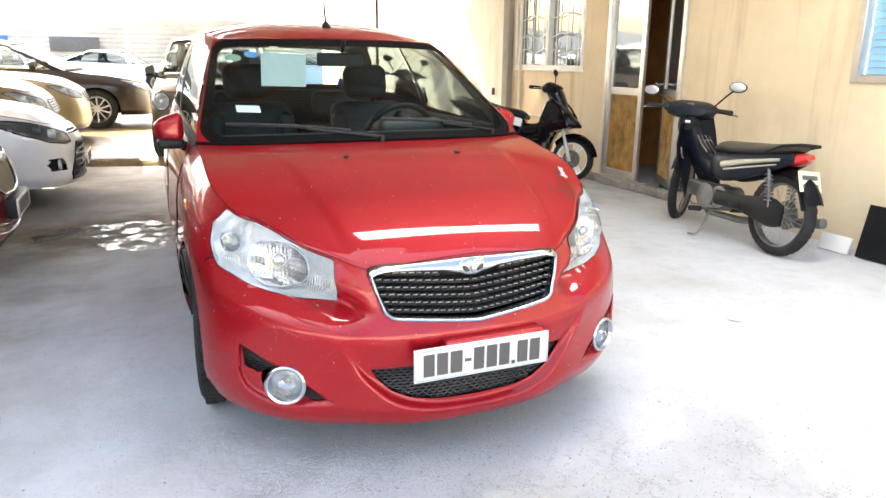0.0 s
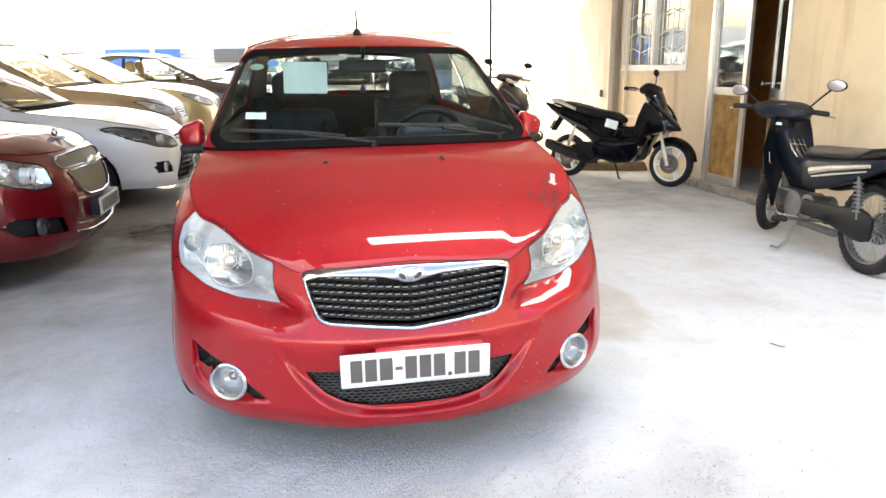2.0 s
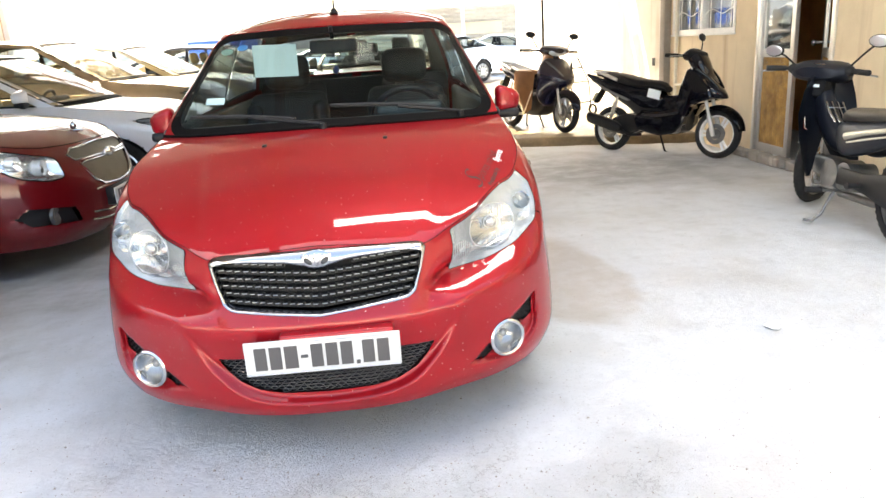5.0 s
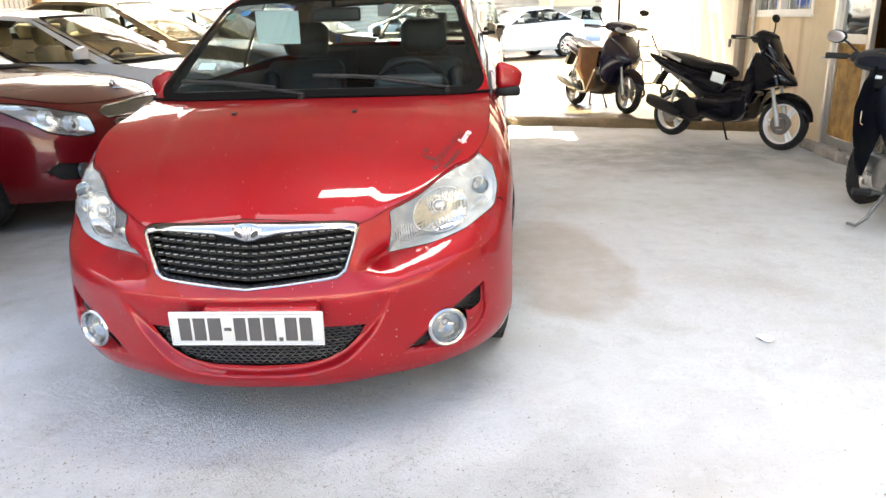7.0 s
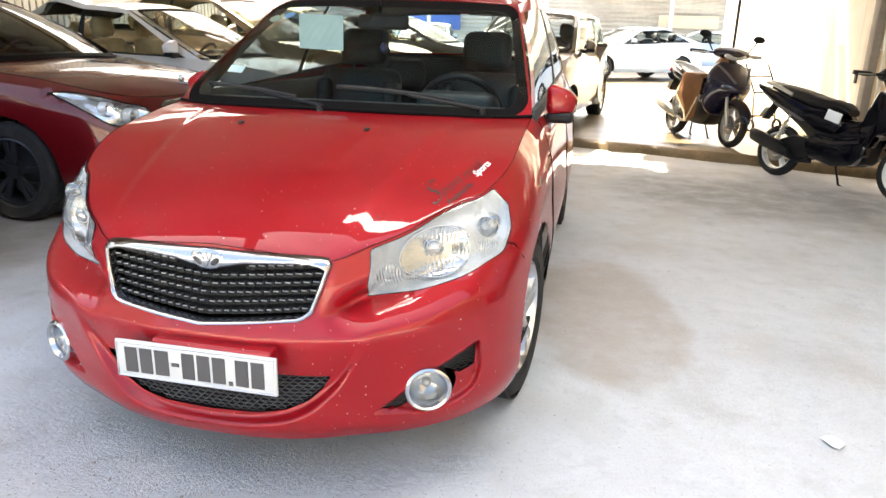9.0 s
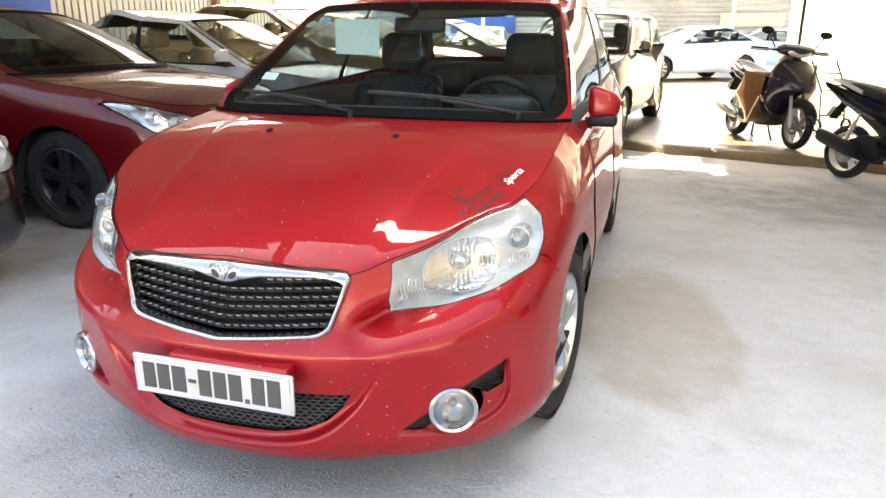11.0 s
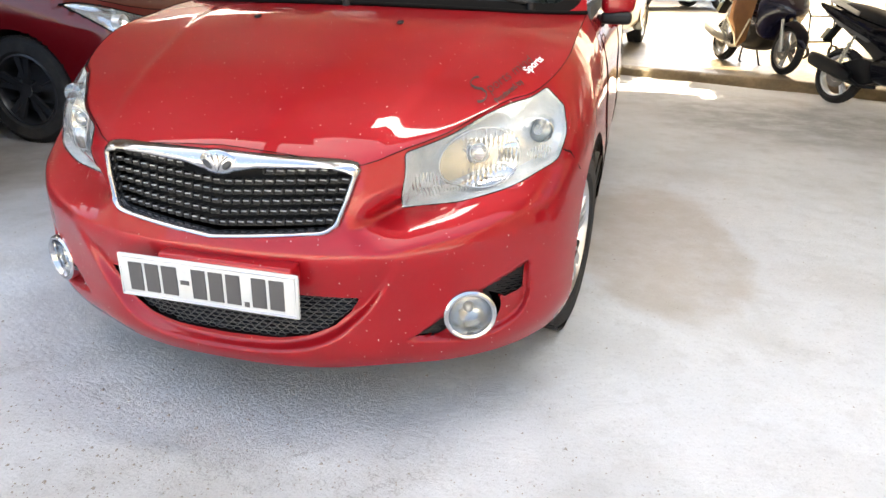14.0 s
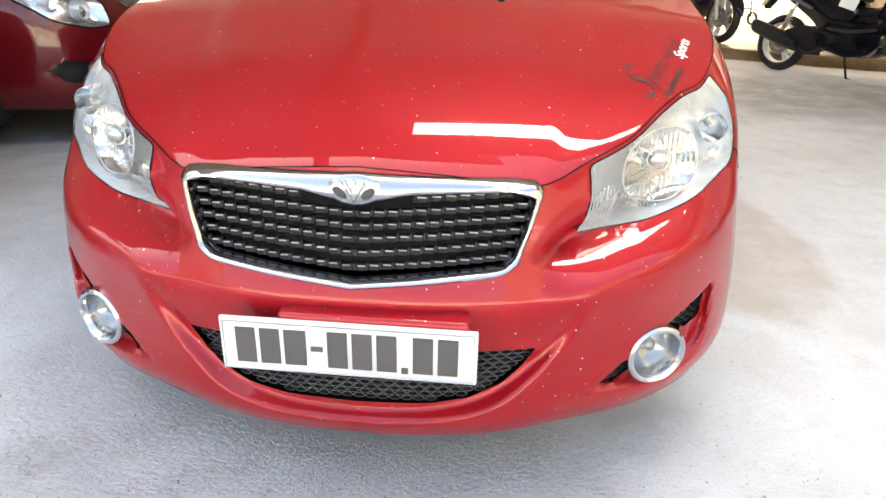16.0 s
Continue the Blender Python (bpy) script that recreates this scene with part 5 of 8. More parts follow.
# ---- the place: floor, slab, walls, roof ----
def concrete(name, base):
    """Worn concrete: pale dust over darker scuffs, grit, a brown stain, a scuffed band, a broad dark blot and a wet
    patch.
    """
    m = mat(name, base, 0.85, 0, 0, 0.06, 0.8, 0.0, 55, dirt=(0.40, 0.385, 0.36), dirt_amt=0.6, dirt_scale=1.1)
    N, L = m.node_tree.nodes, m.node_tree.links
    bs = N["Principled BSDF"]
    tc = N.new("ShaderNodeTexCoord")

    def noise_fac(sc, det, rough=0.6):
        n = N.new("ShaderNodeTexNoise")
        n.inputs["Scale"].default_value, n.inputs["Detail"].default_value, n.inputs["Roughness"].default_value = sc, det, rough
        L.new(tc.outputs["Object"], n.inputs["Vector"])
        return n.outputs["Fac"]

    def rng(f, lo, hi, a=0.0, b=1.0):
        n = N.new("ShaderNodeMapRange")
        n.interpolation_type = "SMOOTHSTEP"
        for i, v in ((1, lo), (2, hi), (3, a), (4, b)):
            n.inputs[i].default_value = v
        L.new(f, n.inputs[0])
        return n.outputs[0]

    def math_op(op, a, b):
        n = N.new("ShaderNodeMath")
        n.operation = op
        for i, v in ((0, a), (1, b)):
            if hasattr(v, "links"):
                L.new(v, n.inputs[i])
            else:
                n.inputs[i].default_value = v
        return n.outputs[0]

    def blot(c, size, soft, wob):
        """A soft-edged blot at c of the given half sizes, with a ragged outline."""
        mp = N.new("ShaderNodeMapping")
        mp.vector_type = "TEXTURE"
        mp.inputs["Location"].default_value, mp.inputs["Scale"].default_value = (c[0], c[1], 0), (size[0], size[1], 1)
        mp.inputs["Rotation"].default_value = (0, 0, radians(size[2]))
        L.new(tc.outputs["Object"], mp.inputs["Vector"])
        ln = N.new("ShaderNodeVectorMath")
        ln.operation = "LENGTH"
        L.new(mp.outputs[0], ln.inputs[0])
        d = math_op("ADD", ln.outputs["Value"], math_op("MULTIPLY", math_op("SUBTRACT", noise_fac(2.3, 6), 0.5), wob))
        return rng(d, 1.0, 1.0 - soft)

    col = bs.inputs["Base Color"].links[0].from_socket

    def lay(c, f):
        nonlocal col
        n = N.new("ShaderNodeMix")
        n.data_type = "RGBA"
        L.new(col, n.inputs[6])
        n.inputs[7].default_value = (*c, 1)
        L.new(f, n.inputs[0])
        col = n.outputs[2]

    lay((0.42, 0.42, 0.40), math_op("MULTIPLY", rng(noise_fac(1.6, 8, 0.65), 0.46, 0.68), 0.45))
    rough_zone = rng(blot((-0.1, -0.55), (2.0, 1.25, 0), 0.7, 0.8), 0.0, 1.0, 0.30, 1.0)
    lay((0.36, 0.36, 0.36), math_op("MULTIPLY", math_op("MULTIPLY", rng(noise_fac(38.0, 8, 0.8), 0.59, 0.68), 0.50), rough_zone))
    crack = rng(math_op("ABSOLUTE", math_op("SUBTRACT", noise_fac(7.0, 10, 0.72), 0.5), 0.0), 0.0, 0.014, 1.0, 0.0)
    crack = math_op("MULTIPLY", math_op("MULTIPLY", crack, rng(noise_fac(3.1, 5), 0.50, 0.60)), rng(rough_zone, 0.5, 1.0))
    lay((0.20, 0.20, 0.195), math_op("MULTIPLY", crack, 0.65))
    lay((0.72, 0.74, 0.76), math_op("MULTIPLY", rng(noise_fac(4.5, 9, 0.72), 0.53, 0.63), 0.40))
    lay((0.33, 0.34, 0.345), math_op("MULTIPLY", rng(noise_fac(9.0, 9, 0.7), 0.45, 0.72), 0.36))
    lay((0.26, 0.27, 0.28), math_op("MULTIPLY", rng(noise_fac(70.0, 6, 0.7), 0.55, 0.68), 0.38))
    lay((0.38, 0.34, 0.29), math_op("MULTIPLY", math_op("MULTIPLY", blot((1.08, 1.72), (0.44, 0.86, 8), 0.25, 0.8), rng(noise_fac(5.0, 8, 0.7), 0.30, 0.62, 0.55, 1.0)), 0.66))
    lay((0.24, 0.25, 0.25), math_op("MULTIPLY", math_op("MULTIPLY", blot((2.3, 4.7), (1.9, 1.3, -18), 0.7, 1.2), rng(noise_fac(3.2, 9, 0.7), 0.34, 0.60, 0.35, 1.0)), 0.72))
    # broad dark brown blot spread over the floor of the car row
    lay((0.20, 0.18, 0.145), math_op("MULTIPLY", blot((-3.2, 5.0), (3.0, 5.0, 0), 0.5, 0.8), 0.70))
    wet = math_op("MAXIMUM", blot((-1.25, 4.0), (0.60, 0.26, 14), 0.12, 2.2), blot((-0.95, 3.6), (0.34, 0.30, 40), 0.12, 2.6))
    wet = math_op("MULTIPLY", wet, rng(noise_fac(7.0, 9, 0.72), 0.40, 0.54))
    lay((0.13, 0.105, 0.075), math_op("MULTIPLY", blot((-1.25, 3.95), (1.05, 0.66, 14), 0.6, 1.4), 0.85))
    lay((0.10, 0.085, 0.065), math_op("MULTIPLY", wet, 0.85))
    L.new(col, bs.inputs["Base Color"])
    L.new(rng(wet, 0.0, 1.0, 0.85, 0.12), bs.inputs["Roughness"])
    bp = N.new("ShaderNodeBump")
    bp.inputs["Strength"].default_value, bp.inputs["Distance"].default_value = 1.0, 0.016
    h = math_op("ADD", math_op("MULTIPLY", noise_fac(2.0, 4), 1.0), math_op("MULTIPLY", math_op("ADD", math_op("MULTIPLY", noise_fac(24.0, 12, 0.78), 1.1), math_op("MULTIPLY", noise_fac(95.0, 6, 0.7), 0.6)), rough_zone))
    L.new(math_op("MULTIPLY", h, math_op("SUBTRACT", 1.0, math_op("MULTIPLY", wet, 0.92))), bp.inputs["Height"])
    L.new(bp.outputs[0], bs.inputs["Normal"])
    return m


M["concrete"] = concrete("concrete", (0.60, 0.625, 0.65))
M["slab"] = mat("old_concrete", (0.20, 0.15, 0.09), 0.30, 0, 0.15, 0.40, 2.2, 0.7, 22, dirt=(0.10, 0.075, 0.045), dirt_amt=0.8, dirt_scale=1.6)
M["cream"] = mat("cream_plaster", (0.77, 0.635, 0.44), 0.85, 0, 0, 0.05, 1.0, 0.2, 50, dirt=(0.55, 0.42, 0.26), dirt_amt=0.5, dirt_scale=1.3)


def streaks(m, color, amt):
    """Rain and rust marks running down a wall."""
    N, L = m.node_tree.nodes, m.node_tree.links
    b = N["Principled BSDF"]
    tc, mp, nz, mr, mx = N.new("ShaderNodeTexCoord"), N.new("ShaderNodeMapping"), N.new("ShaderNodeTexNoise"), N.new("ShaderNodeMapRange"), N.new("ShaderNodeMix")
    mp.inputs["Scale"].default_value = (6.0, 6.0, 0.55)
    nz.inputs["Scale"].default_value, nz.inputs["Detail"].default_value = 1.0, 7.0
    mr.inputs[1].default_value, mr.inputs[2].default_value, mr.inputs[4].default_value = 0.55, 0.78, amt
    mx.data_type = "RGBA"
    L.new(tc.outputs["Object"], mp.inputs[0])
    L.new(mp.outputs[0], nz.inputs["Vector"])
    L.new(nz.outputs["Fac"], mr.inputs[0])
    L.new(mr.outputs[0], mx.inputs[0])
    L.new(b.inputs["Base Color"].links[0].from_socket, mx.inputs[6])
    mx.inputs[7].default_value = (*color, 1)
    L.new(mx.outputs[2], b.inputs["Base Color"])


streaks(M["cream"], (0.42, 0.27, 0.14), 0.6)
M["whitewall"] = mat("white_plaster", (0.70, 0.67, 0.59), 0.85, 0, 0, 0.05, 1.0, 0.2, 50, dirt=(0.55, 0.46, 0.34), dirt_amt=0.5, dirt_scale=1.1)
streaks(M["whitewall"], (0.40, 0.30, 0.18), 0.6)
M["cement"] = mat("bare_cement", (0.30, 0.27, 0.24), 0.9, 0, 0, 0.15, 4.0, 0.3, 40)
M["alu"] = mat("aluminium", (0.62, 0.60, 0.57), 0.35, 0.9, 0, 0.06, 10)
M["winglass"] = mat("window_glass", (0.30, 0.32, 0.33), 0.03, 0.85, 0, 0.05, 3, 0.25, 2.0)
M["wood"] = mat("brown_board", (0.56, 0.27, 0.08), 0.6, 0, 0, 0.15, 5)
M["fluted"] = mat("yellow_fluted_glass", (0.40, 0.22, 0.06), 0.2, 0, 0.6, 0.4, 9)
M["sheet"] = mat("galvanised_sheet", (0.60, 0.60, 0.58), 0.45, 0.4, 0, 0.1, 1.5, dirt=(0.35, 0.26, 0.18), dirt_amt=0.4, dirt_scale=1.2)
M["roof"] = mat("roof_sheet", (0.42, 0.43, 0.44), 0.5, 0.3, 0, 0.12, 1.5, dirt=(0.25, 0.17, 0.1), dirt_amt=0.4, dirt_scale=1.2)
M["fence"] = mat("cream_fence_sheet", (0.80, 0.74, 0.62), 0.5, 0, 0, 0.06, 2.0)
M["rust"] = mat("rusty_steel", (0.30, 0.15, 0.06), 0.8, 0.2, 0, 0.2, 6, 0.2, 60)
M["whitesteel"] = mat("white_steel", (0.78, 0.78, 0.76), 0.5, 0.1, 0, 0.05, 5)

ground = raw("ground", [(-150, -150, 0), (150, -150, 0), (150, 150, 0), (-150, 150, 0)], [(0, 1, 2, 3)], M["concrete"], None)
tagged(ground, "pale dusty concrete floor with scuffs", "floor", kind="structure")


def kerb_y(x):
    return 7.19 - 0.333 * x


# raised slab with a worn, slightly sloping front edge
bm = bmesh.new()
rows = []
rnd = random.Random(4)
for i in range(61):
    x = -9.0 + 12.75 * i / 60
    w = 0.02 * math.sin(x * 5.1) + 0.015 * math.sin(x * 13.7) + rnd.uniform(-0.01, 0.01)
    y = kerb_y(x) + w
    rows.append([bm.verts.new((x, y - 0.05, -0.01)), bm.verts.new((x, y - 0.02, 0.035)), bm.verts.new((x, y + 0.03, 0.088)), bm.verts.new((x, y + 0.09, 0.10)), bm.verts.new((x, 70, 0.10))])
for A, B in zip(rows, rows[1:]):
    for j in range(4):
        bm.faces.new((A[j], B[j], B[j + 1], A[j + 1]))
slab = part("raised_slab", bm, M["slab"], None, "", True, 0.9)
tagged(slab, "older raised concrete slab with a worn kerb edge", "slab", kind="structure")

WX = 3.75


def wall_piece(parent, y0, y1, z0, z1, x0=WX, t=0.18, m=None):
    part("wall_panel", boxb((x0 + t / 2, (y0 + y1) / 2, (z0 + z1) / 2), (t, y1 - y0, z1 - z0)), m or M["cream"], parent, smooth=False)


wall_e = thing("wall_east", None, "cream plastered wall with rust stains", "wall", kind="structure")
D0, D1, W0, W1 = 3.50, 4.70, 5.17, 6.79
wall_piece(wall_e, -0.6, 0.62, 0, 3.6)
# unseen southward stretch, added to cut the light from the right
wall_piece(wall_e, -6.6, -0.6, 0, 3.6, m=M["cement"])
wall_piece(wall_e, 0.62, 1.77, 0, 1.17)
wall_piece(wall_e, 0.62, 1.77, 2.4, 3.6)
wall_piece(wall_e, 1.77, D0, 0, 3.6)
wall_piece(wall_e, D0, D1, 2.25, 3.6)
wall_piece(wall_e, D1, W0, 0, 3.6)
wall_piece(wall_e, W0, W1, 0, 1.2)
wall_piece(wall_e, W0, W1, 2.35, 3.6)
wall_piece(wall_e, W1, 6.86, 0, 3.6)
pillar = part("corner_pillar", boxb((WX + 0.02, 6.94, 1.8), (0.20, 0.16, 3.6), 0.012), M["cement"])
tagged(pillar, "bare grey cement pillar at the wall's corner", "pillar", kind="structure")
wall_n = thing("wall_north_east", None, "whitewashed plaster wall with stains", "wall", kind="structure")
wall_piece(wall_n, 7.02, 18.0, 0, 3.4, WX + 0.03, 0.18, M["whitewall"])
# rough plinth and door step
bm = bmesh.new()
rnd = random.Random(7)
for i in range(26):
    y = 3.45 + 1.55 * i / 25
    box(bm, (WX - 0.03 + rnd.uniform(-0.02, 0.02), y, 0.045), (rnd.uniform(0.07, 0.12), 0.075, rnd.uniform(0.07, 0.10)), 0.012, (rnd.uniform(-8, 8), rnd.uniform(-8, 8), rnd.uniform(-15, 15)), 1)
sill = part("door_step", bm, M["cement"])
tagged(sill, "broken cement step under the glass door", "step", kind="structure")


def bar_frame(parent, y0, y1, z0, z1, w, x, depth, m, name="frame_bar"):
    """Four bars round an opening in the wall's plane."""
    for c, s in (((x, y0 + w / 2, (z0 + z1) / 2), (depth, w, z1 - z0)), ((x, y1 - w / 2, (z0 + z1) / 2), (depth, w, z1 - z0)),
                 ((x, (y0 + y1) / 2, z0 + w / 2), (depth, y1 - y0 - 2 * w, w)), ((x, (y0 + y1) / 2, z1 - w / 2), (depth, y1 - y0 - 2 * w, w))):
        part(name, boxb(c, s, 0.004, None, 1), m, parent)


# window with two aluminium sashes and a scrolled iron grid
win = thing("window_1", None, "aluminium window with an iron grid", "window", kind="structure")
bar_frame(win, W0, W1, 1.2, 2.35, 0.05, WX + 0.05, 0.12, M["whitesteel"], "window_frame")
part("window_sill", boxb((WX - 0.008, (W0 + W1) / 2, 1.19), (0.03, W1 - W0 + 0.02, 0.024), 0.004), M["whitesteel"], win)
mid = (W0 + W1) / 2
part("window_mullion", boxb((WX + 0.05, mid, 1.775), (0.11, 0.07, 1.05), 0.005), M["whitesteel"], win)
for a, b in ((W0 + 0.05, mid - 0.035), (mid + 0.035, W1 - 0.05)):
    part("window_pane", boxb((WX + 0.07, (a + b) / 2, 1.775), (0.006, b - a, 1.05)), M["winglass"], win, "reflecting window glass")
    for k in range(3):
        y = a + (b - a) * (k + 0.5) / 3
        part("grid_bar", boxb((WX + 0.035, y, 1.775), (0.008, 0.008, 1.05)), M["alu"], win)
    for z in (1.42, 1.60, 1.83, 2.08):
        bm = bmesh.new()
        tube(bm, [(WX + 0.025, a + (b - a) * t, z + 0.025 * math.sin(t * 9.4 + z * 5)) for t in np.linspace(0, 1, 16)], 0.006, 6)
        part("grid_scroll", bm, M["whitesteel"], win)
# second window with a blue louvre
win2 = thing("window_2", None, "window with pale blue slatted blind and grey frame", "window", kind="structure")
bar_frame(win2, 0.62, 1.77, 1.17, 2.4, 0.055, WX + 0.04, 0.12, M["alu"], "window_frame")
M["louvre"] = mat("blue_blind", (0.25, 0.50, 0.72), 0.5, 0, 0, 0.06, 6)
for k in range(24):
    part("blind_slat", boxb((WX + 0.06, 1.195, 1.25 + k * 0.047), (0.012, 1.02, 0.043), 0, (0, 18, 0)), M["louvre"], win2)
# glass door: closed leaf, open leaf, post
door = thing("door_1", None, "aluminium double door, one leaf ajar", "door", kind="structure")


def leaf(parent, m, w, handle):
    q = new("door_leaf")
    q.parent = parent
    q.matrix_basis = m
    h = 2.12
    for c, s in (((0, 0.03, h / 2), (0.04, 0.06, h)), ((0, w - 0.03, h / 2), (0.04, 0.06, h)), ((0, w / 2, 0.04), (0.04, w - 0.12, 0.08)), ((0, w / 2, h - 0.04), (0.04, w - 0.12, 0.08)), ((0, w / 2, 0.91), (0.04, w - 0.12, 0.075))):
        part("leaf_bar", boxb(c, s, 0.004, None, 1), M["alu"], q)
    part("leaf_glass", boxb((0, w / 2, 1.49), (0.006, w - 0.12, 1.10)), M["winglass"], q, "reflecting door glass")
    bm = bmesh.new()
    n = 12
    for i in range(n):
        cyl(bm, (-0.004, 0.06 + (w - 0.12) * (i + 0.5) / n, 0.08), (-0.004, 0.06 + (w - 0.12) * (i + 0.5) / n, 0.873), (w - 0.12) / n * 0.40, None, 8)
    part("fluted_panel", bm, M["fluted"], q, "yellow fluted lower panel")
    if handle:
        for k in (-1, 1):
            bm = bmesh.new()
            cyl(bm, (k * 0.02, w - 0.03, 0.99), (k * 0.075, w - 0.03, 0.99), 0.013, 0.013, 12)
            ball(bm, (k * 0.09, w - 0.03, 0.99), (0.025, 0.027, 0.027), 8)
            part("door_knob", bm, M["chrome"], q, "chrome knob")
        part("lock_plate", boxb((0, w + 0.001, 0.99), (0.03, 0.004, 0.16), 0.001), M["chrome"], q)
    return q


leaf(door, pose(WX + 0.03, 4.10, 0.09), 0.58, False)
leaf(door, pose(WX + 0.03, 3.56, 0.09, 0, 0, -25), 0.55, True)
for y in (D0 + 0.02, D1 - 0.02):
    part("door_post", boxb((WX + 0.03, y, 1.13), (0.10, 0.05, 2.26), 0.005), M["alu"], door)
# room behind the door
room = thing("room_beyond", None, "dim brown room behind the door", "room", kind="structure")
part("room_wall", boxb((5.15, 4.4, 1.5), (0.1, 5.0, 3.0)), M["wood"], room)
part("room_wall", boxb((4.52, 6.75, 1.5), (1.16, 0.1, 3.0)), M["wood"], room)
part("room_wall", boxb((4.52, 1.95, 1.5), (1.16, 0.1, 3.0)), M["wood"], room)
part("room_ceiling", boxb((4.57, 4.4, 3.0), (1.26, 5.0, 0.1)), M["wood"], room)
cab = part("cabinet", boxb((4.80, 4.35, 0.45), (0.5, 0.5, 0.9), 0.02), M["wood"])
tagged(cab, "low brown wooden cabinet inside the room", "cabinet")
bm = bmesh.new()
spin(bm, [(0.12, 0.0), (0.16, 0.30), (0.165, 0.31), (0.15, 0.30), (0.11, 0.012)], 28, "z", (4.18, 4.02, 0.0))
pail = part("bucket", bm, M["green"])
tagged(pail, "green plastic bucket on the floor behind the door", "bucket")

# ---- roof over the near part, on steel beams ----
roof = thing("ceiling", None, "corrugated steel roof over purlins", "roof", kind="structure")
EAVE = 11.2
HOLE = (-0.85, 0.10, 7.85, 9.05)     # a missing sheet


def corrugated(name, x0, x1, y0, y1, z, m, parent, pitch=0.16, amp=0.018, slope=0.0):
    bm = bmesh.new()
    n = max(2, int((x1 - x0) / pitch * 4))
    A, B = [], []
    for i in range(n + 1):
        x = x0 + (x1 - x0) * i / n
        dz = amp * math.sin(i * math.pi / 2 + 0.4) + slope * (x - x0)
        A.append(bm.verts.new((x, y0, z + dz)))
        B.append(bm.verts.new((x, y1, z + dz)))
    for i in range(n):
        bm.faces.new((A[i], A[i + 1], B[i + 1], B[i]))
    return part(name, bm, m, parent)


RZ = 3.5
SOUTH = 0.30
LX0, LX1, LY0, LY1 = -0.12, 2.75, 0.78, 1.08     # a strip of translucent roofing
for x0, x1, y0, y1 in ((-7.4, WX + 0.2, SOUTH, LY0), (-7.4, LX0, LY0 - 0.02, LY1 + 0.02), (LX1, WX + 0.2, LY0 - 0.02, LY1 + 0.02), (-7.4, WX + 0.2, LY1, HOLE[2]), (-3.4, HOLE[0], HOLE[2], HOLE[3]), (HOLE[1], WX + 0.2, HOLE[2], HOLE[3])):
    corrugated("roof_sheet", x0, x1, y0, y1, RZ + (0.004 if x1 == LX0 or x0 == LX1 else 0), M["roof"], roof)
rnd = random.Random(11)
for i in range(8):     # patched roofing with gaps towards the yard
    for j in range(5):
        if rnd.random() < 0.72:
            x0, y0 = -3.4 + i * 0.92 + rnd.uniform(0, 0.2), HOLE[3] + j * 0.42 + rnd.uniform(0, 0.1)
            corrugated("roof_patch", x0, x0 + rnd.uniform(0.6, 0.95), y0, y0 + rnd.uniform(0.30, 0.44), RZ, M["roof"], roof)
for i in range(14):     # broken edges of the missing sheet
    e, t = i % 4, rnd.random()
    cx = HOLE[0] + (HOLE[1] - HOLE[0]) * (t if e < 2 else (e - 2))
    cy = HOLE[2] + (HOLE[3] - HOLE[2]) * (t if e > 1 else e)
    w, h = rnd.uniform(0.08, 0.22), rnd.uniform(0.08, 0.22)
    corrugated("roof_patch", cx - w, cx + w, cy - h, cy + h, RZ + 0.006 + 0.002 * i, M["roof"], roof)
corrugated("roof_light", LX0 - 0.05, LX1 + 0.05, LY0 - 0.05, LY1 + 0.05, RZ + 0.03, mat("translucent_roofing", (0.8, 0.85, 0.88), 0.4, 0, 0, 0.04, 3), roof)
strip = new("roof_light_glow", bpy.data.lights.new("roof_light_glow", "AREA"))
strip.data.shape, strip.data.size, strip.data.size_y = "RECTANGLE", LX1 - LX0, LY1 - LY0
strip.data.energy, strip.data.color = STRIP_W, (0.93, 0.97, 1.0)
strip.matrix_world = pose((LX0 + LX1) / 2, (LY0 + LY1) / 2, RZ - 0.03, 0, 0, 4)
for y in (SOUTH + 0.07, 1.6, 2.4, 4.6, 6.8, 9.05, 11.1):
    part("purlin", boxb(((WX - 7.4) / 2, y, RZ - 0.09), (WX + 7.4, 0.06, 0.12)), M["rust"], roof)
for x in (-7.3, -3.6, -0.9, WX - 0.08):
    part("roof_beam", boxb((x, 5.4, RZ - 0.25), (0.1, 11.5, 0.2)), M["rust"], roof)

# unseen board added at the eave to keep bright sky off the hatchback's roof
part("eave_fascia", boxb(((WX - 3.4) / 2, EAVE + 0.02, RZ - 0.16), (WX + 3.4, 0.03, 0.42)), M["rust"], roof)

# fence along the far side
fence = thing("wall_west", None, "cream corrugated fence with dark ribs", "fence", kind="structure")
for i in range(150):
    y = -6.6 + i * 0.128
    part("fence_board", boxb((-7.0, y, 1.75), (0.02, 0.092, 3.5), 0, None), M["fence"], fence)
part("fence_backing", boxb((-7.06, 3.0, 1.75), (0.02, 19.4, 3.5)), M["rust"], fence)
for y in (4.4, 10.4, 12.6):
    part("fence_post", boxb((-6.93, y, 1.75), (0.10, 0.16, 3.5), 0.01), M["rust"] if y != 12.6 else M["whitesteel"], fence)
banner = part("banner", boxb((-6.975, 6.2, 2.05), (0.02, 0.9, 1.5), 0.004), M["blue"])
tagged(banner, "blue banner hung on the fence", "banner")
# unseen wall made up at the south end, pale to light bumper and floor
back = thing("wall_south", None, "low pale wall added unseen at the south end to bounce light", "wall", kind="structure")
part("wall_panel", boxb((-1.6, -6.7, 0.6), (11.0, 0.2, 1.2)), mat("bounce_wall_render", (0.55, 0.54, 0.51), 0.9, 0, 0, 0.12, 2.0, 0.3, 40), back)


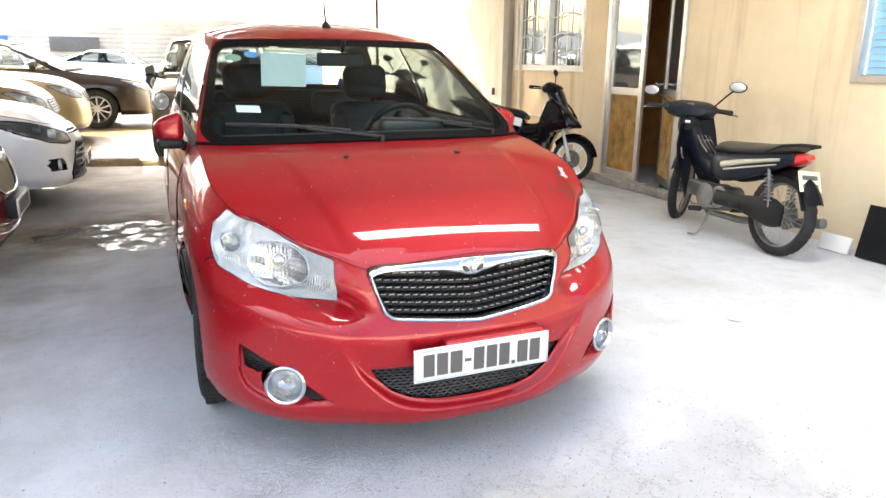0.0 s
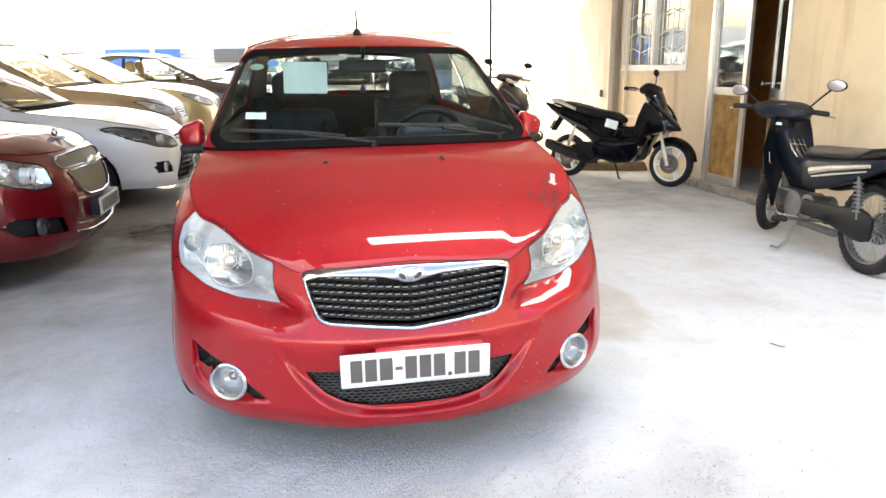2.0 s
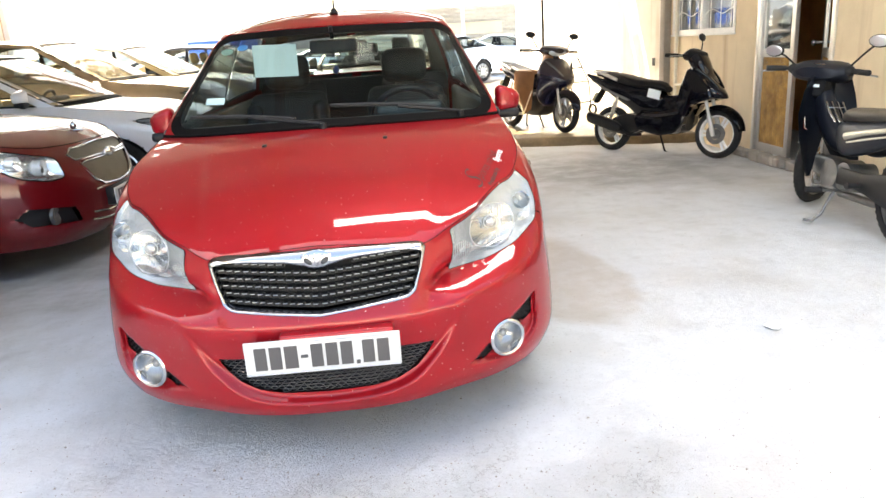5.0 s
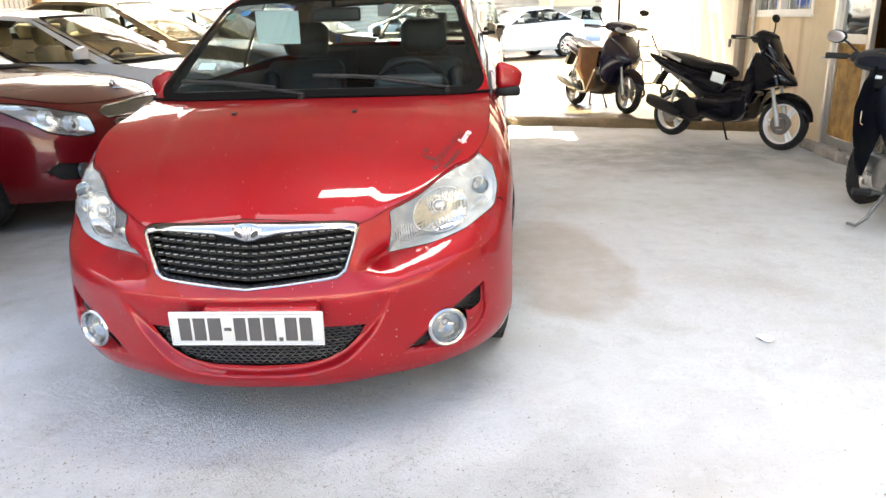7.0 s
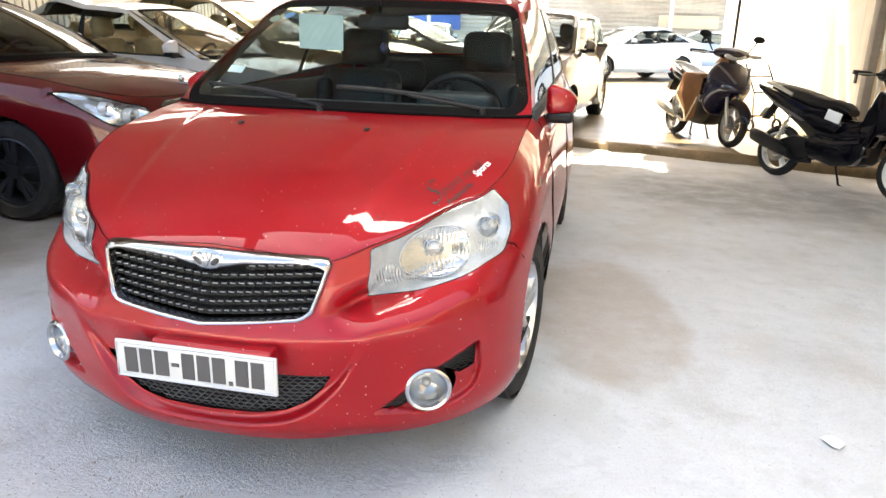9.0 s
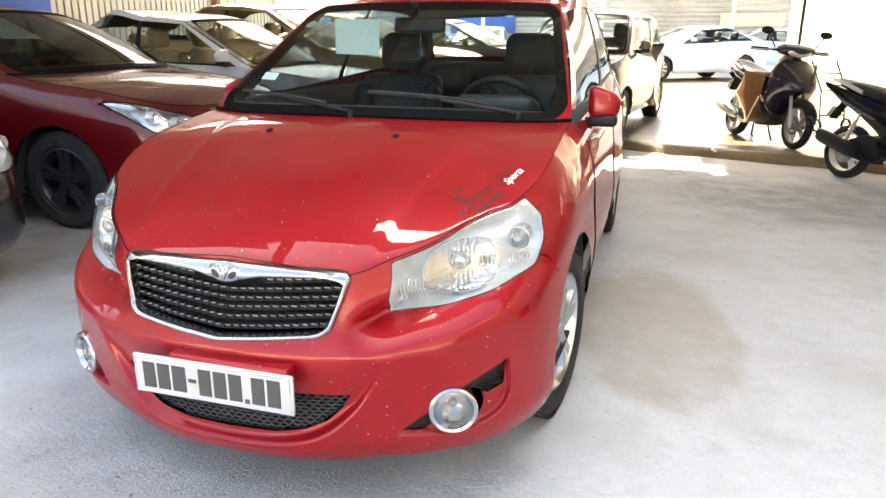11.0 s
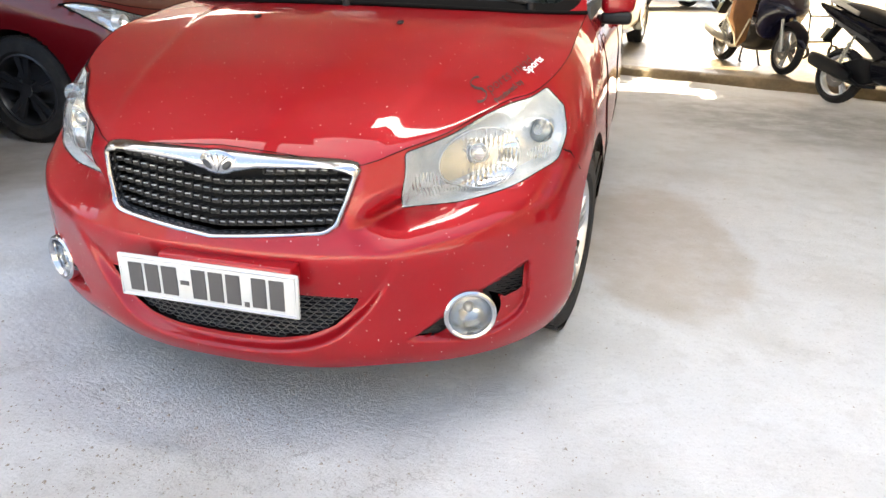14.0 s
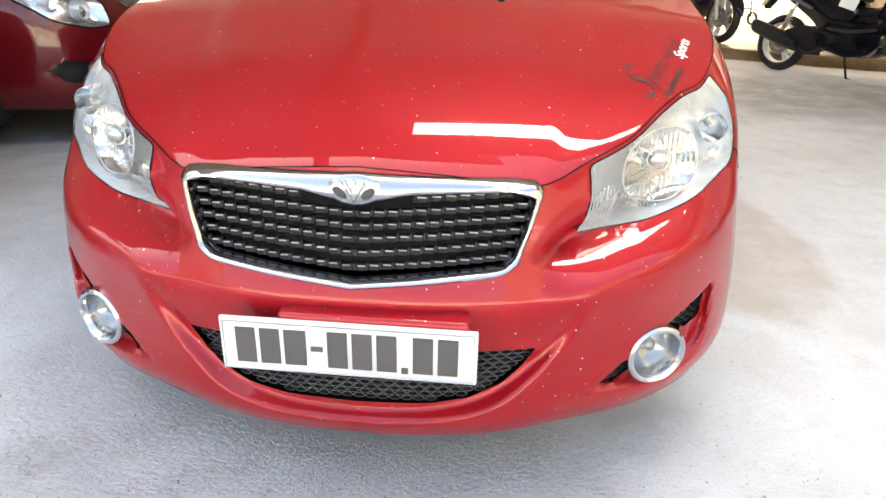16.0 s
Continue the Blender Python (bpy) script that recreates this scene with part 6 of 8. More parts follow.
# ---- the other parked cars ----
def saloon(paint, half, length, hood_f, cowl_z, height, axles, wheel_r, lamp_poly, cups, holes, label, m, **kw):
    """A car of the usual make-up from its main sizes."""
    k, L = half / 0.84, length
    c = dict(
        name="car", paint=paint, step=0.024, half=half, gap=0.003,
        outline=[(0, 0.0), (0.2 * k, 0.012), (0.42 * k, 0.06), (0.58 * k, 0.125), (0.69 * k, 0.22), (0.765 * k, 0.36), (0.80 * k, 0.52), (0.825 * k, 0.75), (0.838 * k, 1.1), (0.84 * k, 1.6), (0.84 * k, 2.4), (0.838 * k, L - 1.2),
                 (0.82 * k, L - 0.6), (0.77 * k, L - 0.25), (0.66 * k, L - 0.09), (0.42 * k, L - 0.02), (0, L)],
        front_profile=[(0, 0.06), (0.08, 0.02), (0.25, 0.0), (0.5, 0), (0.65, 0.012), (0.78, 0.035), (0.9, 0.07), (1, 0.13)],
        side_profile=[(0, 0.06), (0.12, 0.02), (0.3, 0.006), (0.5, 0), (0.66, 0.002), (0.8, 0.014), (0.9, 0.04), (1, 0.085)],
        hood_line=[(0.0, hood_f - 0.05), (0.13, hood_f), (0.3, hood_f + (cowl_z - hood_f) * 0.42), (0.6, hood_f + (cowl_z - hood_f) * 0.74), (1.0, cowl_z - 0.02), (1.3, cowl_z), (1.6, cowl_z + 0.02)],
        hood_drop=[(0.05, 0.12), (0.3, 0.11), (0.8, 0.075), (1.4, 0.05)],
        belt=[(0.8, cowl_z - 0.05), (1.3, cowl_z - 0.025), (2.2, cowl_z + 0.0), (L - 0.9, cowl_z + 0.06), (L, cowl_z + 0.05)], z_front=0.2, z_sill=0.22, z_rear=0.3,
        hood_tip=0.55, cowl=(1.12, 1.36), cowl_z=cowl_z, bumper_line=(0.5, 0.62), doors=(1.42, 2.45, 3.4),
        front_holes=[lamp_poly] + holes, axles=axles, wheel_r=wheel_r, tyre_w=0.205, rim_r=wheel_r * 0.66, spokes=10, rim=M["alloy"],
        roof_front=(2.02, height - 0.055), roof_line=[(2.02, height - 0.055), (2.2, height - 0.018), (2.6, height), (3.1, height - 0.01), (L - 1.2, height - 0.09), (L - 1.0, height - 0.13)],
        roof_side=[(0.60 * k, 2.2, height - 0.085), (0.64 * k, 2.6, height - 0.05), (0.64 * k, 3.1, height - 0.06), (0.62 * k, L - 1.25, height - 0.14)], roof_rear=(L - 1.2, height - 0.10), crown=0.04, rear_s=0.88,
        side_glass=(0.05, 0.42, 0.45, 0.80), mirror=(half + 0.02, 1.78, cowl_z + 0.07), seat_y=2.3, lamp=dict(poly=lamp_poly, cups=cups, depth=0.06),
    )
    c.update(kw)
    return c, make_car(c, m, label)


def front_sheet(name, car, front, poly, out, m, label="", k=1):
    """A thin trim piece on the front skin."""
    bm = bmesh.new()
    pts = resample(poly, 0.03)
    cx, cz = sum(p[0] for p in pts) / len(pts), sum(p[1] for p in pts) / len(pts)
    rim = [bm.verts.new(front(k * x, z, out)) for x, z in pts]
    back_ring = [bm.verts.new(front(k * x, z, out - 0.02)) for x, z in pts]
    mid = [bm.verts.new(front(k * (cx + (x - cx) * 0.5), cz + (z - cz) * 0.5, out + 0.003)) for x, z in pts]
    n = len(pts)
    for i in range(n):
        j = (i + 1) % n
        bm.faces.new((rim[i], rim[j], back_ring[j], back_ring[i]))
        bm.faces.new((rim[i], rim[j], mid[j], mid[i]))
    bm.faces.new(mid)
    bmesh.ops.recalc_face_normals(bm, faces=bm.faces[:])
    return part(name, bm, m, car, label)


def outline_tube(name, car, front, poly, r, m, out=0.004, k=1, closed=True):
    bm = bmesh.new()
    tube(bm, [front(k * x, z, out) for x, z in resample(poly, 0.03, closed)], r, 8, closed)
    return part(name, bm, m, car)


def plain_plate(car, y, z, w=0.47, h=0.11, n=8):
    p = part("number_plate", boxb((0, y, z), (w, 0.008, h), 0.003), M["plate"], car, "white plate with plain dark bars")
    for i in range(n):
        part("plate_bar", boxb((-w * 0.42 + w * 0.84 * (i + 0.5) / n, y - 0.005, z), (w * 0.075, 0.002, h * 0.7)), M["ink"], p)
    return p


# dark red saloon
LAMP_C = round_poly([(0.55, 0.62), (0.54, 0.745), (0.68, 0.79), (0.79, 0.85), (0.83, 0.84), (0.815, 0.74), (0.77, 0.655), (0.66, 0.615)], 0.03, 3)
GR_C1 = [(-0.02, 0.785), (0.36, 0.775), (0.44, 0.745), (0.41, 0.705), (-0.02, 0.70)]
GR_C2 = [(-0.02, 0.685), (0.34, 0.685), (0.38, 0.67), (0.31, 0.56), (0.22, 0.515), (-0.02, 0.50)]
FOG_C = [(0.50, 0.33), (0.76, 0.36), (0.80, 0.42), (0.77, 0.47), (0.54, 0.43)]
c, (cruze, cz_shell, cz_front, cz_side, cz_pane) = saloon(
    M["cruze"], 0.895, 4.6, 0.80, 1.02, 1.48, (0.97, 3.65), 0.325, LAMP_C, [(0.63, 0.70, 0.045, "lamp_in"), (0.73, 0.745, 0.042, "lamp_in")], [GR_C1, GR_C2, FOG_C],
    "dark red saloon with dusty bonnet and chrome grille", pose(-1.70, 3.08, 0, 0, 0, 90), rim=M["darkalloy"], spokes=5, step=0.016, bowl=M["lamp_rib"], ws_glass=M["tint"])
for poly in (GR_C1, GR_C2):
    whole = full(poly)
    bm = hexes(-0.45, 0.45, 0.49, 0.79, 0.011, whole, lambda x, z: cz_front(x, z, -0.008))
    part("grille_mesh", bm, M["gold_mesh"], cruze, "fine metal mesh")
    bm = bmesh.new()
    bm.faces.new([bm.verts.new(cz_front(x, z, -0.03)) for x, z in whole])
    part("grille_backing", bm, M["under"], cruze)
    outline_tube("grille_trim", cruze, cz_front, whole, 0.008, M["chrome"])
bm = bmesh.new()
p = cz_front(0, 0.705, 0.016)
box(bm, p, (0.17, 0.02, 0.04), 0.006)
box(bm, p, (0.07, 0.022, 0.062), 0.006)
part("emblem", bm, M["chrome"], cruze, "plain chrome badge")
for k in (1, -1):
    front_sheet("fog_recess", cruze, cz_front, FOG_C, -0.03, M["plastic"], "", k)
    bm = bmesh.new()
    p = cz_front(k * 0.66, 0.40, -0.015)
    spin(bm, [(0.055, 0.01), (0.055, -0.01), (0.045, -0.012), (0.02, 0.0), (0.001, 0.002)], 24, "y", tuple(p), False)
    part("fog_lamp", bm, M["lamp_dark"], cruze)
    bm = bmesh.new()
    tube(bm, [cz_front(k * x, z, 0.004) for x, z in ((0.0, 0.335), (0.25, 0.34), (0.40, 0.36))], 0.007, 8)
    tube(bm, [cz_front(k * x, z, 0.004) for x, z in ((0.0, 0.285), (0.25, 0.29), (0.42, 0.315))], 0.007, 8)
    part("bumper_trim", bm, M["chrome"], cruze)
plain_plate(cruze, -0.045, 0.425)
part("plate_bracket", boxb((0, -0.01, 0.425), (0.47, 0.07, 0.12), 0.01), M["plastic"], cruze)
bm = bmesh.new()
z = float(cz_shell.hood_z(0, 0.22))
ball(bm, (0, 0.22, z + 0.012), (0.012, 0.05, 0.012), 8)
ball(bm, (0, 0.24, z + 0.045), (0.018, 0.022, 0.03), 8)
part("hood_ornament", bm, M["chrome"], cruze, "small chrome ornament")
bm = bmesh.new()
bm.faces.new([bm.verts.new(cz_pane(x, z, -0.008)) for x, z in ((-0.52, 1.22), (-0.28, 1.22), (-0.28, 1.36), (-0.52, 1.36))])
part("paper_sheet", bm, M["paper"], cruze)

# white saloon
LAMP_V = round_poly([(0.40, 0.575), (0.42, 0.655), (0.60, 0.72), (0.76, 0.79), (0.80, 0.775), (0.775, 0.665), (0.68, 0.595), (0.52, 0.565)], 0.02, 3)
GR_V1 = [(-0.02, 0.685), (0.30, 0.675), (0.38, 0.66), (0.36, 0.635), (-0.02, 0.63)]
GR_V2 = [(-0.02, 0.56), (0.30, 0.56), (0.38, 0.50), (0.50, 0.30), (0.46, 0.25), (-0.02, 0.24)]
FOG_V = [(0.565, 0.345), (0.69, 0.35), (0.71, 0.40), (0.70, 0.455), (0.60, 0.455), (0.57, 0.40)]
c, (vios, v_shell, v_front, v_side, v_pane) = saloon(
    M["white"], 0.85, 4.42, 0.72, 0.97, 1.475, (0.88, 3.43), 0.30, LAMP_V, [(0.55, 0.655, 0.04, "lamp_in"), (0.66, 0.70, 0.04, "lamp_dark")], [GR_V1, GR_V2, FOG_V],
    "white saloon with dusty roof and dark lower grille", pose(-1.46, 5.56, 0, 0, 0, 90), step=0.016, trim_mat=M["beige"], clear=True, mirror=(0.87, 1.58, 1.03), ws_glass=M["dustglass"], bowl=M["lamp_dark"], side_glass=(0.05, 0.42, 0.45, 0.88))
for poly in (GR_V1, GR_V2):
    whole = full(poly)
    bm = bmesh.new()
    bm.faces.new([bm.verts.new(v_front(x, z, -0.04)) for x, z in whole])
    part("grille_backing", bm, M["under"], vios)
    z0, z1 = min(p[1] for p in poly), max(p[1] for p in poly)
    for i in range(7 if poly is GR_V2 else 2):
        z = z0 + (z1 - z0) * (i + 0.5) / (7 if poly is GR_V2 else 2)
        xs = [x for x in np.linspace(-0.5, 0.5, 41) if inside(whole, np.array([x]), np.array([z]))[0]]
        if len(xs) > 2:
            bm = bmesh.new()
            tube(bm, [v_front(x, z, -0.015) for x in xs], 0.009, 6)
            part("grille_slat", bm, M["chrome"] if poly is GR_V1 else M["plastic"], vios)
outline_tube("grille_trim", vios, v_front, full(GR_V2), 0.008, M["plastic"])
for k in (1, -1):
    front_sheet("fog_recess", vios, v_front, FOG_V, -0.025, M["plastic"], "", k)
    bm = bmesh.new()
    p = v_front(k * 0.63, 0.40, 0.0)
    spin(bm, [(0.046, 0.012), (0.046, -0.006), (0.037, -0.008), (0.02, 0.0), (0.001, 0.002)], 24, "y", tuple(p), False)
    part("fog_lamp", bm, M["lamp_in"], vios)
plain_plate(vios, -0.03, 0.40)

# three more in the row and the small one behind the hatchback
LAMP_P = round_poly([(0.42, 0.63), (0.44, 0.72), (0.62, 0.77), (0.76, 0.82), (0.79, 0.80), (0.75, 0.70), (0.62, 0.635)], 0.025, 3)
GR_P = [(-0.02, 0.72), (0.30, 0.715), (0.34, 0.68), (0.28, 0.58), (-0.02, 0.57)]


def simple_front(car, front):
    whole = full(GR_P)
    bm = bmesh.new()
    bm.faces.new([bm.verts.new(front(x, z, -0.03)) for x, z in whole])
    part("grille_backing", bm, M["under"], car)
    for z in (0.60, 0.63, 0.66, 0.69):
        xs = [x for x in np.linspace(-0.36, 0.36, 31) if inside(whole, np.array([x]), np.array([z]))[0]]
        bm = bmesh.new()
        tube(bm, [front(x, z, -0.006) for x in xs], 0.008, 6)
        part("grille_slat", bm, M["chrome"], car)
    outline_tube("grille_trim", car, front, whole, 0.008, M["chrome"])


for paint, y, x, h, hf, cz, lab, z in ((M["brown"], 7.85, -1.85, 1.56, 0.80, 1.02, "bronze-brown saloon with dusty bonnet", 0.1), (M["gold"], 9.95, -1.62, 1.50, 0.78, 1.0, "pale gold saloon bleached by the sun", 0.1),
                                        (M["blackcar"], 12.5, -0.72, 1.46, 0.76, 0.98, "black saloon with light alloy wheels", 0.1)):
    c, r = saloon(paint, 0.88, 4.6, hf, cz, h, (0.92, 3.6), 0.325, LAMP_P, [(0.56, 0.68, 0.045, "lamp_in"), (0.68, 0.73, 0.04, "lamp_in")], [GR_P], lab, pose(x, y, z, 0, 0, 90), clear=True, trim_mat=M["beige"], ws_glass=M["dustglass"])
    simple_front(r[0], r[2])
LAMP_M = [(0.56 + 0.105 * math.cos(a), 0.70 + 0.105 * math.sin(a)) for a in np.linspace(0, 2 * math.pi, 22)[:-1]]
c, r = saloon(M["greycar"], 0.76, 3.5, 0.80, 1.0, 1.49, (0.66, 3.0), 0.275, LAMP_M, [(0.56, 0.70, 0.07, "lamp_in")], [GR_P], "bronze-grey small hatchback with round lamps on the slab", pose(-0.20, 6.85, 0.1, 0, 0, -9),
              cowl=(0.72, 0.92), hood_tip=0.42, roof_front=(1.40, 1.43), roof_line=[(1.40, 1.43), (1.6, 1.475), (2.0, 1.49), (2.8, 1.47), (3.3, 1.42)],
              roof_side=[(0.54, 1.55, 1.40), (0.58, 1.9, 1.43), (0.58, 2.5, 1.42), (0.56, 3.2, 1.38)], roof_rear=(3.2, 1.40), mirror=(0.80, 1.25, 1.02), seat_y=1.75, doors=(1.0, 1.9, 2.7), clear=True)
simple_front(r[0], r[2])
far_m = pose(-0.30, 18.67, 0.1, 0, 0, -55)
c, r = saloon(M["bluecar"], 0.87, 4.5, 0.74, 0.97, 1.42, (0.9, 3.55), 0.32, LAMP_P, [], [GR_P], "pale blue saloon in bright sun", far_m, clear=True)

# black saloon whose nose stands beside the dark red one
LAMP_B = round_poly([(0.46, 0.60), (0.47, 0.68), (0.66, 0.74), (0.79, 0.80), (0.80, 0.76), (0.75, 0.66), (0.60, 0.60)], 0.03, 3)
c, (nose_car, b_shell, b_front, b_side, b_pane) = saloon(
    M["blackgloss"], 0.86, 4.5, 0.74, 0.98, 1.46, (0.92, 3.5), 0.31, LAMP_B, [(0.58, 0.675, 0.045, "lamp_in"), (0.69, 0.71, 0.04, "lamp_in")], [],
    "glossy black saloon parked beside the dark red one", pose(-1.92, 0.72, 0, 0, 0, 90))
outline_tube("grille_trim", nose_car, b_front, full([(-0.02, 0.66), (0.34, 0.65), (0.30, 0.52), (-0.02, 0.50)]), 0.009, M["chrome"])
front_sheet("grille", nose_car, b_front, full([(-0.02, 0.655), (0.33, 0.645), (0.29, 0.525), (-0.02, 0.505)]), 0.004, M["plastic"])
plain_plate(nose_car, -0.03, 0.42)


# ---- motorbikes ----
M["navy"] = mat("black_blue_plastic", (0.004, 0.0045, 0.008), 0.12, 0, 0.6, 0.1, 6, dust=(0.3, 0.28, 0.25), dust_amt=0.02, spec=0.15)
M["deepblue"] = mat("deep_blue_plastic", (0.006, 0.006, 0.024), 0.25, 0, 0.3, 0.1, 6, dust=(0.12, 0.085, 0.06), dust_amt=0.4)
M["greyplastic"] = mat("dusty_grey_plastic", (0.10, 0.105, 0.115), 0.55, 0, 0.1, 0.12, 8)
M["wavebody"] = mat("dark_slate_plastic", (0.008, 0.011, 0.019), 0.4, 0, 0.05, 0.12, 8, dust=(0.2, 0.2, 0.2), dust_amt=0.08, spec=0.25)
M["silverpaint"] = mat("silver_paint", (0.86, 0.87, 0.88), 0.35, 0.0, 0.4, 0.06, 10)
M["dusty_saddle"] = mat("dusty_brown_vinyl", (0.030, 0.026, 0.022), 0.55, 0, 0.1, 0.2, 6, 0.1, 150, dust=(0.30, 0.24, 0.17), dust_amt=0.45)
M["beige_plastic"] = mat("worn_silver_beige", (0.50, 0.47, 0.38), 0.4, 0.3, 0.2, 0.1, 8)
M["saddle"] = mat("black_vinyl", (0.008, 0.008, 0.009), 0.5, 0, 0, 0.1, 30, 0.1, 150, spec=0.2)
M["silver"] = mat("silver_plastic", (0.55, 0.55, 0.52), 0.35, 0.5, 0.3, 0.06, 10)
M["engine"] = mat("engine_alloy", (0.22, 0.22, 0.22), 0.5, 0.8, 0, 0.2, 12, 0.3, 60)
M["apron"] = mat("brown_leather", (0.28, 0.13, 0.05), 0.6, 0, 0.1, 0.12, 12, 0.1, 80)
M["cream_tag"] = mat("yellowed_plate", (0.72, 0.66, 0.48), 0.5, 0, 0, 0.05, 10)


def hull(bm, secs, n=20):
    """A closed body through sections (y, x, z, half width, half height, squareness)."""
    rings = []
    for y, x, z, rx, rz, p in secs:
        ring = []
        for i in range(n):
            a = 2 * math.pi * i / n
            c, s = math.cos(a), math.sin(a)
            ring.append(bm.verts.new((x + rx * math.copysign(abs(c) ** (2 / p), c), y, z + rz * math.copysign(abs(s) ** (2 / p), s))))
        rings.append(ring)
    for A, B in zip(rings, rings[1:]):
        for i in range(n):
            bm.faces.new((A[i], A[(i + 1) % n], B[(i + 1) % n], B[i]))
    bm.faces.new(rings[0])
    bm.faces.new(rings[-1])
    bmesh.ops.recalc_face_normals(bm, faces=bm.faces[:])


def dense(secs, k=4):
    """Sections with smooth ones put between them."""
    t = np.arange(len(secs))
    fs = [curve(t, [s[i] for s in secs]) for i in range(6)]
    return [tuple(float(f(u)) for f in fs) for u in np.linspace(0, len(secs) - 1, (len(secs) - 1) * k + 1)]


def hullp(secs, k=4, n=20):
    bm = bmesh.new()
    hull(bm, dense(secs, k), n)
    return bm


def bike_wheel(parent, c, r, w, kind, rim_mat, turn=0.0):
    W = new("wheel")
    W.parent = parent
    W.matrix_basis = pose(*c, 0, 0, turn)
    ri = r - w * 0.62 if kind != "wire" else r - 0.062
    bm = bmesh.new()
    h = w / 2
    spin(bm, [(ri, -h * 0.75), (ri + 0.02, -h), (r - h * 0.75, -h * 0.95), (r - h * 0.2, -h * 0.55), (r, 0), (r - h * 0.2, h * 0.55), (r - h * 0.75, h * 0.95), (ri + 0.02, h), (ri, h * 0.75)], 48, "x")
    for i in range(40):
        a = 2 * math.pi * i / 40
        for k in (-1, 1):
            vs = bmesh.ops.create_cube(bm, size=1.0)["verts"]
            bmesh.ops.scale(bm, vec=(h * 0.6, 0.018, 0.003), verts=vs)
            bmesh.ops.transform(bm, matrix=Matrix.Rotation(a + k * 0.04, 4, "X") @ Matrix.Translation((k * h * 0.42, 0, r - h * 0.13)) @ Matrix.Rotation(k * 0.5, 4, "Y"), verts=vs)
    part("tyre", bm, M["rubber"], W)
    bm = bmesh.new()
    spin(bm, [(ri + 0.012, -h * 0.7), (ri + 0.012, h * 0.7), (ri - 0.012, h * 0.6), (ri - 0.018, 0), (ri - 0.012, -h * 0.6)], 44, "x")
    part("rim", bm, rim_mat, W)
    bm = bmesh.new()
    if kind == "wire":
        for i in range(36):
            a = 2 * math.pi * i / 36
            b = a + (0.35 if i % 2 else -0.35)
            k = 1 if (i // 2) % 2 else -1
            cyl(bm, (k * 0.03, 0.035 * math.cos(b), 0.035 * math.sin(b)), (0, (ri - 0.01) * math.cos(a), (ri - 0.01) * math.sin(a)), 0.0022, None, 5)
        part("spokes", bm, M["alloy"], W)
    else:
        for i in range(kind):
            a = 2 * math.pi * i / kind
            for s in (-0.22, 0.22):
                p0 = (0, 0.05 * math.cos(a + s), 0.05 * math.sin(a + s))
                p1 = (0, (ri - 0.008) * math.cos(a + s * 0.55), (ri - 0.008) * math.sin(a + s * 0.55))
                tube(bm, [p0, p1], 0.014, 8)
        part("spokes", bm, rim_mat, W)
    bm = bmesh.new()
    cyl(bm, (-0.055, 0, 0), (0.055, 0, 0), 0.05, None, 20)
    cyl(bm, (-0.075, 0, 0), (0.075, 0, 0), 0.014, None, 12)
    spin(bm, [(0.055, -0.05), (0.10, -0.05), (0.10, -0.046), (0.055, -0.046)], 30, "x")
    part("hub", bm, M["engine"], W)
    return W


def bike_mirror(parent, base, head, size, face):
    q = new("mirror")
    q.parent = parent
    b, h = Vector(base), Vector(head)
    bm = bmesh.new()
    tube(bm, [b, b.lerp(h, 0.45) + Vector((0.012 if h.x > b.x else -0.012, 0, 0.02)), h], 0.0065, 8)
    part("mirror_stem", bm, M["plastic"], q)
    bm = bmesh.new()
    ball(bm, h, (size[0], 0.020, size[1]), 10, (face, 0, 0))
    part("mirror_shell", bm, M["plastic"], q)
    bm = bmesh.new()
    ball(bm, h + Vector((0, 0.017, 0.0)), (size[0] * 0.86, 0.007, size[1] * 0.86), 10, (face, 0, 0))
    part("mirror_glass", bm, M["mirror"], q)


def shock(parent, a, b, m=None):
    bm = bmesh.new()
    a, b = Vector(a), Vector(b)
    cyl(bm, a, b, 0.011, None, 10)
    d = (b - a)
    s = d.cross(Vector((0, 1, 0.2))).normalized()
    u = s.cross(d.normalized())
    tube(bm, [a + d * (0.12 + 0.62 * t) + 0.026 * (s * math.cos(t * 50) + u * math.sin(t * 50)) for t in np.linspace(0, 1, 90)], 0.0055, 6)
    part("shock_absorber", bm, m or M["silver"], parent)


def panel_plate(parent, name, pts, x0, x1, m, inset=0.016, label=""):
    """A pair of chamfered body panels, one each side: an outline in y, z from x0 out to x1."""
    for k in (1, -1):
        bm = bmesh.new()
        P = round_poly(pts, 0.025, 3)
        cy, cz = sum(p[0] for p in P) / len(P), sum(p[1] for p in P) / len(P)
        size = max(max(abs(p[0] - cy), abs(p[1] - cz)) for p in P)
        rings = []
        for t, x in ((0.0, x0), (0.0, x1 - inset * 0.7), (inset, x1), (size * 0.55, x1 + inset * 0.35)):
            ring = []
            for y, z in P:
                d = math.hypot(y - cy, z - cz) + 1e-6
                q = max(0.0, 1 - t / max(d, size * 0.6))
                ring.append(bm.verts.new((k * x, cy + (y - cy) * q, cz + (z - cz) * q)))
            rings.append(ring)
        n = len(P)
        for A, B in zip(rings, rings[1:]):
            for i in range(n):
                bm.faces.new((A[i], A[(i + 1) % n], B[(i + 1) % n], B[i]))
        bm.faces.new(rings[-1])
        bmesh.ops.recalc_face_normals(bm, faces=bm.faces[:])
        part(name, bm, m, parent, label, True, 0.5)


